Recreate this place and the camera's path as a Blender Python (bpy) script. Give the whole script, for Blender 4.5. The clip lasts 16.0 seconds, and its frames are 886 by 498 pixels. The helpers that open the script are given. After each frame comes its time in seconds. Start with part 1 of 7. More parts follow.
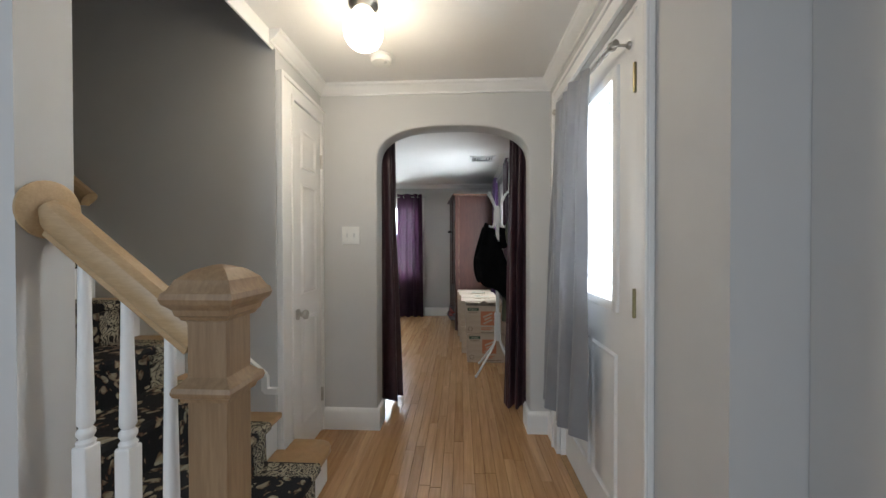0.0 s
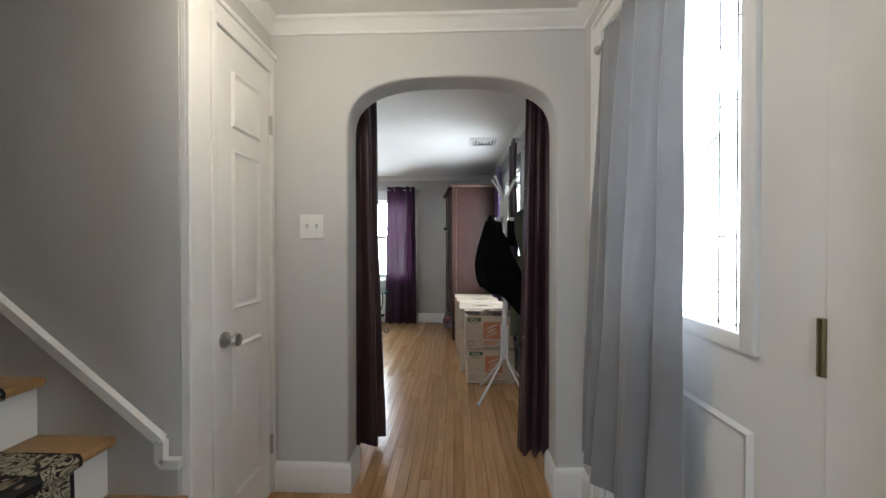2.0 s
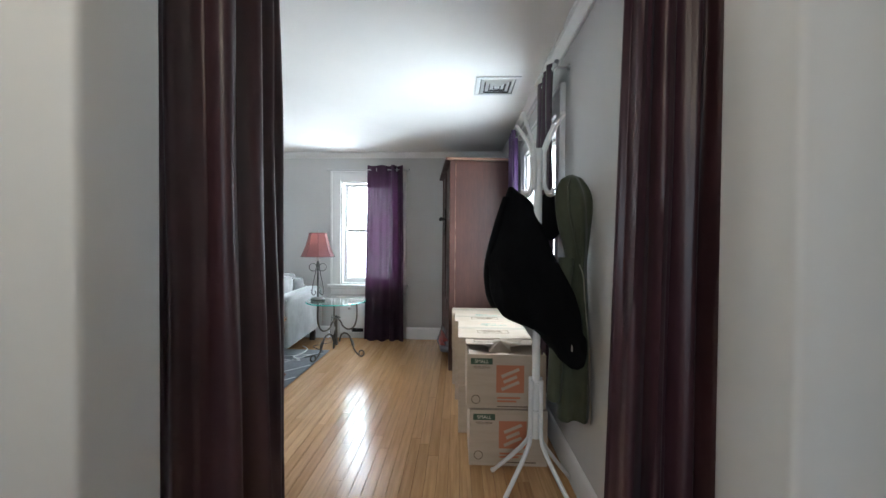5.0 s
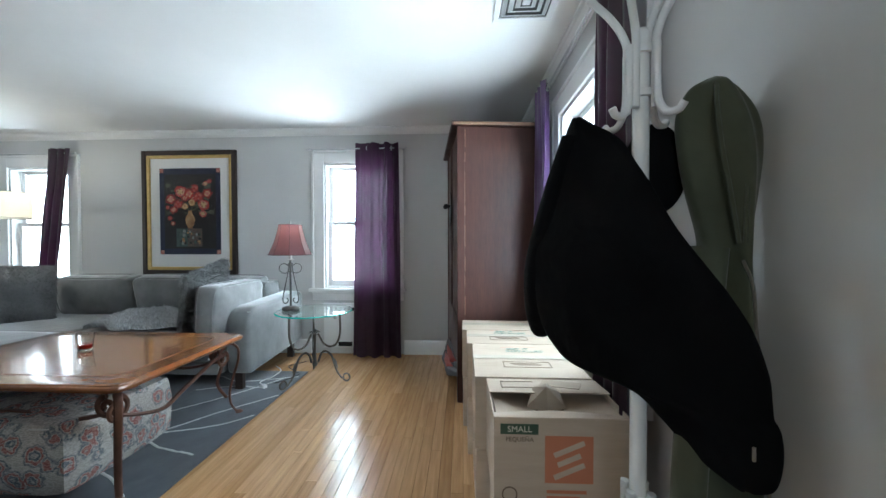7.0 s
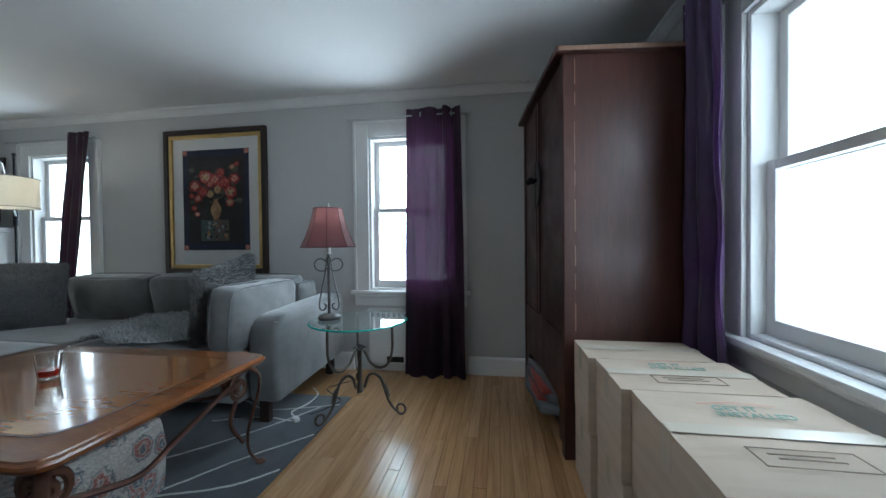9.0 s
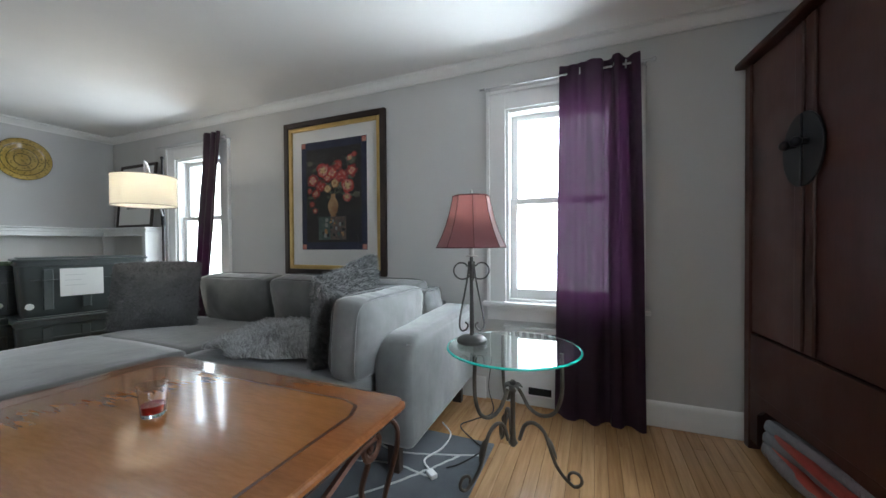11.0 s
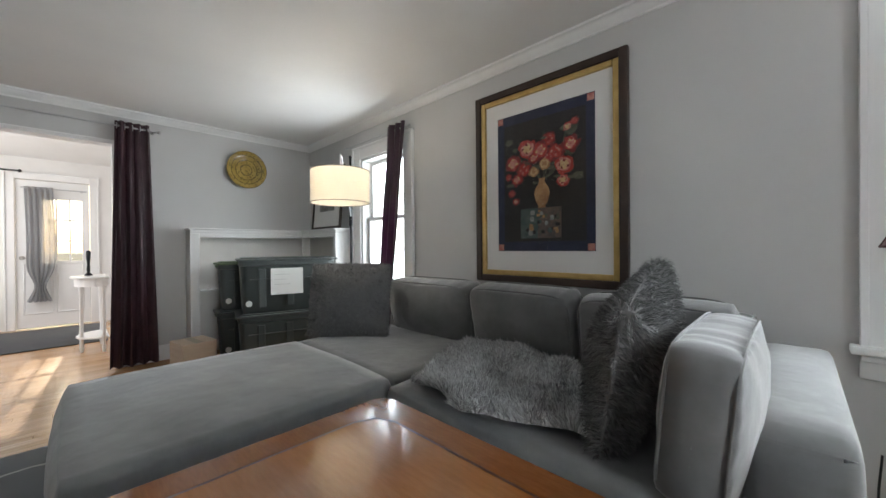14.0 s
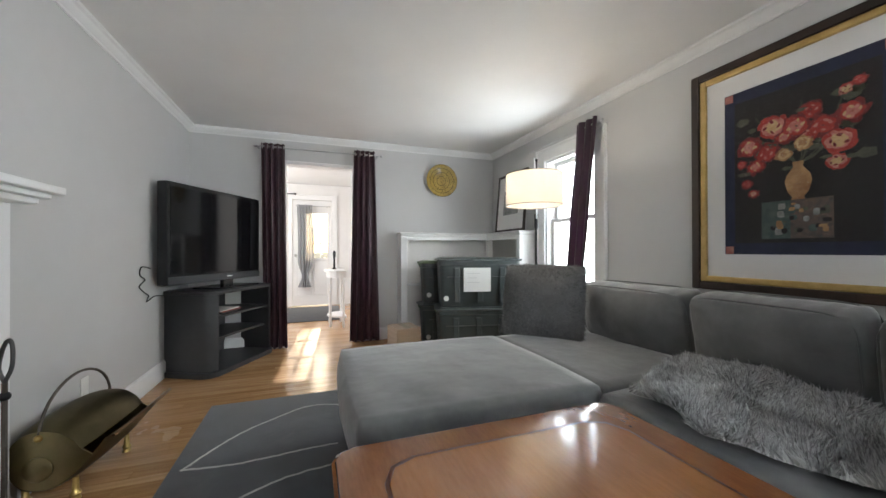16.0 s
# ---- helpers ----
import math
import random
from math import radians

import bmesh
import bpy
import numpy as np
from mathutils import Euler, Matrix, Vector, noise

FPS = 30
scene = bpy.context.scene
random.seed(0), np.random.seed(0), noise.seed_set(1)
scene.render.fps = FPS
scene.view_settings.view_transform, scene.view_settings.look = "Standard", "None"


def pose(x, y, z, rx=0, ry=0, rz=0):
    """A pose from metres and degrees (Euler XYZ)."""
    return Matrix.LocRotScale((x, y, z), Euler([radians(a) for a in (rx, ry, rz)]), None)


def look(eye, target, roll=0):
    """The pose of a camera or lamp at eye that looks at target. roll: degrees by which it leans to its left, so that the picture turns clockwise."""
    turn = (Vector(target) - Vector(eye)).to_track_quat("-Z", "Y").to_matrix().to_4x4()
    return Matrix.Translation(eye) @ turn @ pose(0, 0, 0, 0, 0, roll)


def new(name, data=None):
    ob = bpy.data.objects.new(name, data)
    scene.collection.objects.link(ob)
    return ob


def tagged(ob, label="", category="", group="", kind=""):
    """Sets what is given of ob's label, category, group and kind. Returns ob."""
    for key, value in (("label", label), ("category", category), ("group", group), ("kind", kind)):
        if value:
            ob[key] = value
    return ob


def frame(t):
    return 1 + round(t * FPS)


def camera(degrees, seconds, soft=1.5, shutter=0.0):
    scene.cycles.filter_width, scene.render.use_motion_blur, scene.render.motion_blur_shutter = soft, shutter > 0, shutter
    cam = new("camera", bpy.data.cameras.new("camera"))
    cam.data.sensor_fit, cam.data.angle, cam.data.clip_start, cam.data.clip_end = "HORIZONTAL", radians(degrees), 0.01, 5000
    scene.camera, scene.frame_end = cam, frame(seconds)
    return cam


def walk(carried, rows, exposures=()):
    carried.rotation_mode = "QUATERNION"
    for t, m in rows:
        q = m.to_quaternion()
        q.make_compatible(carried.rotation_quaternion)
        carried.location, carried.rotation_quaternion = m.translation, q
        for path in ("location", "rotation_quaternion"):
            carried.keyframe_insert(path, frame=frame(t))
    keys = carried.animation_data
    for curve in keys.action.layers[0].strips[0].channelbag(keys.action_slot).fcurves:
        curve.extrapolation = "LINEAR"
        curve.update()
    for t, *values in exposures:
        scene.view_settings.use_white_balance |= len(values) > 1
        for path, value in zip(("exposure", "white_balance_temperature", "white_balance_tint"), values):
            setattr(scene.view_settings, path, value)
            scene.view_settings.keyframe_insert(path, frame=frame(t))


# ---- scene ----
cam = camera(101.9, 16.0)
PATH = [
    (0, (0.378, -0.154, 1.215), (0.278, 1.843, 1.196), -0.1),
    (0.5, (0.342, -0.018, 1.212), (0.248, 1.98, 1.193), -0.0),
    (1, (0.334, 0.135, 1.196), (0.246, 2.133, 1.178), 0.0),
    (1.5, (0.35, 0.307, 1.198), (0.267, 2.305, 1.181), -0.1),
    (2, (0.348, 0.475, 1.189), (0.274, 2.473, 1.172), -0.0),
    (2.5, (0.329, 0.67, 1.18), (0.26, 2.669, 1.161), -0.0),
    (3, (0.319, 0.842, 1.178), (0.253, 2.841, 1.154), 0.1),
    (3.5, (0.323, 1.046, 1.173), (0.261, 3.045, 1.148), 0.2),
    (6, (0.393, 2.113, 1.159), (0.294, 4.11, 1.126), 0.4),
    (6.5, (0.367, 2.307, 1.141), (0.266, 4.304, 1.107), 0.1),
    (7, (0.329, 2.484, 1.121), (0.223, 4.481, 1.086), -0.1),
    (7.5, (0.278, 2.678, 1.089), (0.158, 4.675, 1.058), -0.2),
    (8, (0.204, 2.882, 1.078), (0.05, 4.876, 1.044), -0.3),
    (8.5, (0.109, 3.062, 1.041), (-0.103, 5.051, 1.018), -0.4),
    (8.7, (0.062, 3.123, 1.04), (-0.183, 5.108, 1.014), -0.5),
    (11, (-0.526, 3.709, 1.043), (-1.3, 5.553, 1.016), -0.4),
    (11.5, (-0.661, 3.795, 1.05), (-1.537, 5.592, 1.019), -0.5),
    (12, (-0.81, 3.912, 1.053), (-1.793, 5.654, 1.031), -0.5),
    (12.5, (-0.971, 3.994, 1.053), (-2.064, 5.669, 1.027), -0.4),
    (13, (-1.126, 4.045, 1.028), (-2.323, 5.648, 1.014), -0.4),
    (13.5, (-1.254, 4.056, 1.046), (-2.547, 5.582, 1.024), -0.5),
    (14, (-1.36, 4.034, 1.034), (-2.755, 5.467, 1.024), -0.5),
    (14.5, (-1.407, 4.007, 1.041), (-2.96, 5.267, 1.032), -0.5),
    (15, (-1.421, 3.946, 1.037), (-3.126, 4.991, 1.039), -0.3),
    (15.5, (-1.423, 3.894, 1.041), (-3.227, 4.758, 1.045), -0.2),
    (16, (-1.426, 3.854, 1.028), (-3.306, 4.536, 1.037), -0.1),
]
EXPOSURES = [(0.0, 0.42, 6450, 9), (2.5, 0.46, 6370, 8), (3.0, 0.26, 6360, 8), (3.5, 0.43, 6350, 8), (6.0, 0.74, 5950, 4), (7.0, 0.72, 5800, 2), (8.0, 0.3, 5600, 2), (8.6, -0.42, 5600, 2), (11.0, 0.27, 6200, 7), (12.5, -0.04, 6450, 9), (13.3, 0.08, 6550, 9), (14.5, 0.54, 6620, 10), (16.0, 0.68, 6620, 10)]
walk(cam, [(t, look(eye, target, roll)) for t, eye, target, roll in PATH], EXPOSURES)

# ---- world, sun, large lights ----
world = bpy.data.worlds.new("sky")
scene.world = world
world.use_nodes = True
wn = world.node_tree.nodes
sky = wn.new("ShaderNodeTexSky")
sky.sky_type, sky.sun_disc = "NISHITA", False
sky.sun_elevation, sky.sun_rotation = radians(22.7), radians(-85.5)
sky.air_density, sky.dust_density = 1.0, 2.0
world.node_tree.links.new(sky.outputs[0], wn["Background"].inputs[0])
wn["Background"].inputs[1].default_value = 0.15


def lamp(name, kind, energy, colour, m, size=None, size_y=None):
    data = bpy.data.lights.new(name, kind)
    data.energy, data.color = energy, colour
    if kind == "AREA":
        data.shape, data.size, data.size_y = "RECTANGLE", size, size_y
    ob = new(name, data)
    ob.matrix_world = m
    return ob


sun = lamp("sun", "SUN", 3.2, (1.0, 0.84, 0.62), look((-20, 5.0, 6.45), (-4.6, 3.80, 0.0)))
sun.data.angle = radians(0.6)
DAY = (0.86, 0.94, 1.0)
lamp("window_light_right", "AREA", 26, DAY, look((1.12, 4.29, 1.29), (0, 4.29, 1.29)), 0.98, 1.26)
lamp("window_light_far", "AREA", 34, DAY, look((-0.72, 6.23, 1.29), (-0.72, 3, 1.29)), 0.68, 1.26)
lamp("window_light_far_corner", "AREA", 17, DAY, look((-4.13, 6.23, 1.29), (-4.13, 3, 1.29)), 0.68, 1.26)
lamp("door_light", "AREA", 12, DAY, look((1.075, 1.524, 1.43), (-1, 1.524, 1.43)), 0.48, 0.88)
lamp("porch_light", "AREA", 35, (0.95, 0.97, 1.0), look((-7.0, 2.35, 1.5), (-7.0, 4, 1.2)), 2.2, 1.3)
# unseen fill lamp added to brighten the hall; the back wall has no window
lamp("entry_window_light", "AREA", 34, (0.72, 0.86, 1.0), look((-0.9, -2.4, 1.45), (-1.1, 0.8, 0.8)), 1.6, 1.3)


# ---- materials ----
class Mat:
    """A principled material with a few short-hands for its nodes."""

    def __init__(self, name, colour=(0.5, 0.5, 0.5), rough=0.5, metal=0.0, **extra):
        self.m = bpy.data.materials.new(name)
        self.m.use_nodes = True
        self.nt = self.m.node_tree
        self.b = self.nt.nodes["Principled BSDF"]
        self.set("Base Color", (*colour, 1))
        self.set("Roughness", rough)
        self.set("Metallic", metal)
        for key, value in extra.items():
            self.set(key.replace("_", " "), value)

    def set(self, key, value):
        sock = self.b.inputs[key]
        if hasattr(value, "is_output"):
            self.nt.links.new(value, sock)
        else:
            sock.default_value = value

    def node(self, kind, **inputs):
        n = self.nt.nodes.new(kind)
        for key, value in inputs.items():
            sock = n.inputs[key.replace("_", " ")]
            if hasattr(value, "is_output"):
                self.nt.links.new(value, sock)
            else:
                sock.default_value = value
        return n

    def coords(self, scale=(1, 1, 1), kind="Object"):
        tc = self.node("ShaderNodeTexCoord")
        mp = self.node("ShaderNodeMapping", Vector=tc.outputs[kind])
        mp.inputs["Scale"].default_value = scale
        return mp.outputs[0]

    def noise(self, scale, detail=4.0, rough=0.55, vec=None, stretch=(1, 1, 1)):
        n = self.node("ShaderNodeTexNoise", Scale=scale, Detail=detail, Roughness=rough, Vector=vec or self.coords(stretch))
        return n.outputs["Fac"]

    def ramp(self, fac, stops):
        n = self.node("ShaderNodeValToRGB", Fac=fac)
        els = n.color_ramp.elements
        while len(els) < len(stops):
            els.new(0.5)
        for e, (p, c) in zip(els, stops):
            e.position, e.color = p, (*c, 1) if len(c) == 3 else c
        return n.outputs["Color"]

    def mix(self, fac, a, b, mode="MIX"):
        n = self.nt.nodes.new("ShaderNodeMix")
        n.data_type, n.blend_type = "RGBA", mode
        for sock, value in ((n.inputs[0], fac), (n.inputs[6], a), (n.inputs[7], b)):
            if hasattr(value, "is_output"):
                self.nt.links.new(value, sock)
            elif isinstance(value, tuple):
                sock.default_value = (*value, 1)
            else:
                sock.default_value = value
        return n.outputs[2]

    def math(self, op, a, b=0.0):
        n = self.nt.nodes.new("ShaderNodeMath")
        n.operation = op
        for sock, value in zip(n.inputs, (a, b)):
            if hasattr(value, "is_output"):
                self.nt.links.new(value, sock)
            else:
                sock.default_value = value
        return n.outputs[0]

    def bump(self, height, strength=0.3, distance=0.002):
        n = self.node("ShaderNodeBump", Height=height, Strength=strength, Distance=distance)
        self.set("Normal", n.outputs[0])

    def grain(self, a, b, scale=3.0, bump_scale=120.0, strength=0.15, distance=0.001, stretch=(1, 1, 1)):
        """Two-scale variation of colour between a and b, and a fine relief."""
        big = self.noise(scale, 5, 0.6, stretch=stretch)
        self.set("Base Color", self.ramp(big, [(0.3, a), (0.7, b)]))
        if strength:
            self.bump(self.noise(bump_scale, 3, 0.6), strength, distance)
        return self

    def through_light(self, colour, amount, see=0.0):
        """Lets part of the light pass through a cloth; see: how far it can be seen through."""
        t = self.node("ShaderNodeBsdfTranslucent", Color=colour)
        mx = self.node("ShaderNodeMixShader", Fac=amount)
        out = self.nt.nodes["Material Output"]
        self.nt.links.new(self.b.outputs[0], mx.inputs[1])
        self.nt.links.new(t.outputs[0], mx.inputs[2])
        last = mx
        if see:
            clear = self.node("ShaderNodeBsdfTransparent")
            last = self.node("ShaderNodeMixShader", Fac=see)
            self.nt.links.new(mx.outputs[0], last.inputs[1])
            self.nt.links.new(clear.outputs[0], last.inputs[2])
        self.nt.links.new(last.outputs[0], out.inputs[0])
        return self


def g(v, t=0.0):
    """A grey with a slight warm (t above 0) or cool tint."""
    return (v * (1 + t), v, v * (1 - t))


paint_wall = Mat("wall_paint", rough=0.75).grain(g(0.53, 0.012), g(0.57, 0.012), 1.3, 260, 0.12)
paint_ceiling = Mat("ceiling_paint", rough=0.85).grain(g(0.75, 0.015), g(0.81, 0.015), 1.1, 40, 0.25, 0.003)
paint_white = Mat("white_trim_paint", rough=0.42).grain(g(0.76, 0.01), g(0.81, 0.01), 4, 60, 0.08)
paint_cream = Mat("cream_trim_paint", rough=0.5).grain(g(0.72, 0.04), g(0.78, 0.04), 4, 60, 0.08)
paint_porch = Mat("porch_paint", rough=0.6).grain(g(0.74, 0.02), g(0.8, 0.02), 3, 60, 0.08)


def wood_material(name, dark, light, rough, stretch=(14, 1.2, 14), coat=0.0):
    m = Mat(name, rough=rough)
    vec = m.coords(stretch)
    n = m.noise(2.2, 6, 0.62, vec=vec)
    fine = m.noise(14, 3, 0.6, vec=vec)
    col = m.ramp(n, [(0.25, dark), (0.75, light)])
    col = m.mix(0.35, col, m.ramp(fine, [(0.35, dark), (0.65, light)]))
    m.set("Base Color", col)
    m.set("Roughness", m.ramp(m.noise(5, 3), [(0.3, g(rough * 0.8)), (0.7, g(rough * 1.25))]))
    m.bump(fine, 0.12, 0.0006)
    if coat:
        m.set("Coat Weight", coat)
        m.set("Coat Roughness", 0.08)
    return m


def plank_material():
    m = Mat("oak_floor", rough=0.28)
    ob = m.node("ShaderNodeObjectInfo").outputs["Random"]
    isl = m.node("ShaderNodeNewGeometry").outputs["Random Per Island"]
    rnd = m.math("FRACT", m.math("ADD", ob, m.math("MULTIPLY", isl, 7.31)))
    tone = m.ramp(rnd, [(0.0, (0.46, 0.26, 0.12)), (0.25, (0.53, 0.315, 0.15)), (0.7, (0.58, 0.355, 0.178)), (1.0, (0.64, 0.41, 0.22))])
    tc = m.node("ShaderNodeNewGeometry").outputs["Position"]
    off = m.node("ShaderNodeCombineXYZ", X=m.math("MULTIPLY", rnd, 17.0), Y=m.math("MULTIPLY", rnd, 31.0))
    add = m.nt.nodes.new("ShaderNodeVectorMath")
    m.nt.links.new(tc, add.inputs[0])
    m.nt.links.new(off.outputs[0], add.inputs[1])
    mp = m.node("ShaderNodeMapping", Vector=add.outputs[0])
    mp.inputs["Scale"].default_value = (30, 1.6, 30)
    streak = m.noise(1.6, 6, 0.65, vec=mp.outputs[0])
    col = m.mix(0.55, tone, m.ramp(streak, [(0.32, (0.45, 0.34, 0.26)), (0.62, (1.0, 0.96, 0.92))]), "MULTIPLY")
    worn = m.noise(1.1, 4)
    m.set("Base Color", col)
    m.set("Roughness", m.ramp(worn, [(0.3, g(0.15)), (0.7, g(0.28))]))
    m.bump(streak, 0.06, 0.0006)
    m.set("Coat Weight", 0.25)
    m.set("Coat Roughness", 0.15)
    return m


oak_floor = plank_material()
floor_gap = Mat("floor_gap", (0.09, 0.05, 0.022), 0.8)
oak_tread = wood_material("oak_tread", (0.30, 0.17, 0.07), (0.46, 0.28, 0.13), 0.4, (14, 14, 1.5))
oak_newel = wood_material("pale_oak", (0.20, 0.122, 0.066), (0.36, 0.24, 0.14), 0.42, (7, 7, 0.6))
oak_rail = wood_material("pale_oak_rail", (0.36, 0.235, 0.12), (0.50, 0.35, 0.20), 0.4, (1.5, 16, 16))
cherry = wood_material("armoire_wood", (0.038, 0.012, 0.009), (0.088, 0.030, 0.020), 0.42, (9, 9, 0.9))
# armoire wood again, its colour darkened for the shade on the front
cherry_dark = wood_material("armoire_shaded_wood", (0.034, 0.010, 0.007), (0.062, 0.019, 0.012), 0.40, (9, 9, 0.9))
worn_wood = wood_material("rubbed_pale_wood", (0.16, 0.08, 0.05), (0.34, 0.21, 0.14), 0.6, (9, 9, 3))
table_wood = wood_material("coffee_table_wood", (0.19, 0.062, 0.018), (0.30, 0.115, 0.036), 0.22, (1.6, 9, 9), 0.6)
table_inlay = Mat("inlay_wood", (0.10, 0.032, 0.014), 0.3)
table_centre = wood_material("veneer_wood", (0.27, 0.095, 0.022), (0.38, 0.155, 0.045), 0.18, (1.2, 7, 7), 0.7)
bronze = Mat("bronze_iron", rough=0.42, metal=0.75).grain((0.10, 0.05, 0.035), (0.17, 0.085, 0.06), 14, 90, 0.2)
iron = Mat("wrought_iron", rough=0.5, metal=0.7).grain((0.09, 0.075, 0.06), (0.16, 0.14, 0.12), 18, 90, 0.3)
pewter = Mat("pewter_paint", rough=0.5, metal=0.3).grain((0.07, 0.068, 0.066), (0.12, 0.116, 0.112), 18, 90, 0.2)
nickel = Mat("brushed_nickel", (0.5, 0.48, 0.45), 0.28, 1.0).grain((0.42, 0.40, 0.37), (0.52, 0.5, 0.47), 25, 200, 0.05)
brass = Mat("brass", rough=0.3, metal=1.0).grain((0.55, 0.38, 0.13), (0.68, 0.5, 0.2), 30, 150, 0.05)
brass_old = Mat("aged_brass", rough=0.34, metal=1.0).grain((0.20, 0.165, 0.085), (0.32, 0.27, 0.15), 5, 120, 0.08)
copper_old = Mat("copper_tinted_brass", rough=0.34, metal=1.0).grain((0.22, 0.15, 0.085), (0.34, 0.24, 0.14), 5, 120, 0.08)
black_metal = Mat("black_metal", (0.02, 0.02, 0.022), 0.4, 0.6)
rod_metal = Mat("rod_metal", (0.55, 0.55, 0.56), 0.3, 0.9)
white_metal = Mat("white_enamel", rough=0.35).grain(g(0.72), g(0.78), 9, 80, 0.05)
grille_metal = Mat("grille_metal", (0.62, 0.62, 0.61), 0.5)
# dark grey that paints the shade behind the ceiling vent's slats
vent_shadow = Mat("duct_shade", (0.10, 0.10, 0.10), 0.9)
# near-black colour for flat sheets that stand in for shade in openings
opening_shade = Mat("flat_opening_shade", (0.008, 0.008, 0.008), 0.9)
plastic_white = Mat("white_plastic", (0.78, 0.77, 0.74), 0.35)


def cloth(name, a, b, rough=0.85, sheen=0.4, weave=900.0, strength=0.3, scale=6.0, **extra):
    m = Mat(name, rough=rough, **extra).grain(a, b, scale, weave, strength, 0.0008)
    m.set("Sheen Weight", sheen)
    m.set("Sheen Roughness", 0.4)
    return m


satin_purple = cloth("aubergine_satin", (0.020, 0.009, 0.014), (0.036, 0.016, 0.024), 0.42, 0.25, 700, 0.2).through_light((0.24, 0.05, 0.20, 1), 0.18)
satin_heavy = cloth("aubergine_curtain_cloth", (0.032, 0.013, 0.018), (0.056, 0.023, 0.031), 0.38, 0.06, 700, 0.25)
satin_violet = cloth("violet_satin", (0.065, 0.032, 0.095), (0.11, 0.058, 0.155), 0.28, 0.3, 700, 0.2).through_light((0.3, 0.12, 0.42, 1), 0.3)
sheer_purple = cloth("sheer_purple_voile", (0.028, 0.011, 0.024), (0.045, 0.017, 0.038), 0.6, 0.2, 1200, 0.3).through_light((0.14, 0.046, 0.125, 1), 0.32, 0.065)
grey_curtain = cloth("grey_curtain_cloth", (0.25, 0.25, 0.265), (0.31, 0.31, 0.325), 0.7, 0.3, 800, 0.25).through_light((0.6, 0.62, 0.66, 1), 0.2)
voile_grey = cloth("grey_voile", (0.3, 0.3, 0.31), (0.36, 0.36, 0.37), 0.8, 0.2, 800, 0.2).through_light((0.7, 0.7, 0.72, 1), 0.45, 0.25)
sofa_cloth = cloth("grey_velvet", (0.118, 0.121, 0.122), (0.196, 0.199, 0.199), 0.85, 0.7, 1400, 0.25, 5.0)
fur_pillow = Mat("grey_fur", rough=0.9).grain((0.12, 0.113, 0.108), (0.23, 0.218, 0.21), 7, 300, 0.2)
fur_throw = Mat("pale_grey_shag", rough=0.9).grain((0.46, 0.46, 0.46), (0.72, 0.72, 0.715), 14, 300, 0.2)


def strand_tones(m, low, high):
    """Lighter and darker strands of fur."""
    isl = m.node("ShaderNodeNewGeometry").outputs["Random Per Island"]
    m.set("Base Color", m.mix(0.75, m.ramp(m.noise(14, 4), [(0.3, g(low)), (0.7, g(high))]), m.ramp(isl, [(0.0, g(low * 0.4)), (0.5, g((low + high) / 2)), (1.0, g(min(0.85, high * 1.2)))])))


strand_tones(fur_throw, 0.42, 0.74)
strand_tones(fur_pillow, 0.10, 0.24)
jacket_black = cloth("black_fleece", (0.0025, 0.0025, 0.003), (0.005, 0.005, 0.0055), 1.0, 0.0, 500, 0.3)
coat_green = cloth("olive_coat_cloth", (0.045, 0.05, 0.028), (0.07, 0.078, 0.046), 0.8, 0.2, 600, 0.3)
rug_wool = cloth("slate_wool", (0.055, 0.06, 0.07), (0.085, 0.092, 0.105), 0.95, 0.3, 700, 0.8, 9)
rug_line = cloth("cream_wool", (0.42, 0.42, 0.40), (0.52, 0.52, 0.5), 0.95, 0.3, 500, 0.8, 20)
mat_dark = cloth("dark_mat", (0.02, 0.021, 0.024), (0.035, 0.036, 0.04), 0.95, 0.2, 500, 0.5)
cardboard = Mat("cardboard", rough=0.8).grain((0.47, 0.37, 0.28), (0.56, 0.455, 0.355), 3, 90, 0.12, stretch=(1, 1, 8))
tape = Mat("clear_tape", (0.62, 0.55, 0.45), 0.22)
ink_green = Mat("green_ink", (0.06, 0.10, 0.06), 0.7)
ink_brown = Mat("brown_ink", (0.16, 0.11, 0.07), 0.7)
ink_orange = Mat("orange_ink", (0.52, 0.19, 0.10), 0.7)
ink_teal = Mat("teal_ink", (0.22, 0.36, 0.30), 0.7)
ink_red = Mat("faded_red_ink", (0.6, 0.3, 0.22), 0.7)
paper = Mat("paper", (0.78, 0.78, 0.76), 0.7)
cream_tag = Mat("cream_print", (0.66, 0.62, 0.5), 0.7)
bin_grey = Mat("grey_tote_plastic", rough=0.35).grain((0.045, 0.055, 0.055), (0.062, 0.074, 0.074), 4, 300, 0.08)
bin_lid = Mat("grey_lid_plastic", rough=0.3).grain((0.06, 0.07, 0.07), (0.08, 0.09, 0.09), 4, 300, 0.08)
bin_green = Mat("green_lid_plastic", (0.12, 0.17, 0.09), 0.4)
tv_body = Mat("tv_plastic", (0.012, 0.012, 0.013), 0.25)
tv_screen = Mat("tv_screen", (0.006, 0.006, 0.007), 0.08)
tv_bar = Mat("tv_lower_trim", (0.06, 0.06, 0.065), 0.3)
console_grey = Mat("console_laminate", rough=0.45).grain((0.028, 0.028, 0.03), (0.04, 0.04, 0.042), 6, 200, 0.05)
frame_black = Mat("dark_frame_wood", rough=0.4).grain((0.022, 0.012, 0.009), (0.04, 0.022, 0.016), 6, 90, 0.1)
frame_gold = Mat("gilt", rough=0.36, metal=0.85).grain((0.50, 0.34, 0.12), (0.66, 0.47, 0.2), 12, 90, 0.1)
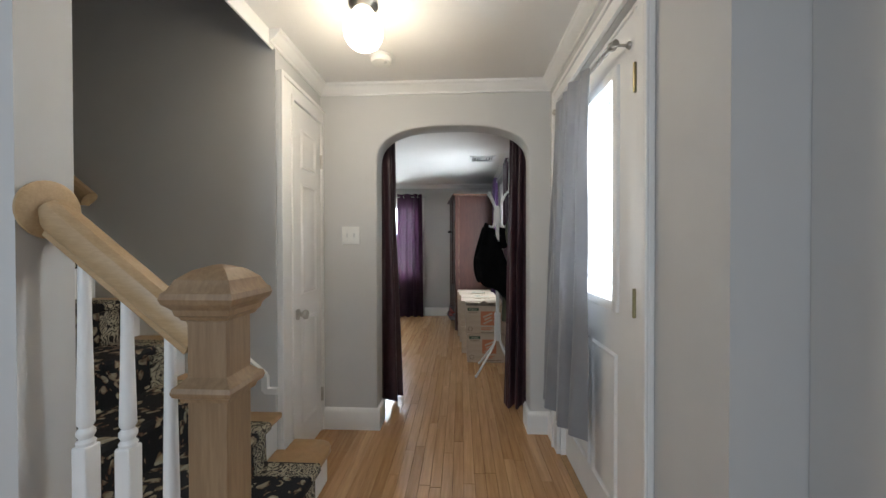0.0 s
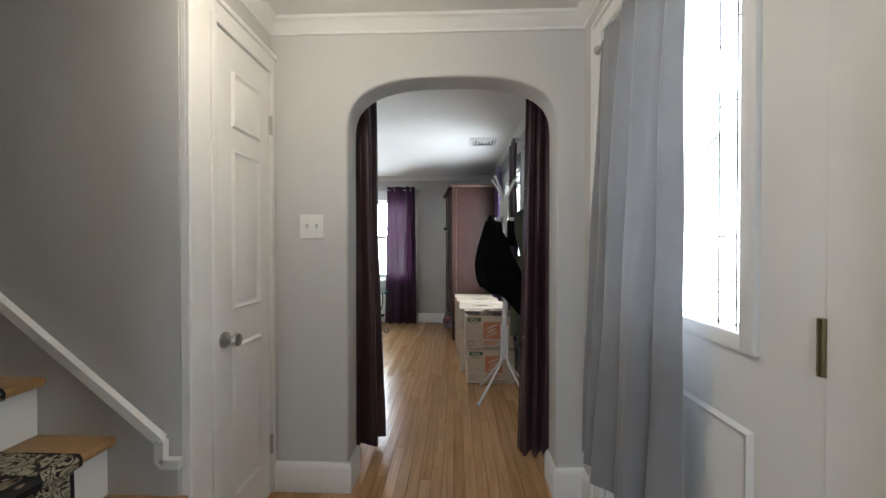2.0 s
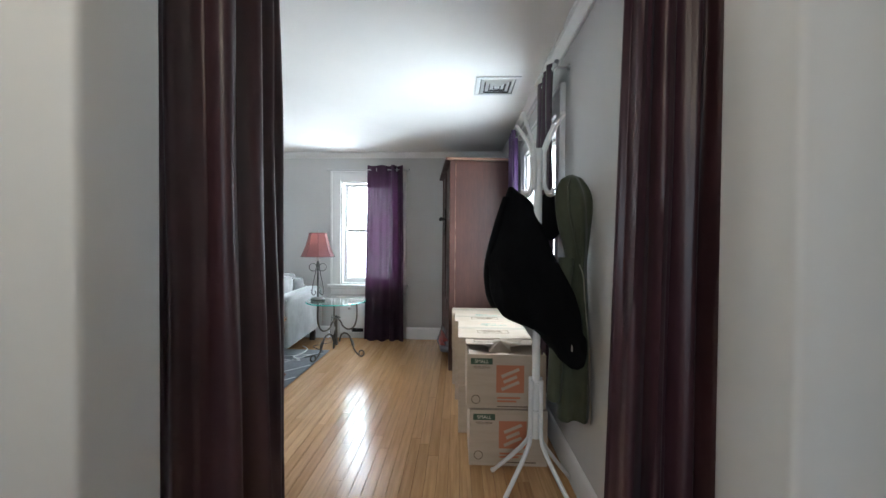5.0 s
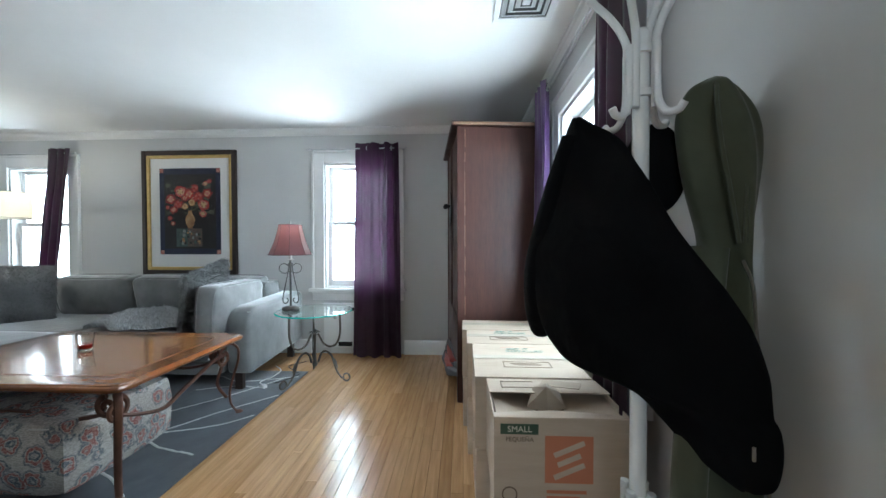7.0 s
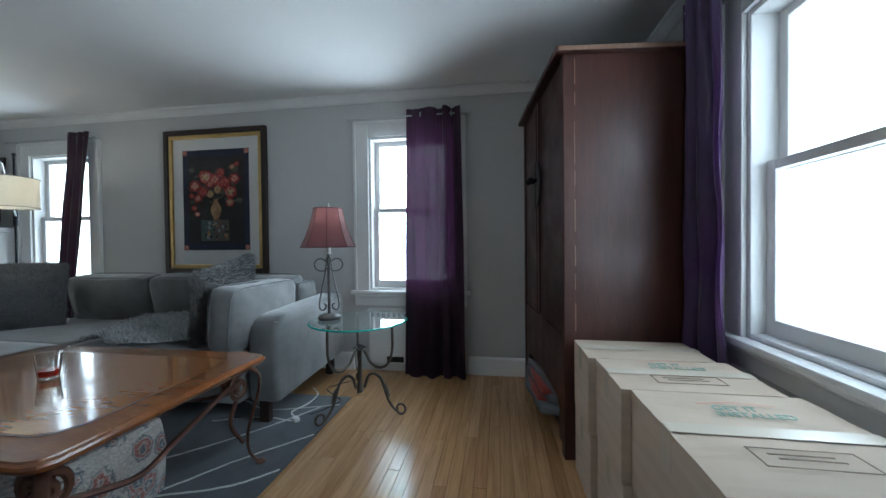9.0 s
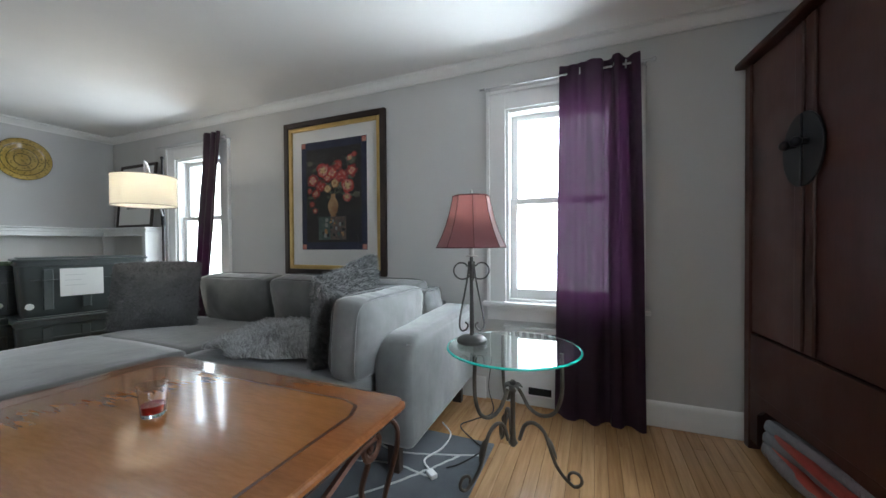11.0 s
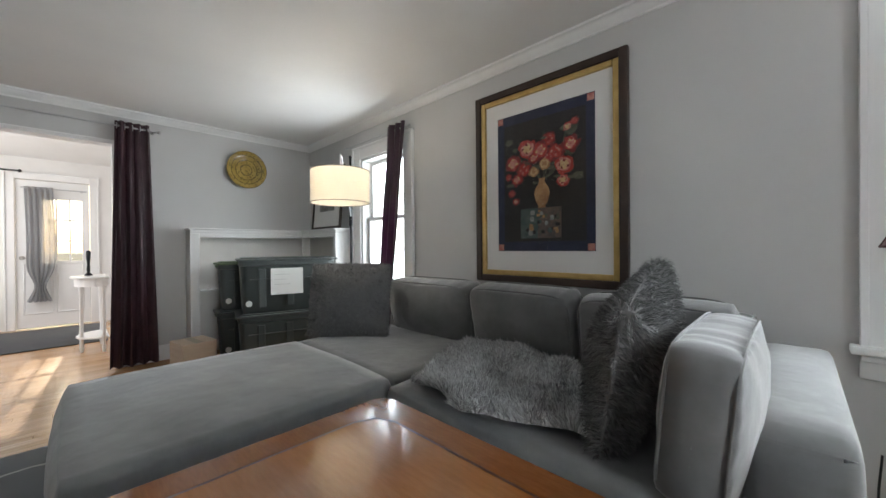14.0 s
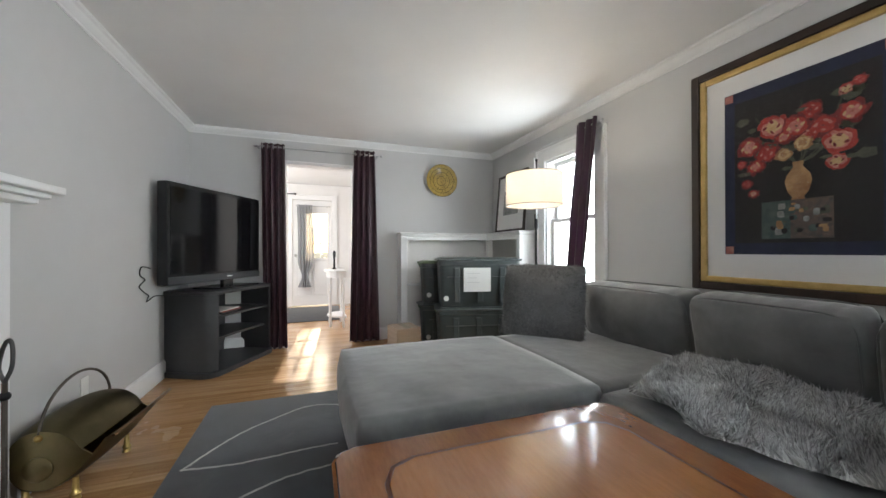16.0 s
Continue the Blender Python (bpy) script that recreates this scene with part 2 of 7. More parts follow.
mat_board = Mat("mat_board", (0.74, 0.72, 0.70), 0.8)
shade_cream = Mat("cream_lampshade", (0.78, 0.74, 0.64), 0.8).through_light((0.9, 0.87, 0.78, 1), 0.34)
shade_trim = Mat("shade_trim", (0.25, 0.22, 0.18), 0.8)
shade_rose = cloth("rose_satin_shade", (0.19, 0.075, 0.085), (0.25, 0.10, 0.11), 0.5, 0.3, 800, 0.15).through_light((0.42, 0.22, 0.23, 1), 0.32)
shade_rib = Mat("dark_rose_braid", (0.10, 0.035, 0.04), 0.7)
rad_paint = Mat("radiator_cover_paint", rough=0.45).grain(g(0.70), g(0.76), 5, 80, 0.08)
bag_plastic = Mat("crumpled_clear_plastic", (0.22, 0.23, 0.25), 0.18)
bag_plastic.bump(bag_plastic.noise(22, 5, 0.7), 0.9, 0.02)
bag_red = Mat("red_packet", (0.30, 0.045, 0.03), 0.45)
cable_black = Mat("black_cable", (0.012, 0.012, 0.012), 0.5)
cable_white = Mat("white_cable", (0.7, 0.7, 0.68), 0.45)
zip_brass = Mat("zip_metal", (0.45, 0.42, 0.36), 0.35, 0.9)


def emitter(name, colour, strength):
    m = Mat(name, colour, 0.5)
    m.set("Emission Color", (*colour, 1))
    m.set("Emission Strength", strength)
    return m


globe_glow = emitter("lit_opal_globe", (1.0, 0.90, 0.70), 6.0)
bulb_glow = emitter("lit_bulb", (1.0, 0.90, 0.74), 6.0)
screen_light = emitter("standby_light", (0.9, 0.95, 1.0), 2.0)


def glass_material(name, tint, rough=0.0, ior=1.45):
    m = Mat(name, tint, rough)
    m.set("Transmission Weight", 1.0)
    m.set("IOR", ior)
    return m


window_glass = glass_material("window_glass", (0.98, 1.0, 1.0), 0.0, 1.1)
frosted = glass_material("textured_glass", (0.96, 0.99, 1.0), 0.25, 1.2)
table_glass = glass_material("table_glass", (0.86, 0.97, 0.94), 0.0, 1.5)
glass_edge = Mat("green_glass_edge", (0.05, 0.66, 0.54), 0.12)
glass_edge.set("Transmission Weight", 0.35)
tumbler_glass = glass_material("tumbler_glass", (0.97, 0.98, 0.98), 0.0, 1.4)
drink_red = Mat("red_drink", (0.55, 0.02, 0.015), 0.15)
drink_red.set("Transmission Weight", 0.5)
picture_glass = glass_material("picture_glass", (1, 1, 1), 0.0, 1.12)


def carpet_material():
    """Black runner carpet with cream and brown floral scrolls."""
    m = Mat("floral_runner_carpet", rough=0.95)
    vec = m.coords()
    warp = m.node("ShaderNodeTexNoise", Scale=9.0, Detail=2.0, Vector=vec)
    add = m.nt.nodes.new("ShaderNodeVectorMath")
    add.operation = "MULTIPLY_ADD"
    m.nt.links.new(warp.outputs["Color"], add.inputs[0])
    add.inputs[1].default_value = (0.10, 0.10, 0.10)
    m.nt.links.new(vec, add.inputs[2])
    v = m.node("ShaderNodeTexVoronoi", Scale=21.0, Vector=add.outputs[0])
    v.feature = "F1"
    w = m.node("ShaderNodeTexNoise", Scale=26.0, Detail=3.0, Vector=add.outputs[0])
    leaf = m.math("MULTIPLY", m.math("LESS_THAN", v.outputs["Distance"], 0.43), m.math("GREATER_THAN", w.outputs["Fac"], 0.45))
    tone = m.ramp(w.outputs["Fac"], [(0.45, (0.09, 0.035, 0.02)), (0.56, (0.30, 0.25, 0.17)), (0.7, (0.42, 0.39, 0.30))])
    m.set("Base Color", m.mix(leaf, (0.008, 0.008, 0.010), tone))
    m.bump(m.noise(500, 2), 0.6, 0.002)
    return m


def border_material():
    """Cream border with dark scrolls."""
    m = Mat("cream_border_carpet", rough=0.95)
    swirl = m.node("ShaderNodeTexNoise", Scale=17.0, Detail=1.5, Distortion=1.6, Vector=m.coords())
    line = m.math("SINE", m.math("MULTIPLY", swirl.outputs["Fac"], 46.0))
    col = m.ramp(m.math("ADD", m.math("MULTIPLY", line, 0.5), 0.5), [(0.18, (0.018, 0.016, 0.016)), (0.36, (0.20, 0.16, 0.11)), (0.62, (0.42, 0.38, 0.29))])
    m.set("Base Color", col)
    m.bump(m.noise(500, 2), 0.6, 0.002)
    return m


def pouf_material():
    """Woven pouf: cream ground with faded red and teal medallions."""
    m = Mat("medallion_weave", rough=0.9)
    vec = m.coords()
    v = m.node("ShaderNodeTexVoronoi", Scale=11.0, Vector=vec)
    n = m.node("ShaderNodeTexNoise", Scale=40.0, Detail=4.0, Vector=vec)
    ring = m.math("ADD", m.math("MULTIPLY", v.outputs["Distance"], 1.25), m.math("MULTIPLY", n.outputs["Fac"], 0.55))
    red, teal, cream = (0.25, 0.04, 0.025), (0.022, 0.055, 0.085), (0.40, 0.37, 0.34)
    col = m.ramp(ring, [(0.30, red), (0.40, cream), (0.47, teal), (0.55, teal), (0.60, cream), (0.66, red), (0.75, red), (0.79, cream), (0.86, teal), (0.97, cream)])
    stripe = m.noise(90, 2, stretch=(1, 1, 3))
    col = m.mix(0.3, col, m.ramp(stripe, [(0.4, (0.08, 0.09, 0.10)), (0.6, (0.6, 0.55, 0.5))]))
    m.set("Base Color", col)
    m.bump(m.noise(220, 2), 0.7, 0.003)
    return m


def plate_material():
    """Ochre glazed plate with dark rings and a speckled band."""
    m = Mat("ochre_glaze", rough=0.16)
    vec = m.coords()
    gr = m.node("ShaderNodeVectorMath", Vector=vec)
    gr.operation = "LENGTH"
    r = gr.outputs["Value"]
    rings = m.math("SINE", m.math("MULTIPLY", r, 130.0))
    v = m.node("ShaderNodeTexVoronoi", Scale=48.0, Vector=vec)
    dots = m.math("LESS_THAN", v.outputs["Distance"], 0.33)
    base = m.ramp(m.noise(9, 4, vec=vec), [(0.3, (0.27, 0.17, 0.035)), (0.7, (0.44, 0.30, 0.075))])
    base = m.mix(m.math("MULTIPLY", dots, 0.7), base, (0.10, 0.085, 0.02))
    base = m.mix(m.math("GREATER_THAN", rings, 0.9), base, (0.09, 0.07, 0.02))
    m.set("Base Color", base)
    return m


def puckered(m, weave, pucker, size, depth):
    """Fine weave and broad soft puckers in one relief."""
    fine = m.node("ShaderNodeBump", Height=m.noise(weave, 2), Strength=0.25, Distance=0.0008)
    vec = m.coords((1, 1, 0.55))
    broad = m.node("ShaderNodeBump", Height=m.noise(size, 3, 0.5, vec=vec), Strength=pucker, Distance=depth, Normal=fine.outputs[0])
    m.set("Normal", broad.outputs[0])


puckered(sofa_cloth, 1400, 0.22, 6.0, 0.03)
puckered(jacket_black, 500, 0.6, 9.0, 0.03)
jacket_black.set("Specular IOR Level", 0.1)
puckered(coat_green, 600, 0.6, 8.0, 0.03)
runner_carpet, runner_border, pouf_weave, plate_glaze = carpet_material(), border_material(), pouf_material(), plate_material()


def print_material(name, a, b, scale):
    return Mat(name, rough=0.6).grain(a, b, scale, 80, 0.0)


art_ground = print_material("art_dark_ground", (0.009, 0.008, 0.009), (0.020, 0.015, 0.014), 5)
art_navy = print_material("art_navy_border", (0.010, 0.013, 0.036), (0.018, 0.022, 0.06), 6)
art_teal = print_material("art_teal", (0.03, 0.06, 0.055), (0.09, 0.12, 0.105), 30)
art_red = print_material("art_red", (0.26, 0.016, 0.014), (0.44, 0.05, 0.036), 30)
art_deep = print_material("art_deep_red", (0.12, 0.012, 0.014), (0.24, 0.03, 0.03), 40)
art_pink = print_material("art_pink", (0.40, 0.10, 0.08), (0.58, 0.28, 0.22), 40)
art_cream = print_material("art_cream", (0.48, 0.30, 0.13), (0.6, 0.45, 0.25), 40)
art_green = print_material("art_green", (0.05, 0.06, 0.04), (0.12, 0.12, 0.08), 30)
art_vase = print_material("art_vase", (0.22, 0.09, 0.035), (0.50, 0.30, 0.14), 14)
art_box = print_material("art_box", (0.05, 0.055, 0.05), (0.16, 0.10, 0.075), 40)
art_grey = print_material("art_grey", (0.10, 0.105, 0.10), (0.4, 0.4, 0.38), 12)

# outdoors
lawn = Mat("pale_lawn", rough=0.95).grain((0.20, 0.21, 0.14), (0.34, 0.33, 0.26), 0.4, 6, 0.3)
house_siding = Mat("pale_siding", rough=0.7).grain(g(0.62), g(0.7), 1.0, 20, 0.1, stretch=(0.2, 0.2, 6))
roof_grey = Mat("roof_shingle", rough=0.9).grain(g(0.14), g(0.2), 3, 10, 0.3)
shutter_dark = Mat("dark_shutter", (0.03, 0.035, 0.04), 0.6)
bark = Mat("bark", rough=0.95).grain((0.09, 0.075, 0.06), (0.16, 0.14, 0.12), 5, 30, 0.5)
leaf = Mat("leaves", rough=0.7).grain((0.05, 0.085, 0.03), (0.12, 0.16, 0.07), 2, 20, 0.2).through_light((0.2, 0.3, 0.1, 1), 0.3)


# ---- building blocks ----
def finish(bm, name, material, parent=None, label="", smooth=True, angle=40):
    me = bpy.data.meshes.new(name)
    bmesh.ops.recalc_face_normals(bm, faces=bm.faces)
    bm.to_mesh(me)
    bm.free()
    me.materials.append(material.m)
    if smooth:
        me.shade_smooth()
        me.set_sharp_from_angle(angle=radians(angle))
    ob = new(name, me)
    if parent is not None:
        ob.parent = parent
    if label:
        ob["label"] = label
    return ob


def part(name, bm, material, parent, label="", smooth=True, angle=40):
    return finish(bm, name, material, parent, label, smooth, angle)


def thing(name, x, y, z, label, category, rz=0.0, group=""):
    ob = new(name)
    ob.empty_display_size = 0.05
    ob.matrix_world = pose(x, y, z, 0, 0, rz)
    return tagged(ob, label, category, group)


def structure(name, bm, material, label="", category="", smooth=False):
    return tagged(finish(bm, name, material, None, label, smooth), label, category or name.split("_")[0], kind="structure")


def box(bm, x0, x1, y0, y1, z0, z1, bevel=0.0, segments=2):
    t = bmesh.new()
    bmesh.ops.create_cube(t, size=1.0)
    for v in t.verts:
        v.co = Vector(((x0 + x1) / 2 + v.co.x * (x1 - x0), (y0 + y1) / 2 + v.co.y * (y1 - y0), (z0 + z1) / 2 + v.co.z * (z1 - z0)))
    if bevel:
        bmesh.ops.bevel(t, geom=list(t.edges), offset=bevel, segments=segments, affect="EDGES", profile=0.5)
    return merge(bm, t)


def merge(bm, t, m=None):
    me = bpy.data.meshes.new("tmp")
    if m is not None:
        bmesh.ops.transform(t, matrix=m, verts=t.verts)
    t.to_mesh(me)
    t.free()
    bm.from_mesh(me)
    bpy.data.meshes.remove(me)
    return bm


def boxes(*rows, bevel=0.0):
    bm = bmesh.new()
    for r in rows:
        box(bm, *r, bevel=bevel)
    return bm


def prism(points, lo, hi, axis="z", bevel=0.0):
    """A solid over an outline; the outline lies in the two other axes, in their order x, y, z."""
    bm = bmesh.new()
    put = {"z": lambda a, b, c: (a, b, c), "y": lambda a, b, c: (a, c, b), "x": lambda a, b, c: (c, a, b)}[axis]
    low = [bm.verts.new(put(a, b, lo)) for a, b in points]
    high = [bm.verts.new(put(a, b, hi)) for a, b in points]
    n = len(points)
    bm.faces.new(low)
    bm.faces.new(high)
    for i in range(n):
        bm.faces.new((low[i], low[(i + 1) % n], high[(i + 1) % n], high[i]))
    bmesh.ops.recalc_face_normals(bm, faces=bm.faces)
    if bevel:
        bmesh.ops.bevel(bm, geom=list(bm.edges), offset=bevel, segments=2, affect="EDGES", profile=0.5)
    return bm


def lathe(profile, steps=28, bm=None, closed=True):
    """Turns an outline of (radius, height) round z."""
    bm = bm or bmesh.new()
    rings = []
    for r, z in profile:
        rings.append([bm.verts.new((max(r, 1e-4) * math.cos(a), max(r, 1e-4) * math.sin(a), z)) for a in (math.tau * i / steps for i in range(steps))])
    for a, b in zip(rings, rings[1:]):
        for i in range(steps):
            bm.faces.new((a[i], a[(i + 1) % steps], b[(i + 1) % steps], b[i]))
    if closed:
        bm.faces.new(rings[0])
        bm.faces.new(rings[-1])
    return bm


def spline(points, n=8):
    """A smooth line through points."""
    p = [Vector(q) for q in points]
    p = [p[0] * 2 - p[1], *p, p[-1] * 2 - p[-2]]
    out = []
    for a, b, c, d in zip(p, p[1:], p[2:], p[3:]):
        for i in range(n):
            t = i / n
            out.append(0.5 * (2 * b + (c - a) * t + (2 * a - 5 * b + 4 * c - d) * t * t + (3 * b - a - 3 * c + d) * t**3))
    return out + [p[-2]]


def tube(points, radius, sides=8, bm=None, flat=1.0, up=(0, 0, 1), square=False):
    """A round or flat bar along a line; radius may be a function of 0..1. flat: thickness against width."""
    bm = bm or bmesh.new()
    pts = [Vector(p) for p in points]
    rings, last = [], Vector(up)
    for i, p in enumerate(pts):
        d = (pts[min(i + 1, len(pts) - 1)] - pts[max(i - 1, 0)]).normalized()
        side = d.cross(last)
        if side.length < 1e-3:
            side = d.orthogonal()
        side.normalize()
        above = side.cross(d).normalized()
        last = above
        r = radius(i / max(1, len(pts) - 1)) if callable(radius) else radius
        offs = math.pi / 4 if square else 0
        rings.append([bm.verts.new(p + side * (r * math.cos(math.tau * k / sides + offs)) + above * (r * flat * math.sin(math.tau * k / sides + offs))) for k in range(sides)])
    for a, b in zip(rings, rings[1:]):
        for k in range(sides):
            bm.faces.new((a[k], a[(k + 1) % sides], b[(k + 1) % sides], b[k]))
    bm.faces.new(rings[0])
    bm.faces.new(rings[-1])
    return bm


def ball(radius, at=(0, 0, 0), squash=(1, 1, 1), bm=None, u=16, v=10):
    t = bmesh.new()
    bmesh.ops.create_uvsphere(t, u_segments=u, v_segments=v, radius=radius)
    m = Matrix.Translation(at) @ Matrix.Diagonal((*squash, 1))
    bmesh.ops.transform(t, matrix=m, verts=t.verts)
    return merge(bm, t) if bm else t


def spiral(centre, r0, r1, turns, start, plane="xz", n=22):
    """A scroll in a plane round its centre, from angle start."""
    out = []
    for i in range(n + 1):
        t = i / n
        a, r = start + math.tau * turns * t, r0 + (r1 - r0) * t
        c, s = r * math.cos(a), r * math.sin(a)
        out.append(Vector(centre) + (Vector((c, 0, s)) if plane == "xz" else Vector((0, c, s)) if plane == "yz" else Vector((c, s, 0))))
    return out


def soft_box(w, d, h, puff=0.15, cuts=10, seed=0, wrinkle=0.006, corner=0.35):
    """A stuffed cushion round the origin: rounded corners, swollen sides, uneven cloth."""
    bm = bmesh.new()
    bmesh.ops.create_cube(bm, size=2.0)
    bmesh.ops.subdivide_edges(bm, edges=list(bm.edges), cuts=cuts, use_grid_fill=True)
    for v in bm.verts:
        p = v.co.copy()
        q = Vector((abs(p.x) ** 4, abs(p.y) ** 4, abs(p.z) ** 4))
        k = (q.x + q.y + q.z) ** 0.25
        p = p.lerp(p / k, corner)
        fx, fy, fz = 1 - p.x * p.x, 1 - p.y * p.y, 1 - p.z * p.z
        e = puff * min(w, d, h) / 2
        s = Vector((w / 2 * p.x + e * p.x**3 * max(0, fy) * max(0, fz), d / 2 * p.y + e * p.y**3 * max(0, fx) * max(0, fz), h / 2 * p.z + e * p.z**3 * max(0, fx) * max(0, fy)))
        nz = noise.noise(Vector((s.x * 5 + seed * 7.1, s.y * 5, s.z * 5 + seed))) + 0.5 * noise.noise(Vector((s.x * 14 + seed, s.y * 14, s.z * 14)))
        v.co = s + s.normalized() * nz * wrinkle
    return bm


def boxed_cushion(w, d, h, seed=0, puff=0.05, pucker=0.0045):
    """A stuffed back cushion round the origin, thin along y: soft corners, swollen faces, puckers along its seams."""
    bm = bmesh.new()
    bmesh.ops.create_cube(bm, size=2.0)
    bmesh.ops.subdivide_edges(bm, edges=list(bm.edges), cuts=30, use_grid_fill=True)
    for v in bm.verts:
        p = v.co.copy()
        k = (abs(p.x) ** 7 + abs(p.y) ** 3.2 + abs(p.z) ** 7) ** (1 / 5.5)
        p = p.lerp(p / max(k, 1e-6), 0.55)
        fx, fz = max(0, 1 - p.x * p.x), max(0, 1 - p.z * p.z)
        x, z = w / 2 * p.x, h / 2 * p.z
        y = d / 2 * p.y * (0.72 + 0.28 * (fx * fz) ** 0.5) + puff * p.y * fx * fz
        edge_x, edge_z = (w / 2 - abs(x)), (h / 2 - abs(z))
        wave = math.sin(x * 60 + 9 * noise.noise(Vector((x * 7, seed, z * 3)))) * (0.5 + noise.noise(Vector((x * 9, seed + 2, 0)))) * math.exp(-edge_z / 0.035) + math.sin(z * 95 + seed + 3 * noise.noise(Vector((seed, z * 7, 1)))) * math.exp(-edge_x / 0.05)
        fold = noise.noise(Vector((x * 4 + 6 * z + seed * 3.1, z * 5 - x * 2, seed))) + 0.5 * noise.noise(Vector((x * 13, z * 9 + x * 4, seed + 4)))
        y += math.copysign(1, p.y) * (pucker * 0.45 * wave * abs(p.y) + pucker * 1.3 * fold)
        z += 0.006 * noise.noise(Vector((x * 5, seed, 7))) + 0.004 * wave * (p.z > 0)
        sag = 0.018 * (1 - p.x * p.x) * max(0.0, p.z)
        v.co = Vector((x, y, z - sag * 0.5))
    return bm


def seam_ring(w, d, h, side):
    """The piped seam round one face of a boxed cushion."""
    out = []
    for i in range(65):
        a = math.tau * i / 64
        c, s = math.cos(a), math.sin(a)
        out.append((w * 0.482 * math.copysign(abs(c) ** 0.32, c), side * d * 0.36, h * 0.478 * math.copysign(abs(s) ** 0.32, s)))
    return out


def curtain(path, z0, z1, folds, depth, material_gap=0.004, nz=26, per=8, spread=1.0, seed=0, gather=0.0, sway=None):
    """A hanging cloth over a line on the ground: folds of a given depth, which open a little towards the hem."""
    bm = bmesh.new()
    line = spline([Vector((x, y, 0)) for x, y in path], 12)
    n = folds * per
    length = [0.0]
    for a, b in zip(line, line[1:]):
        length.append(length[-1] + (b - a).length)
    grid = []
    rnd = random.Random(seed)
    amp = [0.75 + 0.5 * rnd.random() for _ in range(folds + 2)]
    shift = [rnd.uniform(-0.25, 0.25) for _ in range(folds + 2)]
    for j in range(nz + 1):
        h = j / nz
        row = []
        for i in range(n + 1):
            s = i / n
            k = int(min(s * folds, folds - 1e-6))
            f = s * folds
            base = length[-1] * s
            idx = min(len(line) - 2, max(0, next((q for q in range(len(length) - 1) if length[q + 1] >= base - 1e-9), len(line) - 2)))
            t = (base - length[idx]) / max(1e-9, length[idx + 1] - length[idx])
            p = line[idx].lerp(line[idx + 1], t)
            d = (line[idx + 1] - line[idx]).normalized()
            nrm = Vector((-d.y, d.x, 0))
            a = amp[k] * (1 - (f - k)) + amp[k + 1] * (f - k)
            ph = shift[k] * (1 - (f - k)) + shift[k + 1] * (f - k)
            wave = math.sin(math.tau * (f + ph * (1 - h))) * depth * a * (0.75 + 0.35 * (1 - h))
            wave += 0.25 * depth * math.sin(math.tau * (2 * f + 0.3 * k) + 3 * h)
            off = sway(s, h) if sway else Vector((0, 0, 0))
            tilt = 0.012 * noise.noise(Vector((s * 6 + seed, h * 3, seed)))
            row.append(bm.verts.new((p.x + nrm.x * (wave + tilt) + off.x, p.y + nrm.y * (wave + tilt) + off.y, z0 + (z1 - z0) * h + off.z + (0.008 * math.sin(math.tau * f) if j == 0 else 0))))
        grid.append(row)
    for a, b in zip(grid, grid[1:]):
        for i in range(n):
            bm.faces.new((a[i], a[i + 1], b[i + 1], b[i]))
    bmesh.ops.recalc_face_normals(bm, faces=bm.faces)
    bmesh.ops.solidify(bm, geom=list(bm.faces), thickness=material_gap)
    return bm


def tufts(surface, count, length, width, seed=0, lean=(0, 0, -0.4), spread=0.7, up=False):
    """Fur: thin bent blades that stand on a mesh's faces, as one joined part."""
    rnd = random.Random(seed)
    surface.calc_loop_triangles()
    tris = [(t.area, t.normal.copy(), [surface.vertices[i].co.copy() for i in t.vertices]) for t in surface.loop_triangles]
    weights = [t[0] for t in tris]
    verts, faces = [], []
    for _, nrm, (a, b, c) in rnd.choices(tris, weights, k=count):
        u, v = rnd.random(), rnd.random()
        if u + v > 1:
            u, v = 1 - u, 1 - v
        p = a + (b - a) * u + (c - a) * v
        clump = noise.noise_vector(p * 16.0)
        if up and nrm.z < 0:
            nrm = -nrm
        d = (nrm + clump * 0.9 + Vector((rnd.gauss(0, 1), rnd.gauss(0, 1), rnd.gauss(0, 1))) * spread * 0.4).normalized()
        l = length * rnd.uniform(0.6, 1.25)
        side = d.orthogonal().normalized()
        side.rotate(Matrix.Rotation(rnd.random() * 6.28, 3, d))
        side *= width
        bend = (d + Vector(lean) + clump * 0.5).normalized()
        m = p + d * l * 0.5
        e = m + bend * l * 0.5
        k = len(verts)
        verts += [p - side, p + side, m - side * 0.7, m + side * 0.7, e]
        faces += [(k, k + 1, k + 3, k + 2), (k + 2, k + 3, k + 4)]
    me = bpy.data.meshes.new("fur")
    me.from_pydata([tuple(v) for v in verts], [], faces)
    return me


def fur(parent, count, length, width, material, seed=0, lean=(0, 0, -0.4), label="", up=False):
    me = tufts(parent.data, count, length, width, seed, lean, 0.7, up)
    me.materials.append(material.m)
    me.shade_smooth()
    ob = new("fur", me)
    ob.parent = parent
    return tagged(ob, label, kind="stuff")


def words(text, size, material, parent, m, name="lettering"):
    """Flat raised letters in the built-in font."""
    cu = bpy.data.curves.new(name, "FONT")
    cu.body, cu.size, cu.extrude, cu.align_x, cu.align_y = text, size, 0.0006, "CENTER", "CENTER"
    tmp = new("tmp", cu)
    me = bpy.data.meshes.new_from_object(tmp.evaluated_get(bpy.context.evaluated_depsgraph_get()))
    bpy.data.objects.remove(tmp)
    me.materials.clear()
    me.materials.append(material.m)
    ob = new(name, me)
    ob.parent = parent
    ob.matrix_local = m
    return ob


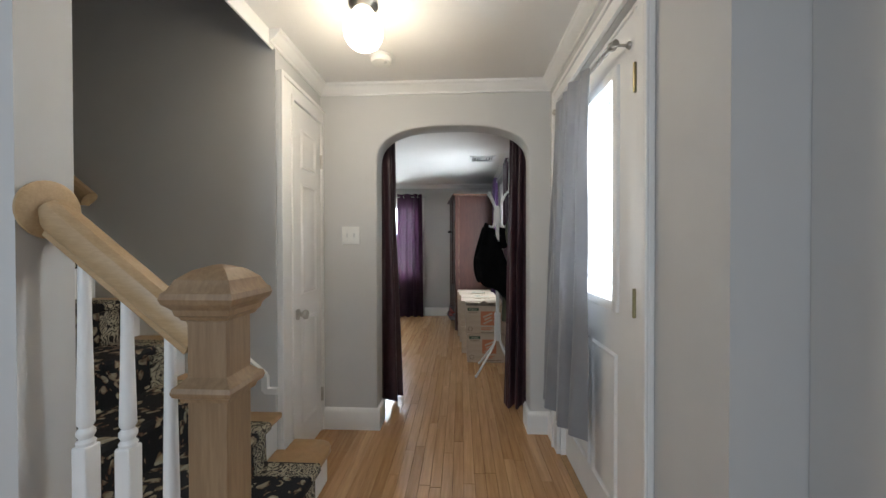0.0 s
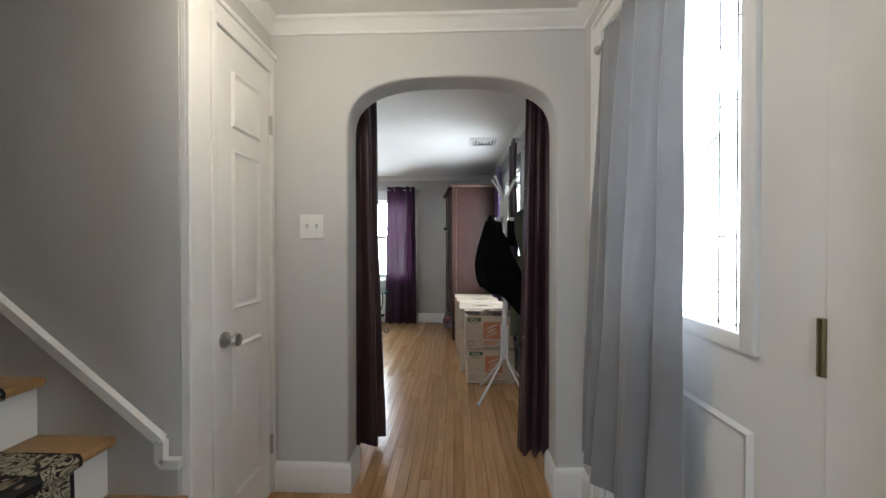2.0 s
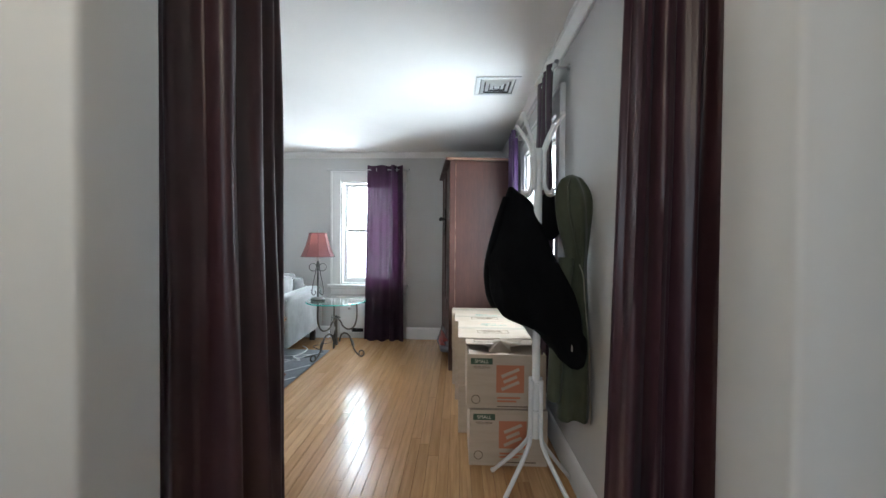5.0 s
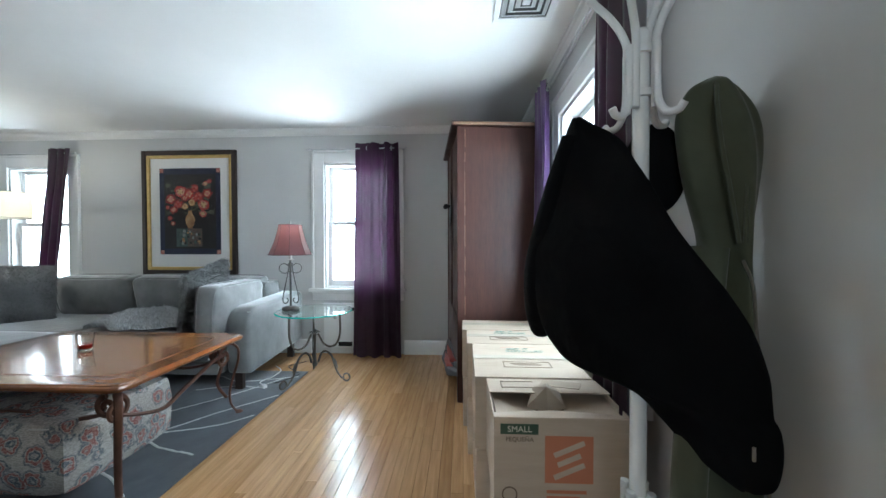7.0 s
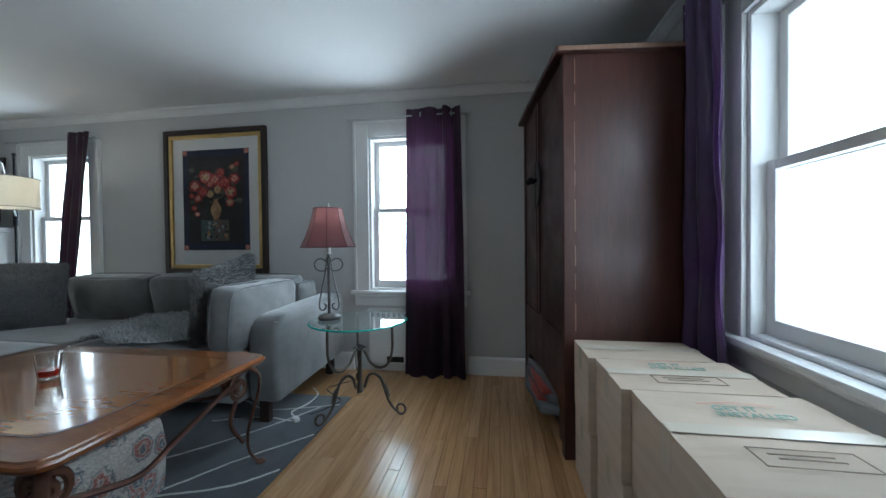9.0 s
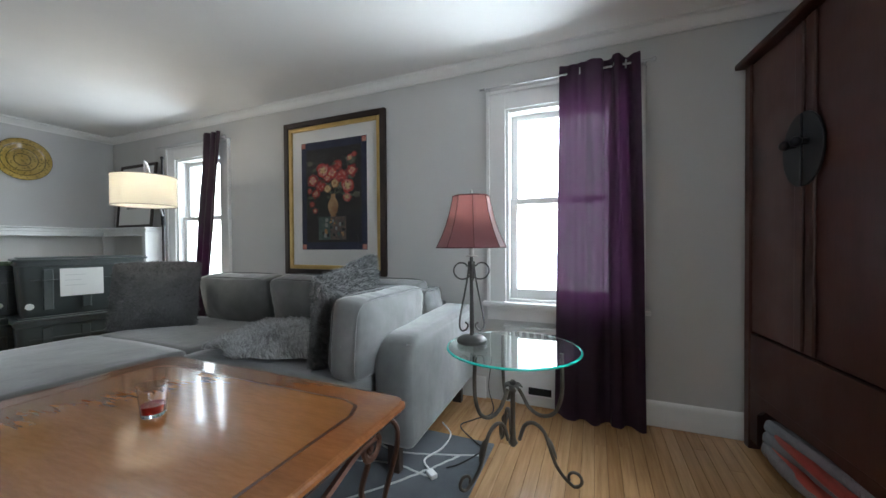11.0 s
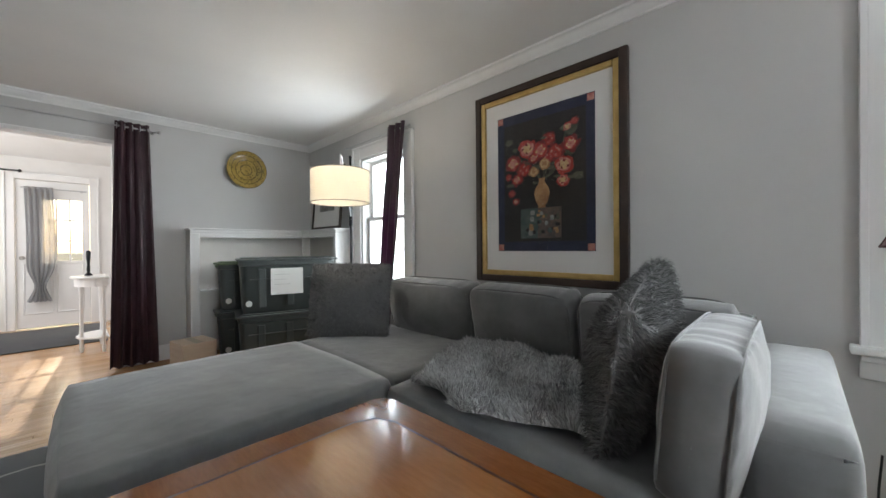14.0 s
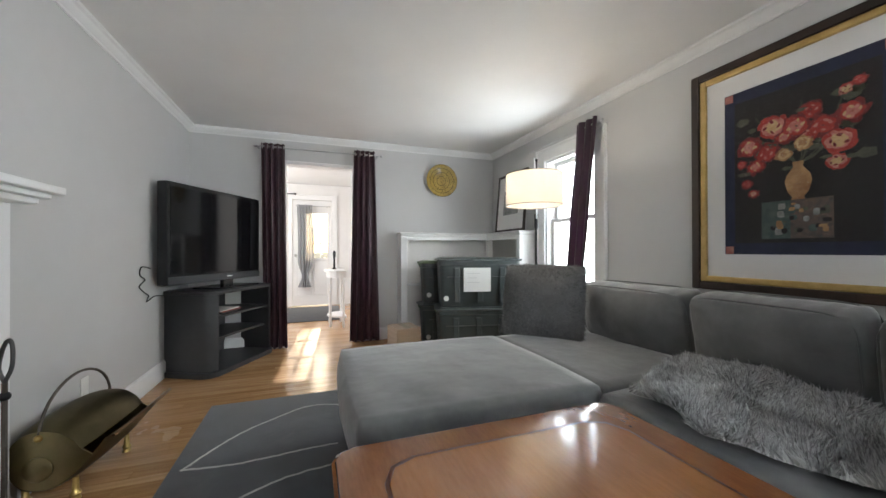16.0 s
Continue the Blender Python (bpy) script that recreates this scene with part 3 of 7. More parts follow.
def sweep(points, profile, closed=False):
    """A moulding: a profile of (out, up) swept along a line in plan; 'out' lies to the left of the way."""
    bm = bmesh.new()
    pts = [Vector((x, y, 0)) for x, y in points]
    rings = []
    for i, p in enumerate(pts):
        ds = []
        if i > 0 or closed:
            ds.append((p - pts[i - 1]).normalized())
        if i < len(pts) - 1 or closed:
            ds.append((pts[(i + 1) % len(pts)] - p).normalized())
        ns = [Vector((-d.y, d.x, 0)) for d in ds]
        n = sum(ns, Vector()).normalized()
        n /= max(0.3, n.dot(ns[0]))
        rings.append([bm.verts.new((p.x + n.x * o, p.y + n.y * o, z)) for o, z in profile])
    k = len(profile)
    pairs = list(zip(rings, rings[1:])) + ([(rings[-1], rings[0])] if closed else [])
    for a, b in pairs:
        for i in range(k):
            bm.faces.new((a[i], a[(i + 1) % k], b[(i + 1) % k], b[i]))
    if not closed:
        bm.faces.new(rings[0])
        bm.faces.new(rings[-1])
    return bm


# ---- the setting ----
CEIL, TOP = 2.268, 2.42
FAR, EAST, WEST, SOUTH = 6.06, 0.95, -5.60, 2.71
ARCH0, ARCH1 = 2.19, 2.34
HALL_W = -0.55


def wall_with_holes(name, axis, lo, hi, a0, a1, z0, z1, holes, material=paint_wall, label="light grey painted plaster wall"):
    """A wall across 'axis' from lo to hi, running from a0 to a1, with rectangular openings (a, b, z, z)."""
    bm = bmesh.new()
    cuts = sorted({a0, a1, *(h[0] for h in holes), *(h[1] for h in holes)})
    for a, b in zip(cuts, cuts[1:]):
        spans, z = [], z0
        for h in sorted((h for h in holes if h[0] <= a and h[1] >= b), key=lambda h: h[2]):
            if h[2] > z:
                spans.append((z, h[2]))
            z = h[3]
        if z < z1:
            spans.append((z, z1))
        for s, e in spans:
            box(bm, *((a, b, lo, hi) if axis == "y" else (lo, hi, a, b)), s, e)
    bmesh.ops.remove_doubles(bm, verts=bm.verts, dist=1e-5)
    return structure(name, bm, material, label, "wall")


W1 = (-4.47, -3.79, 0.66, 1.92)   # openings in the far wall
W2 = (-1.06, -0.38, 0.66, 1.92)
WR = (3.80, 4.78, 0.66, 1.92)     # opening in the east wall
wall_with_holes("wall_far", "y", FAR, FAR + 0.18, WEST - 0.15, EAST + 0.18, 0, TOP, [W1, W2])
wall_with_holes("wall_east", "x", EAST, EAST + 0.18, 0.64, FAR, 0, TOP, [WR, (0.973, 1.959, 0.0, 2.05)])
wall_with_holes("wall_west", "x", WEST - 0.15, WEST, SOUTH - 0.12, FAR, 0, TOP, [(3.575, 4.29, 0, 1.975)])
wall_with_holes("wall_south", "y", SOUTH - 0.12, SOUTH, WEST, -0.86, 0, TOP, [])
wall_with_holes("wall_jog", "x", -0.98, -0.86, ARCH1, SOUTH - 0.12, 0, TOP, [])


def arch_wall():
    """The wall between hall and living room with its basket arch."""
    cx, half, spring, rise = 0.324, 0.498, 1.74, 0.255
    outline = [(HALL_W - 0.3, 0), (cx - half, 0), (cx - half, spring)]
    n = 32
    for i in range(1, n):
        a = math.pi * (1 - i / n)
        c, s = math.cos(a), math.sin(a)
        outline.append((cx + half * math.copysign(abs(c) ** 0.72, c), spring + rise * abs(s) ** 0.72))
    outline += [(cx + half, spring), (cx + half, 0), (EAST, 0), (EAST, TOP), (HALL_W - 0.3, TOP)]
    bm = prism(outline, ARCH0, ARCH1, "y")
    bmesh.ops.triangulate(bm, faces=[f for f in bm.faces if len(f.verts) > 4])
    edges = [e for e in bm.edges if e.is_manifold and e.calc_face_angle() > 1.2 and all(cx - half - 0.01 < v.co.x < cx + half + 0.01 and v.co.z < 2.05 for v in e.verts)]
    bmesh.ops.bevel(bm, geom=edges, offset=0.012, segments=3, affect="EDGES", profile=0.5)
    return structure("wall_arch", bm, paint_wall, "light grey plaster wall with an arched opening", "wall", True)


arch_wall()
# hall: closet wall with its door, stair wall, partition stubs at the near opening
wall_with_holes("wall_closet", "x", HALL_W - 0.12, HALL_W, 1.61, ARCH0, 0, TOP, [])
wall_with_holes("wall_stair", "y", 1.61, 1.73, -5.0, HALL_W - 0.12, 0, 4.9, [])
wall_with_holes("wall_stair_near", "y", 0.58, 0.70, -5.0, -0.59, 0, 4.9, [])
wall_with_holes("wall_stair_top", "x", -5.12, -5.0, 0.58, 1.73, 0, 4.9, [])
wall_with_holes("wall_well_edge", "x", HALL_W, HALL_W + 0.1, 0.70, 1.61, TOP, 4.9, [])
wall_with_holes("wall_entry_east", "x", 1.112, 1.292, -2.6, 0.638, 0, TOP, [])
wall_with_holes("wall_back", "y", -2.6, -2.48, -3.0, 1.112, 0, TOP, [])
wall_with_holes("wall_back_west", "x", -3.12, -3.0, -2.6, 0.58, 0, TOP, [])

structure("ceiling", boxes((HALL_W, EAST, 0.5, ARCH0, CEIL, TOP), (-3.0, 1.112, -2.48, 0.5, CEIL, TOP), (EAST, 1.112, 0.5, 0.638, CEIL, TOP), (-3.0, HALL_W, 0.5, 0.58, CEIL, TOP)), paint_ceiling, "white painted plaster ceiling", "ceiling")
structure("ceiling_living", boxes((WEST, -0.86, SOUTH, FAR, CEIL, TOP), (-0.86, EAST, ARCH1, FAR, CEIL, TOP)), paint_ceiling, "white painted plaster ceiling", "ceiling")
structure("ceiling_stairwell", boxes((-5.0, HALL_W, 0.70, 1.61, 4.8, 4.9)), paint_ceiling, "white plaster ceiling over the stairs", "ceiling")

CROWN = [(0, 2.202), (0.010, 2.203), (0.013, 2.213), (0.024, 2.220), (0.041, 2.240), (0.047, 2.250), (0.056, 2.254), (0.058, 2.2675), (0, 2.2675)]
structure("trim_crown_living", sweep([(WEST, SOUTH), (-0.86, SOUTH), (-0.86, ARCH1), (EAST, ARCH1), (EAST, FAR), (WEST, FAR)], CROWN, True), paint_white, "white crown moulding", "moulding", True)
structure("trim_crown_hall", sweep([(EAST, 0.641), (EAST, ARCH0), (HALL_W, ARCH0), (HALL_W, 1.55)], CROWN), paint_white, "white crown moulding", "moulding", True)
structure("trim_well_edge", boxes((HALL_W - 0.012, HALL_W - 0.001, 0.70, 1.60, 2.19, TOP), bevel=0.004), paint_white, "white board along the stairwell ceiling edge", "moulding")

BASE = [(0, 0), (0.018, 0), (0.018, 0.115), (0.014, 0.128), (0.006, 0.140), (0, 0.142)]


def baseboard(name, points):
    structure(name, sweep(points, BASE), paint_white, "white painted baseboard", "baseboard", True)


baseboard("baseboard_far", [(EAST, FAR), (-0.25, FAR)])
baseboard("baseboard_far_mid", [(-1.2, FAR), (-3.65, FAR)])
baseboard("baseboard_west", [(WEST, 4.79), (WEST, 4.36)])
baseboard("baseboard_west_corner", [(WEST, 3.50), (WEST, SOUTH), (-3.42, SOUTH)])
baseboard("baseboard_east", [(EAST, ARCH1), (EAST, FAR)])
baseboard("baseboard_arch_left", [(-0.174, ARCH1), (-0.174, ARCH0), (HALL_W + 0.02, ARCH0)])
baseboard("baseboard_arch_right", [(EAST, 2.02), (EAST, ARCH0), (0.822, ARCH0), (0.822, ARCH1)])

# hall front door casing and closet casing
def casing(name, axis, at, out, a0, a1, z1, w=0.085, z0=0.0, thick=0.02):
    """A moulded frame round an opening on a wall face; out is the way it stands proud."""
    lo, hi = sorted((at, at + out * thick))
    lip_lo, lip_hi = sorted((at, at + out * (thick + 0.012)))
    rows = [(a0 - w, a0, z0, z1 + w), (a1, a1 + w, z0, z1 + w), (a0, a1, z1, z1 + w)]
    lips = [(a0 - w - 0.004, a0 - w + 0.014, z0, z1 + w), (a1 + w - 0.014, a1 + w + 0.004, z0, z1 + w), (a0 - w + 0.014, a1 + w - 0.014, z1 + w - 0.014, z1 + w + 0.004)]
    bm = bmesh.new()
    for rr, (l, h) in ((rows, (lo, hi)), (lips, (lip_lo, lip_hi))):
        for p, q, s, e in rr:
            box(bm, *((l, h, p, q) if axis == "x" else (p, q, l, h)), s, e, bevel=0.004)
    structure(name, bm, paint_white, "white painted door casing", "casing")


structure("trim_front_door", boxes((EAST - 0.020, EAST, 0.935, 0.972, 0.004, 2.12), (EAST - 0.030, EAST - 0.019, 0.932, 0.950, 0.004, 2.124), (EAST - 0.020, EAST, 1.95, 2.035, 0.004, 2.12), (EAST - 0.030, EAST - 0.019, 2.018, 2.037, 0.004, 2.124), (EAST - 0.020, EAST, 0.972, 1.95, 2.05, 2.12), (EAST - 0.030, EAST - 0.019, 0.950, 2.018, 2.104, 2.124), bevel=0.004), paint_white, "white painted front door casing", "casing")
structure("trim_front_jamb", boxes((EAST + 0.026, EAST + 0.12, 0.9735, 1.1085, 0.004, 2.049), (EAST + 0.002, EAST + 0.11, 1.9415, 1.958, 0.004, 2.049), (EAST + 0.026, EAST + 0.11, 1.1085, 1.9415, 2.032, 2.049), bevel=0.002), paint_white, "white front door jamb", "casing")
structure("trim_closet_door", boxes((HALL_W, HALL_W + 0.022, 1.612, 1.757, 0.004, 2.10), (HALL_W, HALL_W + 0.022, 2.156, ARCH0 - 0.002, 0.004, 2.10), (HALL_W, HALL_W + 0.022, 1.757, 2.156, 2.012, 2.10), (HALL_W + 0.02, HALL_W + 0.034, 1.612, 1.634, 0.004, 2.104), (HALL_W + 0.02, HALL_W + 0.03, 1.728, 1.757, 0.004, 2.03), (HALL_W + 0.02, HALL_W + 0.034, 1.634, ARCH0 - 0.002, 2.082, 2.104), bevel=0.004), paint_white, "white painted door casing", "casing")


structure("trim_threshold", boxes((EAST + 0.001, EAST + 0.17, 0.974, 1.958, -0.10, 0.0035), bevel=0.002), oak_tread, "oak front door threshold", "threshold")


# ---- doors and windows ----
def panel_face(bm, at, out, a0, a1, z0, z1, axis="x"):
    """A raised panel with sloping sides on a door's face."""
    d1, d2 = at - out * 0.010, at + out * 0.002
    ring = lambda inset, d: [(a0 + inset, z0 + inset, d), (a1 - inset, z0 + inset, d), (a1 - inset, z1 - inset, d), (a0 + inset, z1 - inset, d)]
    loops = [ring(-0.016, at + out * 0.001), ring(-0.006, at + out * 0.011), ring(0.006, at + out * 0.0015), ring(0.012, at + out * 0.0015), ring(0.042, at + out * 0.012)]
    vs = [[bm.verts.new((d, a, z) if axis == "x" else (a, d, z)) for a, z, d in loop] for loop in loops]
    for p, q in zip(vs, vs[1:]):
        for i in range(4):
            bm.faces.new((p[i], p[(i + 1) % 4], q[(i + 1) % 4], q[i]))
    bm.faces.new(vs[-1])


def closet_door():
    d = tagged(thing("door_1", HALL_W, 1.955, 0, "narrow white three-panel closet door with a nickel knob, shut", "door"), kind="structure")
    y0, y1, x = -0.195, 0.195, 0.012
    part("slab", boxes((0.002, x, y0, y1, 0.008, 2.005)), paint_white, d, smooth=False)
    for z0, z1 in ((1.67, 1.865), (0.95, 1.555), (0.20, 0.78)):
        bm = bmesh.new()
        panel_face(bm, x, 1, -0.080, 0.092, z0, z1)
        part("panel", bm, paint_white, d)
    knob = part("knob", merge(bmesh.new(), lathe([(0.0, 0.0), (0.030, 0.0), (0.031, 0.006), (0.013, 0.010), (0.011, 0.026), (0.020, 0.032), (0.0275, 0.044), (0.024, 0.058), (0.010, 0.064), (0, 0.0645)]), pose(x, -0.142, 0.83, 0, 90)), nickel, d, "brushed nickel round knob")
    part("latch", boxes((x - 0.004, x + 0.003, y0 - 0.006, y0 + 0.002, 0.79, 0.87), bevel=0.001), nickel, d)
    for z in (0.245, 1.76):
        part("hinge", merge(tube([(x + 0.006, y1 + 0.004, z - 0.045), (x + 0.006, y1 + 0.004, z + 0.045)], 0.0075), boxes((x - 0.004, x + 0.004, y1 - 0.006, y1 + 0.012, z - 0.044, z + 0.044))), nickel, d)


closet_door()


def front_door():
    d = tagged(thing("door_2", EAST + 0.028, 1.50, 0, "white front door with a leaded glass light and brass hinges, shut", "door"), kind="structure")
    x = 0.004
    y0, y1 = -0.390, 0.440
    gy0, gy1, gz0, gz1 = -0.222, 0.270, 0.985, 1.875
    part("slab", boxes((x, 0.075, y0, gy0, 0.008, 2.03), (x, 0.075, gy1, y1, 0.008, 2.03), (x, 0.075, gy0, gy1, 0.008, gz0), (x, 0.075, gy0, gy1, gz1, 2.03)), paint_white, d, smooth=False)
    bm = bmesh.new()
    for a, b, c, e in ((gy0 - 0.03, gy0 + 0.012, gz0 - 0.03, gz1 + 0.03), (gy1 - 0.012, gy1 + 0.03, gz0 - 0.03, gz1 + 0.03), (gy0, gy1, gz0 - 0.03, gz0 + 0.012), (gy0, gy1, gz1 - 0.012, gz1 + 0.03)):
        box(bm, x - 0.014, x + 0.004, a, b, c, e, bevel=0.006)
    part("glazing_frame", bm, paint_white, d)
    pane = part("pane", boxes((x + 0.018, x + 0.022, gy0, gy1, gz0, gz1)), frosted, d, "bright textured glass with lead strips")
    pane.visible_shadow = False
    m1, m2 = gy0 + 0.055, gy0 + 0.112
    n1, n2 = gy1 - 0.055, gy1 - 0.112
    leads = [((a, gz0), (a, gz1)) for a in (m1, m2, n1, n2)]
    for z in (1.056, 1.105, 1.212, 1.372, 1.53, 1.678, 1.80):
        leads += [((m1, z), (m2, z)), ((n2, z), (n1, z))]
    for z in (1.051, 1.45, 1.72):
        leads += [((gy0, z), (m1, z)), ((n1, z), (gy1, z))]
    for sy, a in ((1, m2), (-1, n2)):
        leads += [((a, 1.465), (a + sy * 0.03, 1.452)), ((a + sy * 0.03, 1.452), (a + sy * 0.075, 1.37)), ((a + sy * 0.075, 1.37), (0.024, 1.30))]
    leads.append(((m2, 1.075), (n2, 1.075)))
    for (a, za), (b, zb) in leads:
        part("lead_strip", tube([(x + 0.016, a, za), (x + 0.016, b, zb)], 0.0022, 5), pewter, pane)
    for a, b in ((-0.225, 0.0), (0.065, 0.29)):
        bm = bmesh.new()
        panel_face(bm, x, -1, a, b, 0.20, 0.775)
        part("panel", bm, paint_white, d)
    for z in (0.20, 1.015, 1.79):
        part("hinge", merge(tube([(x - 0.009, y0 + 0.002, z - 0.05), (x - 0.009, y0 + 0.002, z + 0.05)], 0.0065), boxes((x - 0.003, x + 0.001, y0 - 0.004, y0 + 0.018, z - 0.048, z + 0.048))), brass_old, d, "aged brass hinge")


front_door()


def rod(name, a, b, radius, material, label, finial=0.016, brackets=()):
    """A curtain pole with end knobs and brackets (points on the wall)."""
    t = thing(name, *a, label, "curtain rod")
    A, B = Vector((0, 0, 0)), Vector(b) - Vector(a)
    part("pole", tube([A, B], radius, 10), material, t)
    for p, q in ((A, A - B), (B, B - A)):
        d = (p - q).normalized()
        part("finial", merge(tube([p, p + d * 0.02], radius * 1.5, 10), ball(finial, p + d * 0.032)), material, t)
    for p in brackets:
        p = Vector(p) - Vector(a)
        near = A + (B - A) * max(0, min(1, (p - A).dot(B - A) / (B - A).length_squared))
        part("bracket", merge(tube([p, near], 0.005, 6), ball(0.014, p)), material, t)
    return t


def hung(name, bm, material, label, group="", rings=(), axis="x"):
    ob = finish(bm, name, material, None, "", True, 80)
    for p in rings:
        pts = [Vector(p) + (Vector((0, 0.021 * math.cos(a), 0.021 * math.sin(a))) if axis == "x" else Vector((0.021 * math.cos(a), 0, 0.021 * math.sin(a)))) for a in (math.tau * i / 16 for i in range(17))]
        part("grommet", tube(pts, 0.004, 6), rod_metal, ob, "metal curtain ring")
    return tagged(ob, label, "curtain", group)


rod("curtain_rod", (0.925, 1.15, 1.93), (0.925, 1.965, 1.985), 0.008, nickel, "brushed nickel curtain rod on the front door", 0.018, [(0.981, 1.17, 1.93), (0.981, 1.94, 1.985)])
hung("door_curtain", curtain([(0.918, 1.385), (0.905, 1.60), (0.92, 1.90)], 0.36, 1.985, 4, 0.030, seed=3, nz=34, per=14, sway=lambda s, h: Vector((-0.03 * (1 - h) - 0.028 * (1 - h) * math.sin(math.pi * s), 0.01 * (1 - h) + 0.035 * (1 - h) * s, -0.028 * (1 - s) * h + 0.02 * (1 - h) * (1 - s)))), grey_curtain, "grey cloth curtain hanging over the front door glass")


def sash_window(number, axis, wall, out, hole, label):
    """A double-hung window: casing, stool, apron, two sashes with glass, in an opening; out points into the room."""
    a0, a1, z0, z1 = hole
    t = tagged(thing(f"window_{number}", *((wall, (a0 + a1) / 2, 0) if axis == "x" else ((a0 + a1) / 2, wall, 0)), label, "window"), kind="structure")
    h = (a1 - a0) / 2

    def bx(bm, d0, d1, p, q, s, e, bevel=0.003):
        lo, hi = sorted((d0 * out, d1 * out))
        box(bm, *((lo, hi, p, q) if axis == "x" else (p, q, lo, hi)), s, e, bevel=bevel)

    w = 0.125
    bm = bmesh.new()
    bx(bm, 0.0, 0.020, -h - w, -h, z0, z1 + w)
    bx(bm, 0.0, 0.020, h, h + w, z0, z1 + w)
    bx(bm, 0.0, 0.020, -h, h, z1, z1 + w)
    bx(bm, 0.019, 0.032, -h - w, -h - w + 0.022, z0, z1 + w)
    bx(bm, 0.019, 0.032, h + w - 0.022, h + w, z0, z1 + w)
    bx(bm, 0.019, 0.032, -h - w + 0.022, h + w - 0.022, z1 + w - 0.022, z1 + w)
    part("window_frame", bm, paint_white, t, smooth=False)
    bm = bmesh.new()
    for p, q in ((-h, -h + 0.02), (h - 0.02, h)):
        bx(bm, -0.17, 0.0, p, q, z0, z1)
    bx(bm, -0.17, 0.0, -h + 0.02, h - 0.02, z1 - 0.02, z1)
    bx(bm, -0.17, 0.0, -h + 0.02, h - 0.02, z0, z0 + 0.02)
    part("jamb", bm, paint_white, t, smooth=False)
    bm = bmesh.new()
    bx(bm, 0.0, 0.062, -h - w - 0.025, h + w + 0.025, z0 - 0.028, z0 + 0.002, 0.006)
    part("window_sill", bm, paint_white, t)
    bm = bmesh.new()
    bx(bm, 0.0, 0.018, -h - w, h + w, z0 - 0.12, z0 - 0.028)
    bx(bm, 0.018, 0.036, -h - w, h + w, z0 - 0.055, z0 - 0.028, 0.008)
    part("apron", bm, paint_white, t)
    mid = (z0 + z1) / 2 + 0.03
    for name, s, e, dep in (("lower_sash", z0 + 0.02, mid + 0.02, -0.055), ("upper_sash", mid - 0.02, z1 - 0.02, -0.095)):
        bm = bmesh.new()
        f, lo = 0.042, 0.06 if name == "lower_sash" else 0.036
        bx(bm, dep - 0.032, dep, -h + 0.02, -h + 0.02 + f, s, e)
        bx(bm, dep - 0.032, dep, h - 0.02 - f, h - 0.02, s, e)
        bx(bm, dep - 0.032, dep, -h + 0.02 + f, h - 0.02 - f, s, s + lo)
        bx(bm, dep - 0.032, dep, -h + 0.02 + f, h - 0.02 - f, e - 0.036, e)
        sash = part(name, bm, paint_white, t, smooth=False)
        bm = bmesh.new()
        bx(bm, dep - 0.018, dep - 0.014, -h + 0.05, h - 0.05, s + 0.02, e - 0.02, 0)
        pane = part("pane", bm, window_glass, sash, smooth=False)
        pane.visible_shadow = False
    return t


sash_window(1, "y", FAR, -1, W1, "white double-hung window beside the corner shelf")
sash_window(2, "y", FAR, -1, W2, "white double-hung window above the radiator cover")
sash_window(3, "x", EAST, -1, WR, "wide white double-hung window above the cardboard boxes")
RODL = "slim metal curtain rod over a window"
rod("curtain_rod", (-1.21, 5.975, 2.045), (-0.22, 5.975, 2.045), 0.006, rod_metal, RODL, 0.012, [(-1.16, FAR, 2.045), (-0.26, FAR, 2.045)])
rod("curtain_rod", (-4.63, 5.975, 2.045), (-3.63, 5.975, 2.045), 0.006, rod_metal, RODL, 0.012, [(-4.58, FAR, 2.045), (-3.67, FAR, 2.045)])
rod("curtain_rod", (0.868, 3.56, 2.10), (0.868, 5.06, 2.10), 0.008, rod_metal, RODL, 0.014, [(EAST, 3.62, 2.10), (EAST, 5.0, 2.10)])
rod("curtain_rod", (-5.52, 3.29, 2.105), (-5.52, 4.59, 2.105), 0.008, rod_metal, "metal curtain rod over the porch doorway", 0.016, [(WEST, 3.33, 2.105), (WEST, 4.55, 2.105)])
rod("curtain_rod", (-0.42, 2.44, 2.06), (0.92, 2.44, 2.06), 0.009, rod_metal, "metal curtain rod behind the arch", 0.016, [(-0.38, ARCH1, 2.06), (0.9, ARCH1, 2.06)])

AC = "arch curtains"
hung("arch_curtain", curtain([(-0.30, 2.43), (-0.168, 2.46), (-0.158, 2.60), (-0.185, 2.78)], 0.075, 2.09, 5, 0.022, seed=5, per=12, sway=lambda s, h: Vector((0.06 * (1 - h) * (1 - abs(2 * s - 1)), 0, 0))), satin_heavy, "dark aubergine satin curtain drawn aside in the arch", AC)
hung("arch_curtain", curtain([(0.735, 2.49), (0.82, 2.46), (0.92, 2.45)], 0.045, 2.09, 4, 0.022, seed=8, per=12, sway=lambda s, h: Vector((-0.05 * (1 - h) * (1 - s), 0.02 * s, 0))), satin_heavy, "dark aubergine satin curtain drawn aside in the arch", AC)
DC = "doorway curtains"
hung("doorway_curtain", curtain([(-5.52, 3.36), (-5.52, 3.58)], 0.02, 2.14, 4, 0.022, seed=11, sway=lambda s, h: Vector((0, 0.03 * (1 - h), 0))), satin_heavy, "dark aubergine curtain beside the porch doorway", DC, [(-5.52, 3.37 + 0.05 * i, 2.105) for i in range(5)], "y")
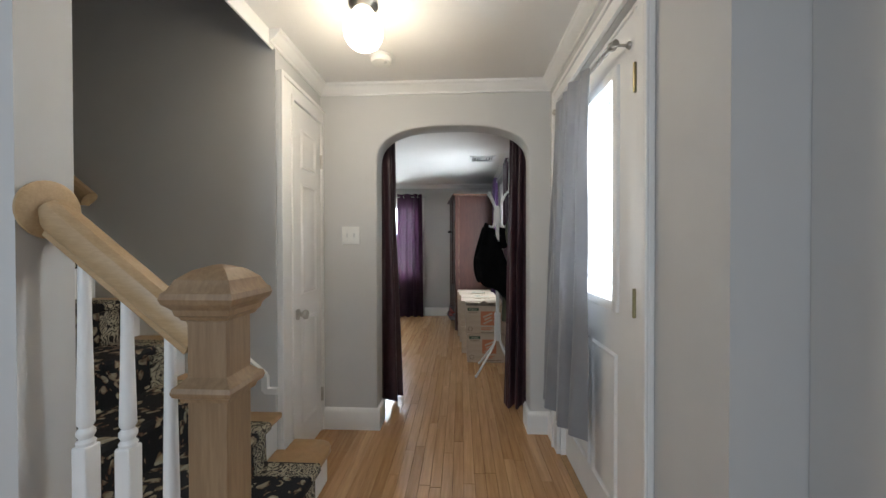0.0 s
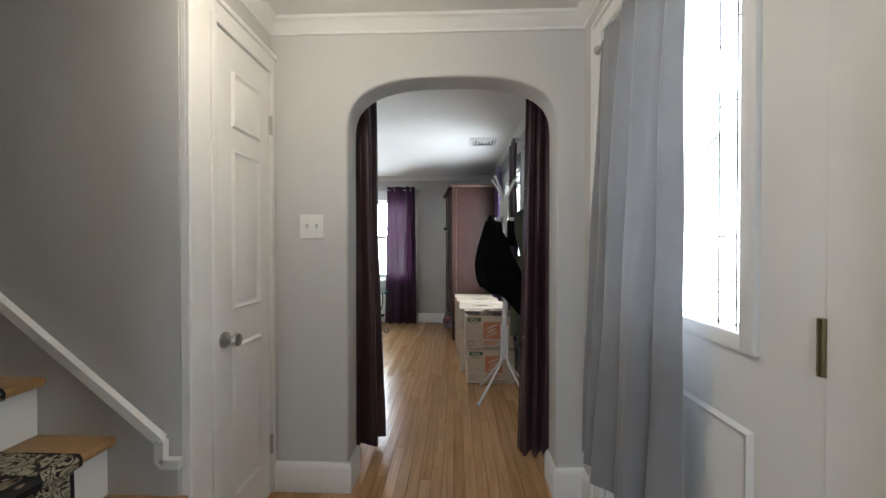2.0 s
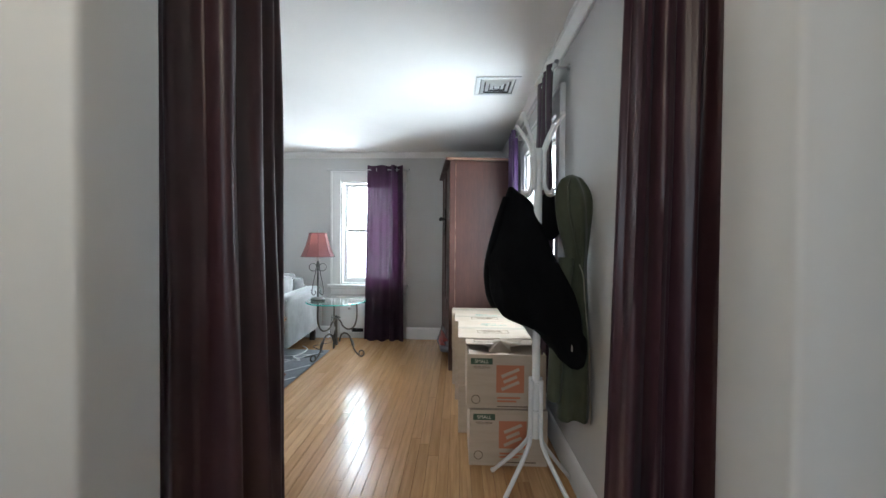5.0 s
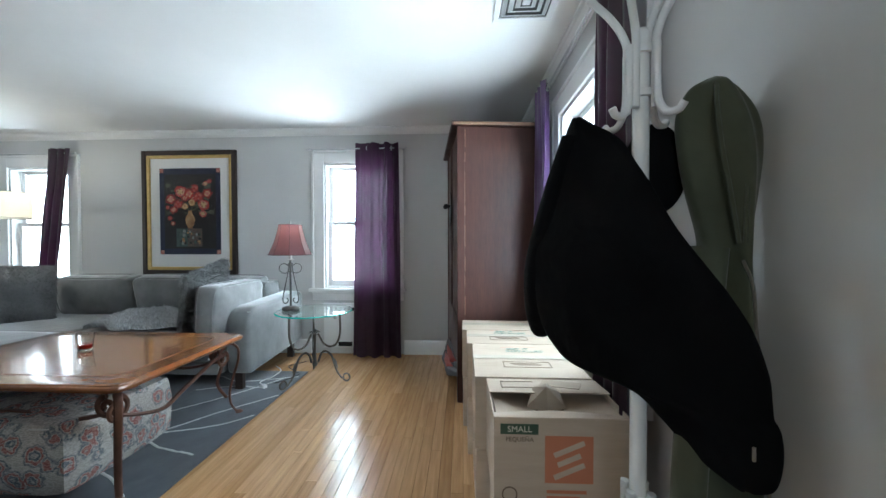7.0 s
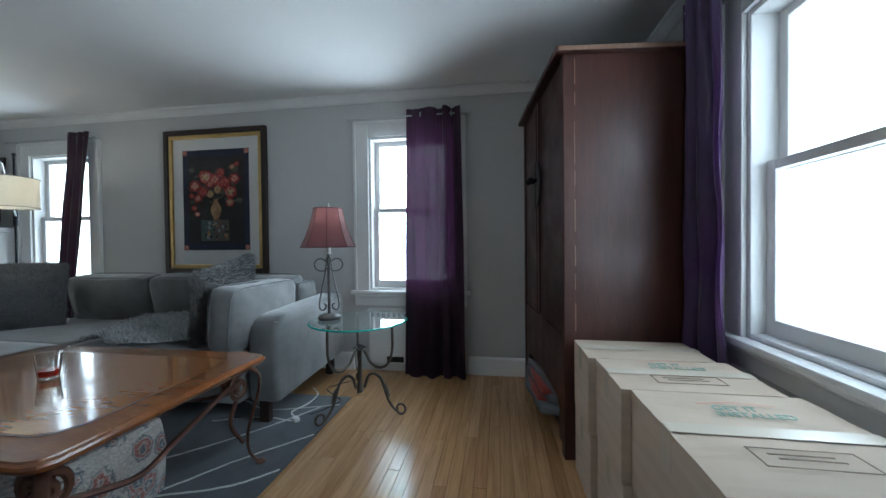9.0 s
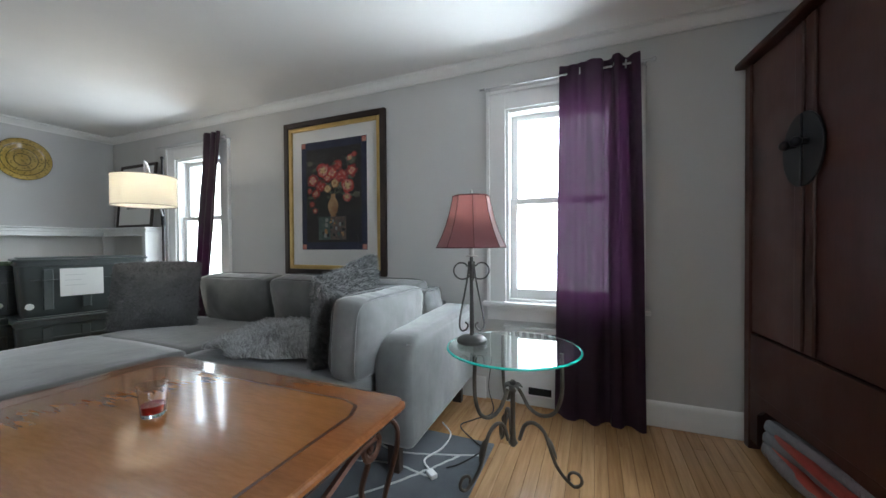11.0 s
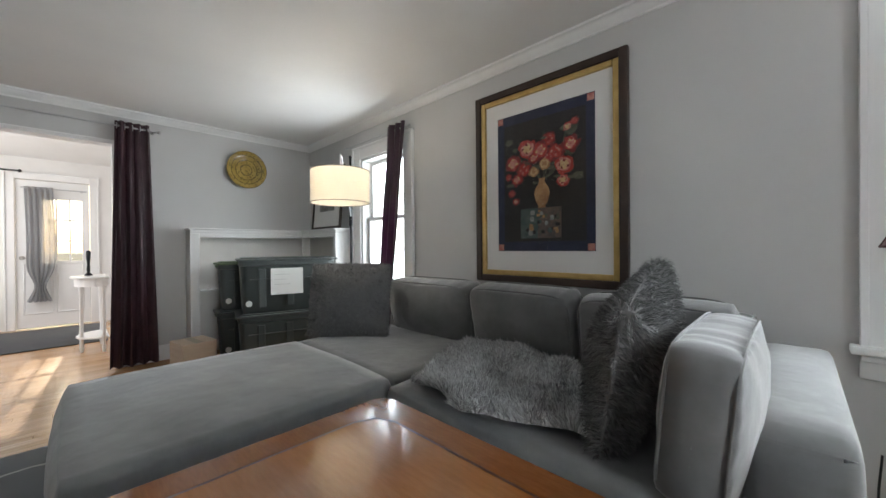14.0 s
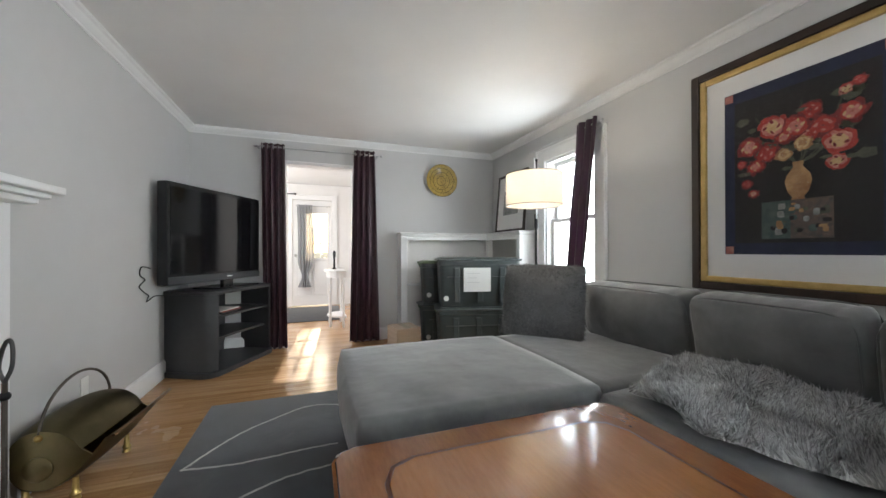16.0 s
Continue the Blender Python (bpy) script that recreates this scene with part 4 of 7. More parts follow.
hung("doorway_curtain", curtain([(-5.52, 4.29), (-5.52, 4.52)], 0.02, 2.15, 4, 0.022, seed=12, sway=lambda s, h: Vector((0, (s - 0.5) * 0.10 * (1 - h), 0))), satin_heavy, "dark aubergine curtain beside the porch doorway", DC, [(-5.52, 4.30 + 0.052 * i, 2.105) for i in range(5)], "y")
hung("window_curtain", curtain([(-0.715, 5.978), (-0.62, 5.966), (-0.50, 5.958), (-0.44, 5.99), (-0.40, 5.952), (-0.35, 5.99), (-0.29, 5.965)], 0.005, 2.10, 4, 0.014, seed=15, per=14, sway=lambda s, h: Vector(((s - 0.5) * 0.07 * (1 - h), -0.02 * (1 - h), -0.012 * math.sin(9 * s) ** 2 * h))), sheer_purple, "sheer purple curtain, aubergine below, over a window", "", [(x, 5.972, 2.045) for x in (-0.60, -0.42, -0.36)])
hung("window_curtain", curtain([(-3.90, 5.972), (-3.67, 5.972)], 0.30, 2.09, 3, 0.02, seed=18, sway=lambda s, h: Vector((-0.21 * (1 - h), -0.01, 0))), satin_purple, "narrow aubergine curtain gathered at a window")
hung("window_curtain", curtain([(0.868, 4.775), (0.868, 5.06)], 0.42, 2.14, 3, 0.03, seed=21, nz=40, per=12, sway=lambda s, h: Vector((-0.012 + 0.007 * math.sin(19 * h + 5 * s) * (1 - h), -0.06 * (1 - h) * (1 - s), 0))), satin_violet, "violet satin curtain beside the wide window", "", [(0.868, 4.80, 2.10), (0.868, 4.90, 2.10), (0.868, 5.0, 2.10)], "y")
hung("window_curtain", curtain([(0.868, 3.64), (0.868, 3.95)], 0.35, 2.13, 4, 0.022, seed=22), satin_purple, "dark aubergine curtain at the wide window")


# ---- hall ----
RISE, RUN, NOSE0 = 0.19, 0.237, -0.285


def staircase():
    st = thing("staircase", -0.6, 1.15, 0, "oak stairs with white risers and a black floral carpet runner", "stairs")
    o = Vector((-0.6, 1.15, 0))
    y0, y1 = 0.70 - o.y, 1.608 - o.y
    for i in range(12):
        z = RISE * (i + 1)
        nose = NOSE0 - RUN * i - o.x
        back = nose - RUN - 0.03
        if i == 0:
            yl, yr = 0.60 - o.y, 1.71 - o.y
            out = [(back, yl), (nose - 0.05, yl)] + [(nose - 0.09 + 0.09 * math.sin(a), yr - 0.09 + 0.09 * math.cos(a)) for a in (math.pi / 2 - k * math.pi / 12 for k in range(7))]
            out = [(back, yl), (nose - 0.02, yl), (nose, yl + 0.02)] + out[2:] + [(HALL_W + 0.04 - o.x, yr), (HALL_W + 0.04 - o.x, y1), (back, y1)]
            part("tread", prism(out, z - 0.03, z, "z", 0.006), oak_tread, st)
            part("riser", boxes((back, nose - 0.03, yl + 0.02, 1.66 - o.y, 0.001, z - 0.03)), paint_white, st, smooth=False)
        else:
            yl = 0.62 - o.y if i < 2 else y0
            part("tread", boxes((back, nose, yl, y1, z - 0.03, z), bevel=0.008), oak_tread, st)
            part("riser", boxes((back + 0.004, nose - 0.028, y0, y1, z - RISE, z - 0.03)), paint_white, st, smooth=False)
    # carpet runner: one folded strip with a border on either side
    pts = [(NOSE0 - 0.022 - o.x, 0.003)]
    for i in range(12):
        z, nose = RISE * (i + 1), NOSE0 - RUN * i - o.x
        pts += [(nose - 0.022, z - 0.036), (nose + 0.005, z - 0.030), (nose + 0.007, z - 0.008), (nose - 0.004, z + 0.006), (nose - RUN - 0.018, z + 0.006)]

    def strip(a, b, lift):
        bm = bmesh.new()
        rows = [[bm.verts.new((x + lift, y, z + lift)) for x, z in pts] for y in (a - o.y, b - o.y)]
        for k in range(len(pts) - 1):
            bm.faces.new((rows[0][k], rows[0][k + 1], rows[1][k + 1], rows[1][k]))
        bmesh.ops.recalc_face_normals(bm, faces=bm.faces)
        bmesh.ops.solidify(bm, geom=list(bm.faces), thickness=0.004)
        return bm

    part("runner", strip(0.80, 1.49, 0.0), runner_carpet, st, "black carpet runner with cream flowers", False)
    for a, b in ((0.815, 0.90), (1.385, 1.475)):
        part("runner_border", strip(a, b, 0.004), runner_border, st, "cream and black scroll border", False)
    part("stringer", prism([(-0.62 - o.x, 0.001), (-0.31 - o.x, 0.001), (-0.31 - o.x, 0.16), (-0.62 - o.x, 0.46)], 0.60 - o.y, 0.698 - o.y, "y", 0.003), paint_white, st, smooth=False)


staircase()


def skirt_board():
    line = [(-0.60, 0.56), (-3.2, 0.56 + 2.6 * 0.82)]
    outline = [(HALL_W - 0.001, 0.30), (HALL_W - 0.001, 0.49), (-0.60, 0.49), *line, (-3.2, 1.9), (-0.62, 0.1)]
    structure("trim_stair_skirt", prism(outline, 1.598, 1.6095, "y"), paint_wall, "grey painted stair skirt board", "skirting")
    cap = [Vector((HALL_W + 0.012, 1.594, 0.49)), Vector((-0.602, 1.594, 0.49)), Vector((-0.602, 1.594, 0.563)), Vector((-3.2, 1.594, 0.56 + 2.6 * 0.82))]
    bm = bmesh.new()
    for a, b in zip(cap, cap[1:]):
        tube([a, b], 0.021, 4, bm, 0.8, (0, 1, 0), True)
        ball(0.014, b, bm=bm, u=8, v=6)
    structure("trim_stair_cap", bm, paint_white, "white stair skirt cap moulding", "moulding", True)


skirt_board()


def newel_post():
    x, y = -0.172, 0.640
    t = thing("newel_post", x, y, 0, "pale unfinished oak newel post with a pyramid cap", "newel post")
    h = 0.0445
    part("shaft", boxes((-h, h, -h, h, 0.001, 1.06), bevel=0.003), oak_newel, t, smooth=False)

    def tier(levels):
        bm = bmesh.new()
        rings = [[bm.verts.new((sx * r, sy * r, z)) for sx, sy in ((-1, -1), (1, -1), (1, 1), (-1, 1))] for r, z in levels]
        for a, b in zip(rings, rings[1:]):
            for i in range(4):
                bm.faces.new((a[i], a[(i + 1) % 4], b[(i + 1) % 4], b[i]))
        bm.faces.new(rings[0])
        bm.faces.new(rings[-1])
        return bm

    part("collar", tier([(h, 0.875), (0.052, 0.877), (0.0545, 0.886), (0.064, 0.892), (0.067, 0.902), (0.064, 0.912), (0.055, 0.918), (h, 0.930)]), oak_newel, t, angle=25)
    part("cap", tier([(h, 1.052), (0.052, 1.055), (0.056, 1.063), (0.060, 1.066), (0.063, 1.078), (0.067, 1.083), (0.076, 1.092), (0.080, 1.103), (0.077, 1.115), (0.070, 1.122), (0.063, 1.136), (0.061, 1.142), (0.038, 1.162), (0.012, 1.172), (0.002, 1.174)]), oak_newel, t, angle=22)


newel_post()


def handrail():
    y = 0.640
    a, b = Vector((-0.216, y, 1.005)), Vector((-0.588, y, 1.305))
    t = thing("handrail", *b, "pale oak handrail between newel post and wall rosette", "handrail")
    prof = [(-0.030, -0.020), (-0.034, 0.004), (-0.028, 0.022), (-0.014, 0.034), (0.014, 0.034), (0.028, 0.022), (0.034, 0.004), (0.030, -0.020), (0.022, -0.030), (0.022, -0.042), (-0.022, -0.042), (-0.022, -0.030)]
    d = (b - a).normalized()
    up = Vector((0, 1, 0)).cross(d)
    up = up if up.z > 0 else -up

    def rail(p, q):
        bm = bmesh.new()
        rings = [[bm.verts.new(c + Vector((0, s, 0)) + up * u) for s, u in prof] for c in (p, q)]
        for i in range(len(prof)):
            bm.faces.new((rings[0][i], rings[0][(i + 1) % len(prof)], rings[1][(i + 1) % len(prof)], rings[1][i]))
        bm.faces.new(rings[0])
        bm.faces.new(rings[1])
        return bm

    part("rail", rail(a - b, Vector((0.012, 0, -0.01))), oak_rail, t, angle=30)
    part("rosette", merge(bmesh.new(), lathe([(0.0, 0.0), (0.062, 0.0), (0.068, 0.004), (0.068, 0.010), (0.056, 0.019), (0, 0.020)], 36), pose(-0.0015, 0, -0.005, 0, 90)), oak_rail, t, "round turned oak rosette")
    w = thing("wall_handrail", -1.46, 1.54, 1.45, "pale oak handrail fixed to the stair wall", "handrail")
    up2 = Vector((0.62, 0, 0.78))
    bm = bmesh.new()
    p, q = Vector((0, 0, 0)), Vector((-1.9, 0, 1.53))
    rings = [[bm.verts.new(c + Vector((0, s, 0)) + up2 * u) for s, u in prof] for c in (p, q)]
    for i in range(len(prof)):
        bm.faces.new((rings[0][i], rings[0][(i + 1) % len(prof)], rings[1][(i + 1) % len(prof)], rings[1][i]))
    bm.faces.new(rings[0])
    bm.faces.new(rings[1])
    part("rail", bm, oak_rail, w, angle=30)
    for k in (0.25, 0.8):
        part("bracket", tube([p.lerp(q, k) - up2 * 0.04, p.lerp(q, k) - up2 * 0.07 + Vector((0, 0.02, 0)), p.lerp(q, k) - up2 * 0.07 + Vector((0, 0.071, 0))], 0.008), nickel, w)


handrail()


def balusters():
    first = None
    for x, foot, top in ((-0.300, 0.195, 1.035), (-0.405, 0.385, 1.115), (-0.510, 0.385, 1.20)):
        t = thing("baluster", x, 0.650, foot, "white turned wooden baluster", "baluster", group="balusters of the stair rail")
        L = top - foot
        k = 0.36
        part("block", boxes((-0.0185, 0.0185, -0.0185, 0.0185, 0.0, k), bevel=0.004), paint_white, t, smooth=False)
        prof = [(0.016, k - 0.002), (0.019, k + 0.008), (0.013, k + 0.016), (0.018, k + 0.026), (0.018, k + 0.034), (0.012, k + 0.042), (0.017, k + 0.052), (0.0165, k + 0.07), (0.013, L * 0.8), (0.011, L)]
        part("spindle", lathe(prof, 20), paint_white, t)


balusters()


def ceiling_globe():
    t = thing("ceiling_light", -0.045, 1.40, CEIL, "lit white globe ceiling light with a nickel base", "ceiling light")
    part("base", lathe([(0.0, 0.0), (0.062, 0.0), (0.064, -0.012), (0.050, -0.026), (0.044, -0.032), (0, -0.032)], 32), nickel, t)
    gl = part("globe", lathe([(0.040, -0.030), (0.046, -0.045), (0.066, -0.062), (0.080, -0.088), (0.086, -0.118), (0.082, -0.148), (0.066, -0.176), (0.040, -0.194), (0.0, -0.200)], 32), globe_glow, t, "glowing opal glass globe")
    lamp("globe_lamp", "POINT", 6.5, (1.0, 0.86, 0.66), Matrix.Translation((-0.045, 1.40, 2.0))).data.shadow_soft_size = 0.09
    s = thing("smoke_detector", -0.063, 1.84, CEIL, "round white smoke detector on the ceiling", "smoke detector")
    part("base", lathe([(0, 0), (0.066, 0), (0.066, -0.012), (0, -0.012)], 32), plastic_white, s)
    part("cover", lathe([(0.060, -0.012), (0.060, -0.024), (0.052, -0.036), (0.030, -0.042), (0, -0.042)], 32), plastic_white, s)
    part("button", merge(bmesh.new(), lathe([(0, 0), (0.010, 0), (0.009, -0.004), (0, -0.004)], 12), Matrix.Translation((0.025, -0.02, -0.041))), grille_metal, s)


ceiling_globe()


def light_switch(name, x, y, z, rz, label, w=0.117, h=0.117, toggles=2):
    t = thing(name, x, y, z, label, "switch" if toggles else "outlet", rz)
    part("plate", boxes((-w / 2, w / 2, -0.006, -0.0005, -h / 2, h / 2), bevel=0.0025), plastic_white, t)
    for k in range(toggles):
        c = (k - (toggles - 1) / 2) * 0.046
        part("toggle", merge(boxes((c - 0.006, c + 0.006, -0.0075, -0.006, -0.013, 0.013)), boxes((c - 0.004, c + 0.004, -0.017, -0.006, 0.0, 0.010), bevel=0.002)), grille_metal, t)
        for s in (-0.03, 0.03):
            part("screw", merge(bmesh.new(), lathe([(0, 0), (0.003, 0), (0.0025, 0.001), (0, 0.001)], 8), pose(c, -0.006, s, 90)), grille_metal, t)
    if not toggles:
        for s in (-0.02, 0.02):
            part("socket", boxes((-0.014, 0.014, -0.0075, -0.006, s - 0.013, s + 0.013), bevel=0.0006), plastic_white, t)


light_switch("light_switch", -0.349, ARCH0, 1.283, 0, "white double toggle switch plate on the hall wall")
light_switch("wall_outlet", -3.876, SOUTH, 0.30, 180, "white wall outlet above the baseboard", 0.07, 0.115, 0)


# ---- living room: large things ----
def sofa():
    """L-shaped sectional: long seat by the far wall, chaise on its west end, one arm at its east end."""
    sx, sy = -2.5, 5.4
    t = thing("sectional_sofa", sx, sy, 0.0, "grey velvet sectional sofa with a chaise and loose cushions", "sofa")

    def soft(name, x0, x1, y0, y1, z0, z1, puff, seed, corner=0.28, cuts=12, wrinkle=0.006, label=""):
        bm = soft_box(x1 - x0, y1 - y0, z1 - z0, puff, cuts, seed, wrinkle, corner)
        m = Matrix.Translation(((x0 + x1) / 2 - sx, (y0 + y1) / 2 - sy, (z0 + z1) / 2))
        bmesh.ops.transform(bm, matrix=m, verts=bm.verts)
        return part(name, bm, sofa_cloth, t, label, True, 75)

    part("base", merge(boxes((-3.60 - sx, -1.46 - sx, 5.02 - sy, 5.95 - sy, 0.14, 0.30), bevel=0.025), boxes((-3.585 - sx, -2.61 - sx, 4.03 - sy, 5.05 - sy, 0.14, 0.30), bevel=0.025)), sofa_cloth, t)
    prof = [(5.09, 0.13), (5.07, 0.30), (5.07, 0.52), (5.085, 0.58), (5.12, 0.62), (5.18, 0.635), (5.92, 0.655), (5.97, 0.64), (5.985, 0.60), (5.985, 0.17)]
    part("arm", prism([(a - sy, b) for a, b in prof], -1.445 - sx, -1.258 - sx, "x", 0.03), sofa_cloth, t, "slim padded arm", True, 60)
    part("back", prism([(-3.62 - sx, 5.86 - sy), (-1.46 - sx, 5.86 - sy), (-1.46 - sx, 6.02 - sy), (-3.62 - sx, 6.02 - sy)], 0.14, 0.66, "z", 0.03), sofa_cloth, t, "", True, 60)
    soft("seat_cushion", -2.60, -1.46, 4.93, 5.72, 0.27, 0.455, 0.10, 3, 0.22)
    soft("seat_cushion", -3.61, -2.60, 5.00, 5.72, 0.27, 0.455, 0.06, 4, 0.2)
    soft("chaise_cushion", -3.61, -2.59, 3.98, 5.02, 0.24, 0.465, 0.12, 5, 0.25, 14)
    rows = [("back_cushion", -3.115, 5.745, 0.632, 0.765, 0.22, 0.375, pose(0, 0, 0, 10, 0, 2), 6), ("back_cushion", -2.405, 5.735, 0.632, 0.625, 0.23, 0.385, pose(0, 0, 0, 10, 0, -1), 7), ("back_cushion", -1.79, 5.75, 0.628, 0.585, 0.22, 0.375, pose(0, 0, 0, 9), 8),
            ("side_cushion", -1.512, 5.265, 0.632, 0.66, 0.175, 0.370, pose(0, 0, 0, 0, 5, 0) @ pose(0, 0, 0, 0, 0, 90), 9), ("side_cushion", -1.52, 5.78, 0.61, 0.26, 0.15, 0.32, pose(0, 0, 0, 0, 0, 90), 10)]
    for name, x, y, z, w, d, h, turn, seed in rows:
        m = Matrix.Translation((x - sx, y - sy, z)) @ turn
        bm = boxed_cushion(w, d, h, seed, 0.035 if name == "back_cushion" else 0.02)
        bmesh.ops.transform(bm, matrix=m, verts=bm.verts)
        cushion = part(name, bm, sofa_cloth, t, "loose grey cushion with a piped seam", True, 75)
        for side in (-1, 1):
            part("seam", tube([m @ Vector(p) for p in seam_ring(w, d, h, side)], 0.0042, 6), sofa_cloth, cushion)
    for x, y in ((-1.36, 5.12), (-1.36, 5.93), (-3.5, 4.10), (-2.70, 4.10), (-3.5, 5.9)):
        part("leg", prism([(x - 0.03 - sx, y - 0.02 - sy), (x + 0.03 - sx, y - 0.02 - sy), (x + 0.03 - sx, y + 0.02 - sy), (x - 0.03 - sx, y + 0.02 - sy)], 0.014 if y < 5.5 else 0.001, 0.15, "z", 0.004), frame_black, t, "dark tapered wooden leg", False)


sofa()


def fur_cushion(x, y, z, w, h, d, turn, label, seed, count, length, material=fur_pillow):
    t = thing("throw_pillow", x, y, z, label, "pillow", group="fur pillows on the sofa")
    t.matrix_world = pose(x, y, z) @ turn
    bm = soft_box(w, d, h, 0.42, 12, seed, 0.006, 0.15)
    for v in bm.verts:
        k = 1 - 0.75 * max(abs(v.co.x) / (w / 2), abs(v.co.z) / (h / 2)) ** 3
        v.co.y *= max(0.16, k)
        px, pz = 2 * v.co.x / w, 2 * v.co.z / h
        v.co.x *= 1 - 0.11 * max(0.0, 1 - pz * pz)
        v.co.z *= 1 - 0.11 * max(0.0, 1 - px * px)
    body = part("pillow_body", bm, material, t)
    fur(body, count, length, 0.0012, material, seed)


fur_cushion(-3.49, 5.32, 0.685, 0.535, 0.48, 0.20, pose(0, 0, 0, 0, 0, 40) @ pose(0, 0, 0, -14), "dark grey faux-fur throw pillow against the sofa back", 31, 22000, 0.020)
fur_cushion(-1.715, 5.235, 0.70, 0.52, 0.49, 0.16, pose(0, 0, 0, 0, 11, 0) @ pose(0, 0, 0, 0, 0, 96) @ pose(0, 0, 0, 0, -10, 0), "shaggy grey faux-fur pillow leaning by the arm", 32, 24000, 0.027)


def fur_throw_blanket():
    t = thing("fur_throw", -2.17, 5.20, 0.468, "pale grey shaggy throw spread on the seat", "throw")
    bm = bmesh.new()
    n, m = 30, 20
    grid = []
    for j in range(m + 1):
        row = []
        for i in range(n + 1):
            u, v = i / n, j / m
            x = (1 - v) * (-0.31 + 0.68 * u) + v * (-0.53 + 0.75 * u) + 0.02 * math.sin(7 * v + 2 * u)
            y = (1 - v) * (-0.21 + 0.04 * u - 0.08 * math.exp(-((u - 0.42) ** 2) * 14)) + v * (0.40 - 0.02 * math.sin(9 * u)) + 0.015 * math.sin(8 * u)
            z = 0.022 + 0.022 * noise.noise(Vector((u * 6, v * 5, 2))) + 0.028 * math.exp(-((u - 0.30 - 0.12 * v) ** 2) * 50) + 0.05 * max(0, v - 0.8)
            z -= 2.0 * max(0.0, -0.27 - y) ** 1.5
            row.append(bm.verts.new((x, y, z)))
        grid.append(row)
    for a, b in zip(grid, grid[1:]):
        for i in range(n):
            bm.faces.new((a[i], a[i + 1], b[i + 1], b[i]))
    body = part("throw_cloth", bm, fur_throw, t)
    fur(body, 38000, 0.040, 0.0032, fur_throw, 40, (0.1, -0.25, 0.0), "", True)


fur_throw_blanket()


def coffee_table():
    cx, cy, Z = -1.745, 4.345, 0.523
    t = thing("coffee_table", cx, cy, 0.006, "polished brown wood coffee table on scrolled bronze legs", "coffee table")
    Z -= 0.006
    hx, hy, c = 0.645, 0.450, 0.05

    def octo(dx, dy=None, cc=c):
        ax, ay = hx - dx, hy - (dx if dy is None else dy)
        pts = []
        for sx, sy in ((1, 1), (-1, 1), (-1, -1), (1, -1)):
            k = [(sx * ax, sy * (ay - cc)), (sx * (ax - cc * 0.30), sy * (ay - cc * 0.30)), (sx * (ax - cc), sy * ay)]
            pts += k if sx * sy > 0 else k[::-1]
        return pts

    bm = bmesh.new()
    levels = [(0.030, Z - 0.040), (0.012, Z - 0.036), (0.004, Z - 0.026), (0.0, Z - 0.018), (0.002, Z - 0.010), (0.010, Z - 0.006), (0.012, Z - 0.001), (0.018, Z)]
    rings = [[bm.verts.new((x, y, z)) for x, y in octo(d)] for d, z in levels]
    for a, b in zip(rings, rings[1:]):
        for i in range(12):
            bm.faces.new((a[i], a[(i + 1) % 12], b[(i + 1) % 12], b[i]))
    bm.faces.new(rings[0])
    bm.faces.new(rings[-1])
    part("tabletop", bm, table_wood, t, angle=30)
    part("inlay_band", prism(octo(0.105, cc=0.085), Z - 0.004, Z + 0.0008), table_inlay, t, "dark inlaid border line", False)
    part("centre_panel", prism(octo(0.114, cc=0.0835), Z - 0.004, Z + 0.0014), table_centre, t, "glossy amber veneer", False)
    part("apron", boxes((-hx + 0.09, hx - 0.09, -hy + 0.09, hy - 0.09, Z - 0.062, Z - 0.039), bevel=0.006), table_wood, t)
    for sx in (-1, 1):
        for sy in (-1, 1):
            p = [(0.50, 0.31, Z - 0.10), (0.52, 0.33, Z - 0.062), (0.565, 0.375, Z - 0.050), (0.602, 0.408, Z - 0.085), (0.605, 0.412, Z - 0.16), (0.585, 0.395, Z - 0.26), (0.567, 0.380, Z - 0.36), (0.570, 0.383, Z - 0.44), (0.592, 0.402, 0.022), (0.612, 0.420, 0.014)]
            leg = part("leg", tube(spline([(sx * a, sy * b, z) for a, b, z in p], 6), lambda k: 0.018 - 0.005 * k, 8, None, 0.55, (0, 0, 1)), bronze, t, "scrolled bronze-painted iron leg")
            part("scroll", tube([Vector((sx * a.x, sy * 0.36, a.z)) for a in spiral((0.50, 0, Z - 0.13), 0.052, 0.012, 1.4, 1.6)], 0.014, 6, None, 0.6, (0, 1, 0)), bronze, leg)
            part("scroll", tube([Vector((sx * 0.545, sy * (a.x - 0.14), a.z)) for a in spiral((0.50, 0, Z - 0.14), 0.060, 0.014, 1.4, 1.6)], 0.013, 6, None, 0.6, (1, 0, 0)), bronze, leg)
            part("brace", tube(spline([(sx * 0.52, sy * 0.33, Z - 0.07), (sx * 0.535, sy * 0.35, Z - 0.18), (sx * 0.515, sy * 0.335, Z - 0.30), (sx * 0.55, sy * 0.37, Z - 0.40)], 6), 0.010, 6), bronze, leg)
            part("foot", merge(bmesh.new(), lathe([(0, 0), (0.024, 0), (0.022, 0.010), (0.010, 0.016), (0, 0.017)], 12), Matrix.Translation((sx * 0.606, sy * 0.414, 0.001))), bronze, leg)
    for sx in (-1, 1):
        pts = [(sx * 0.545, -0.345, Z - 0.17), (sx * 0.54, -0.24, Z - 0.215), (sx * 0.54, -0.10, Z - 0.25), (sx * 0.54, 0.02, Z - 0.21), (sx * 0.54, 0.16, Z - 0.165), (sx * 0.545, 0.27, Z - 0.125), (sx * 0.55, 0.36, Z - 0.12)]
        part("side_stretcher", tube(spline(pts, 6), 0.014, 6, None, 0.7), bronze, t)
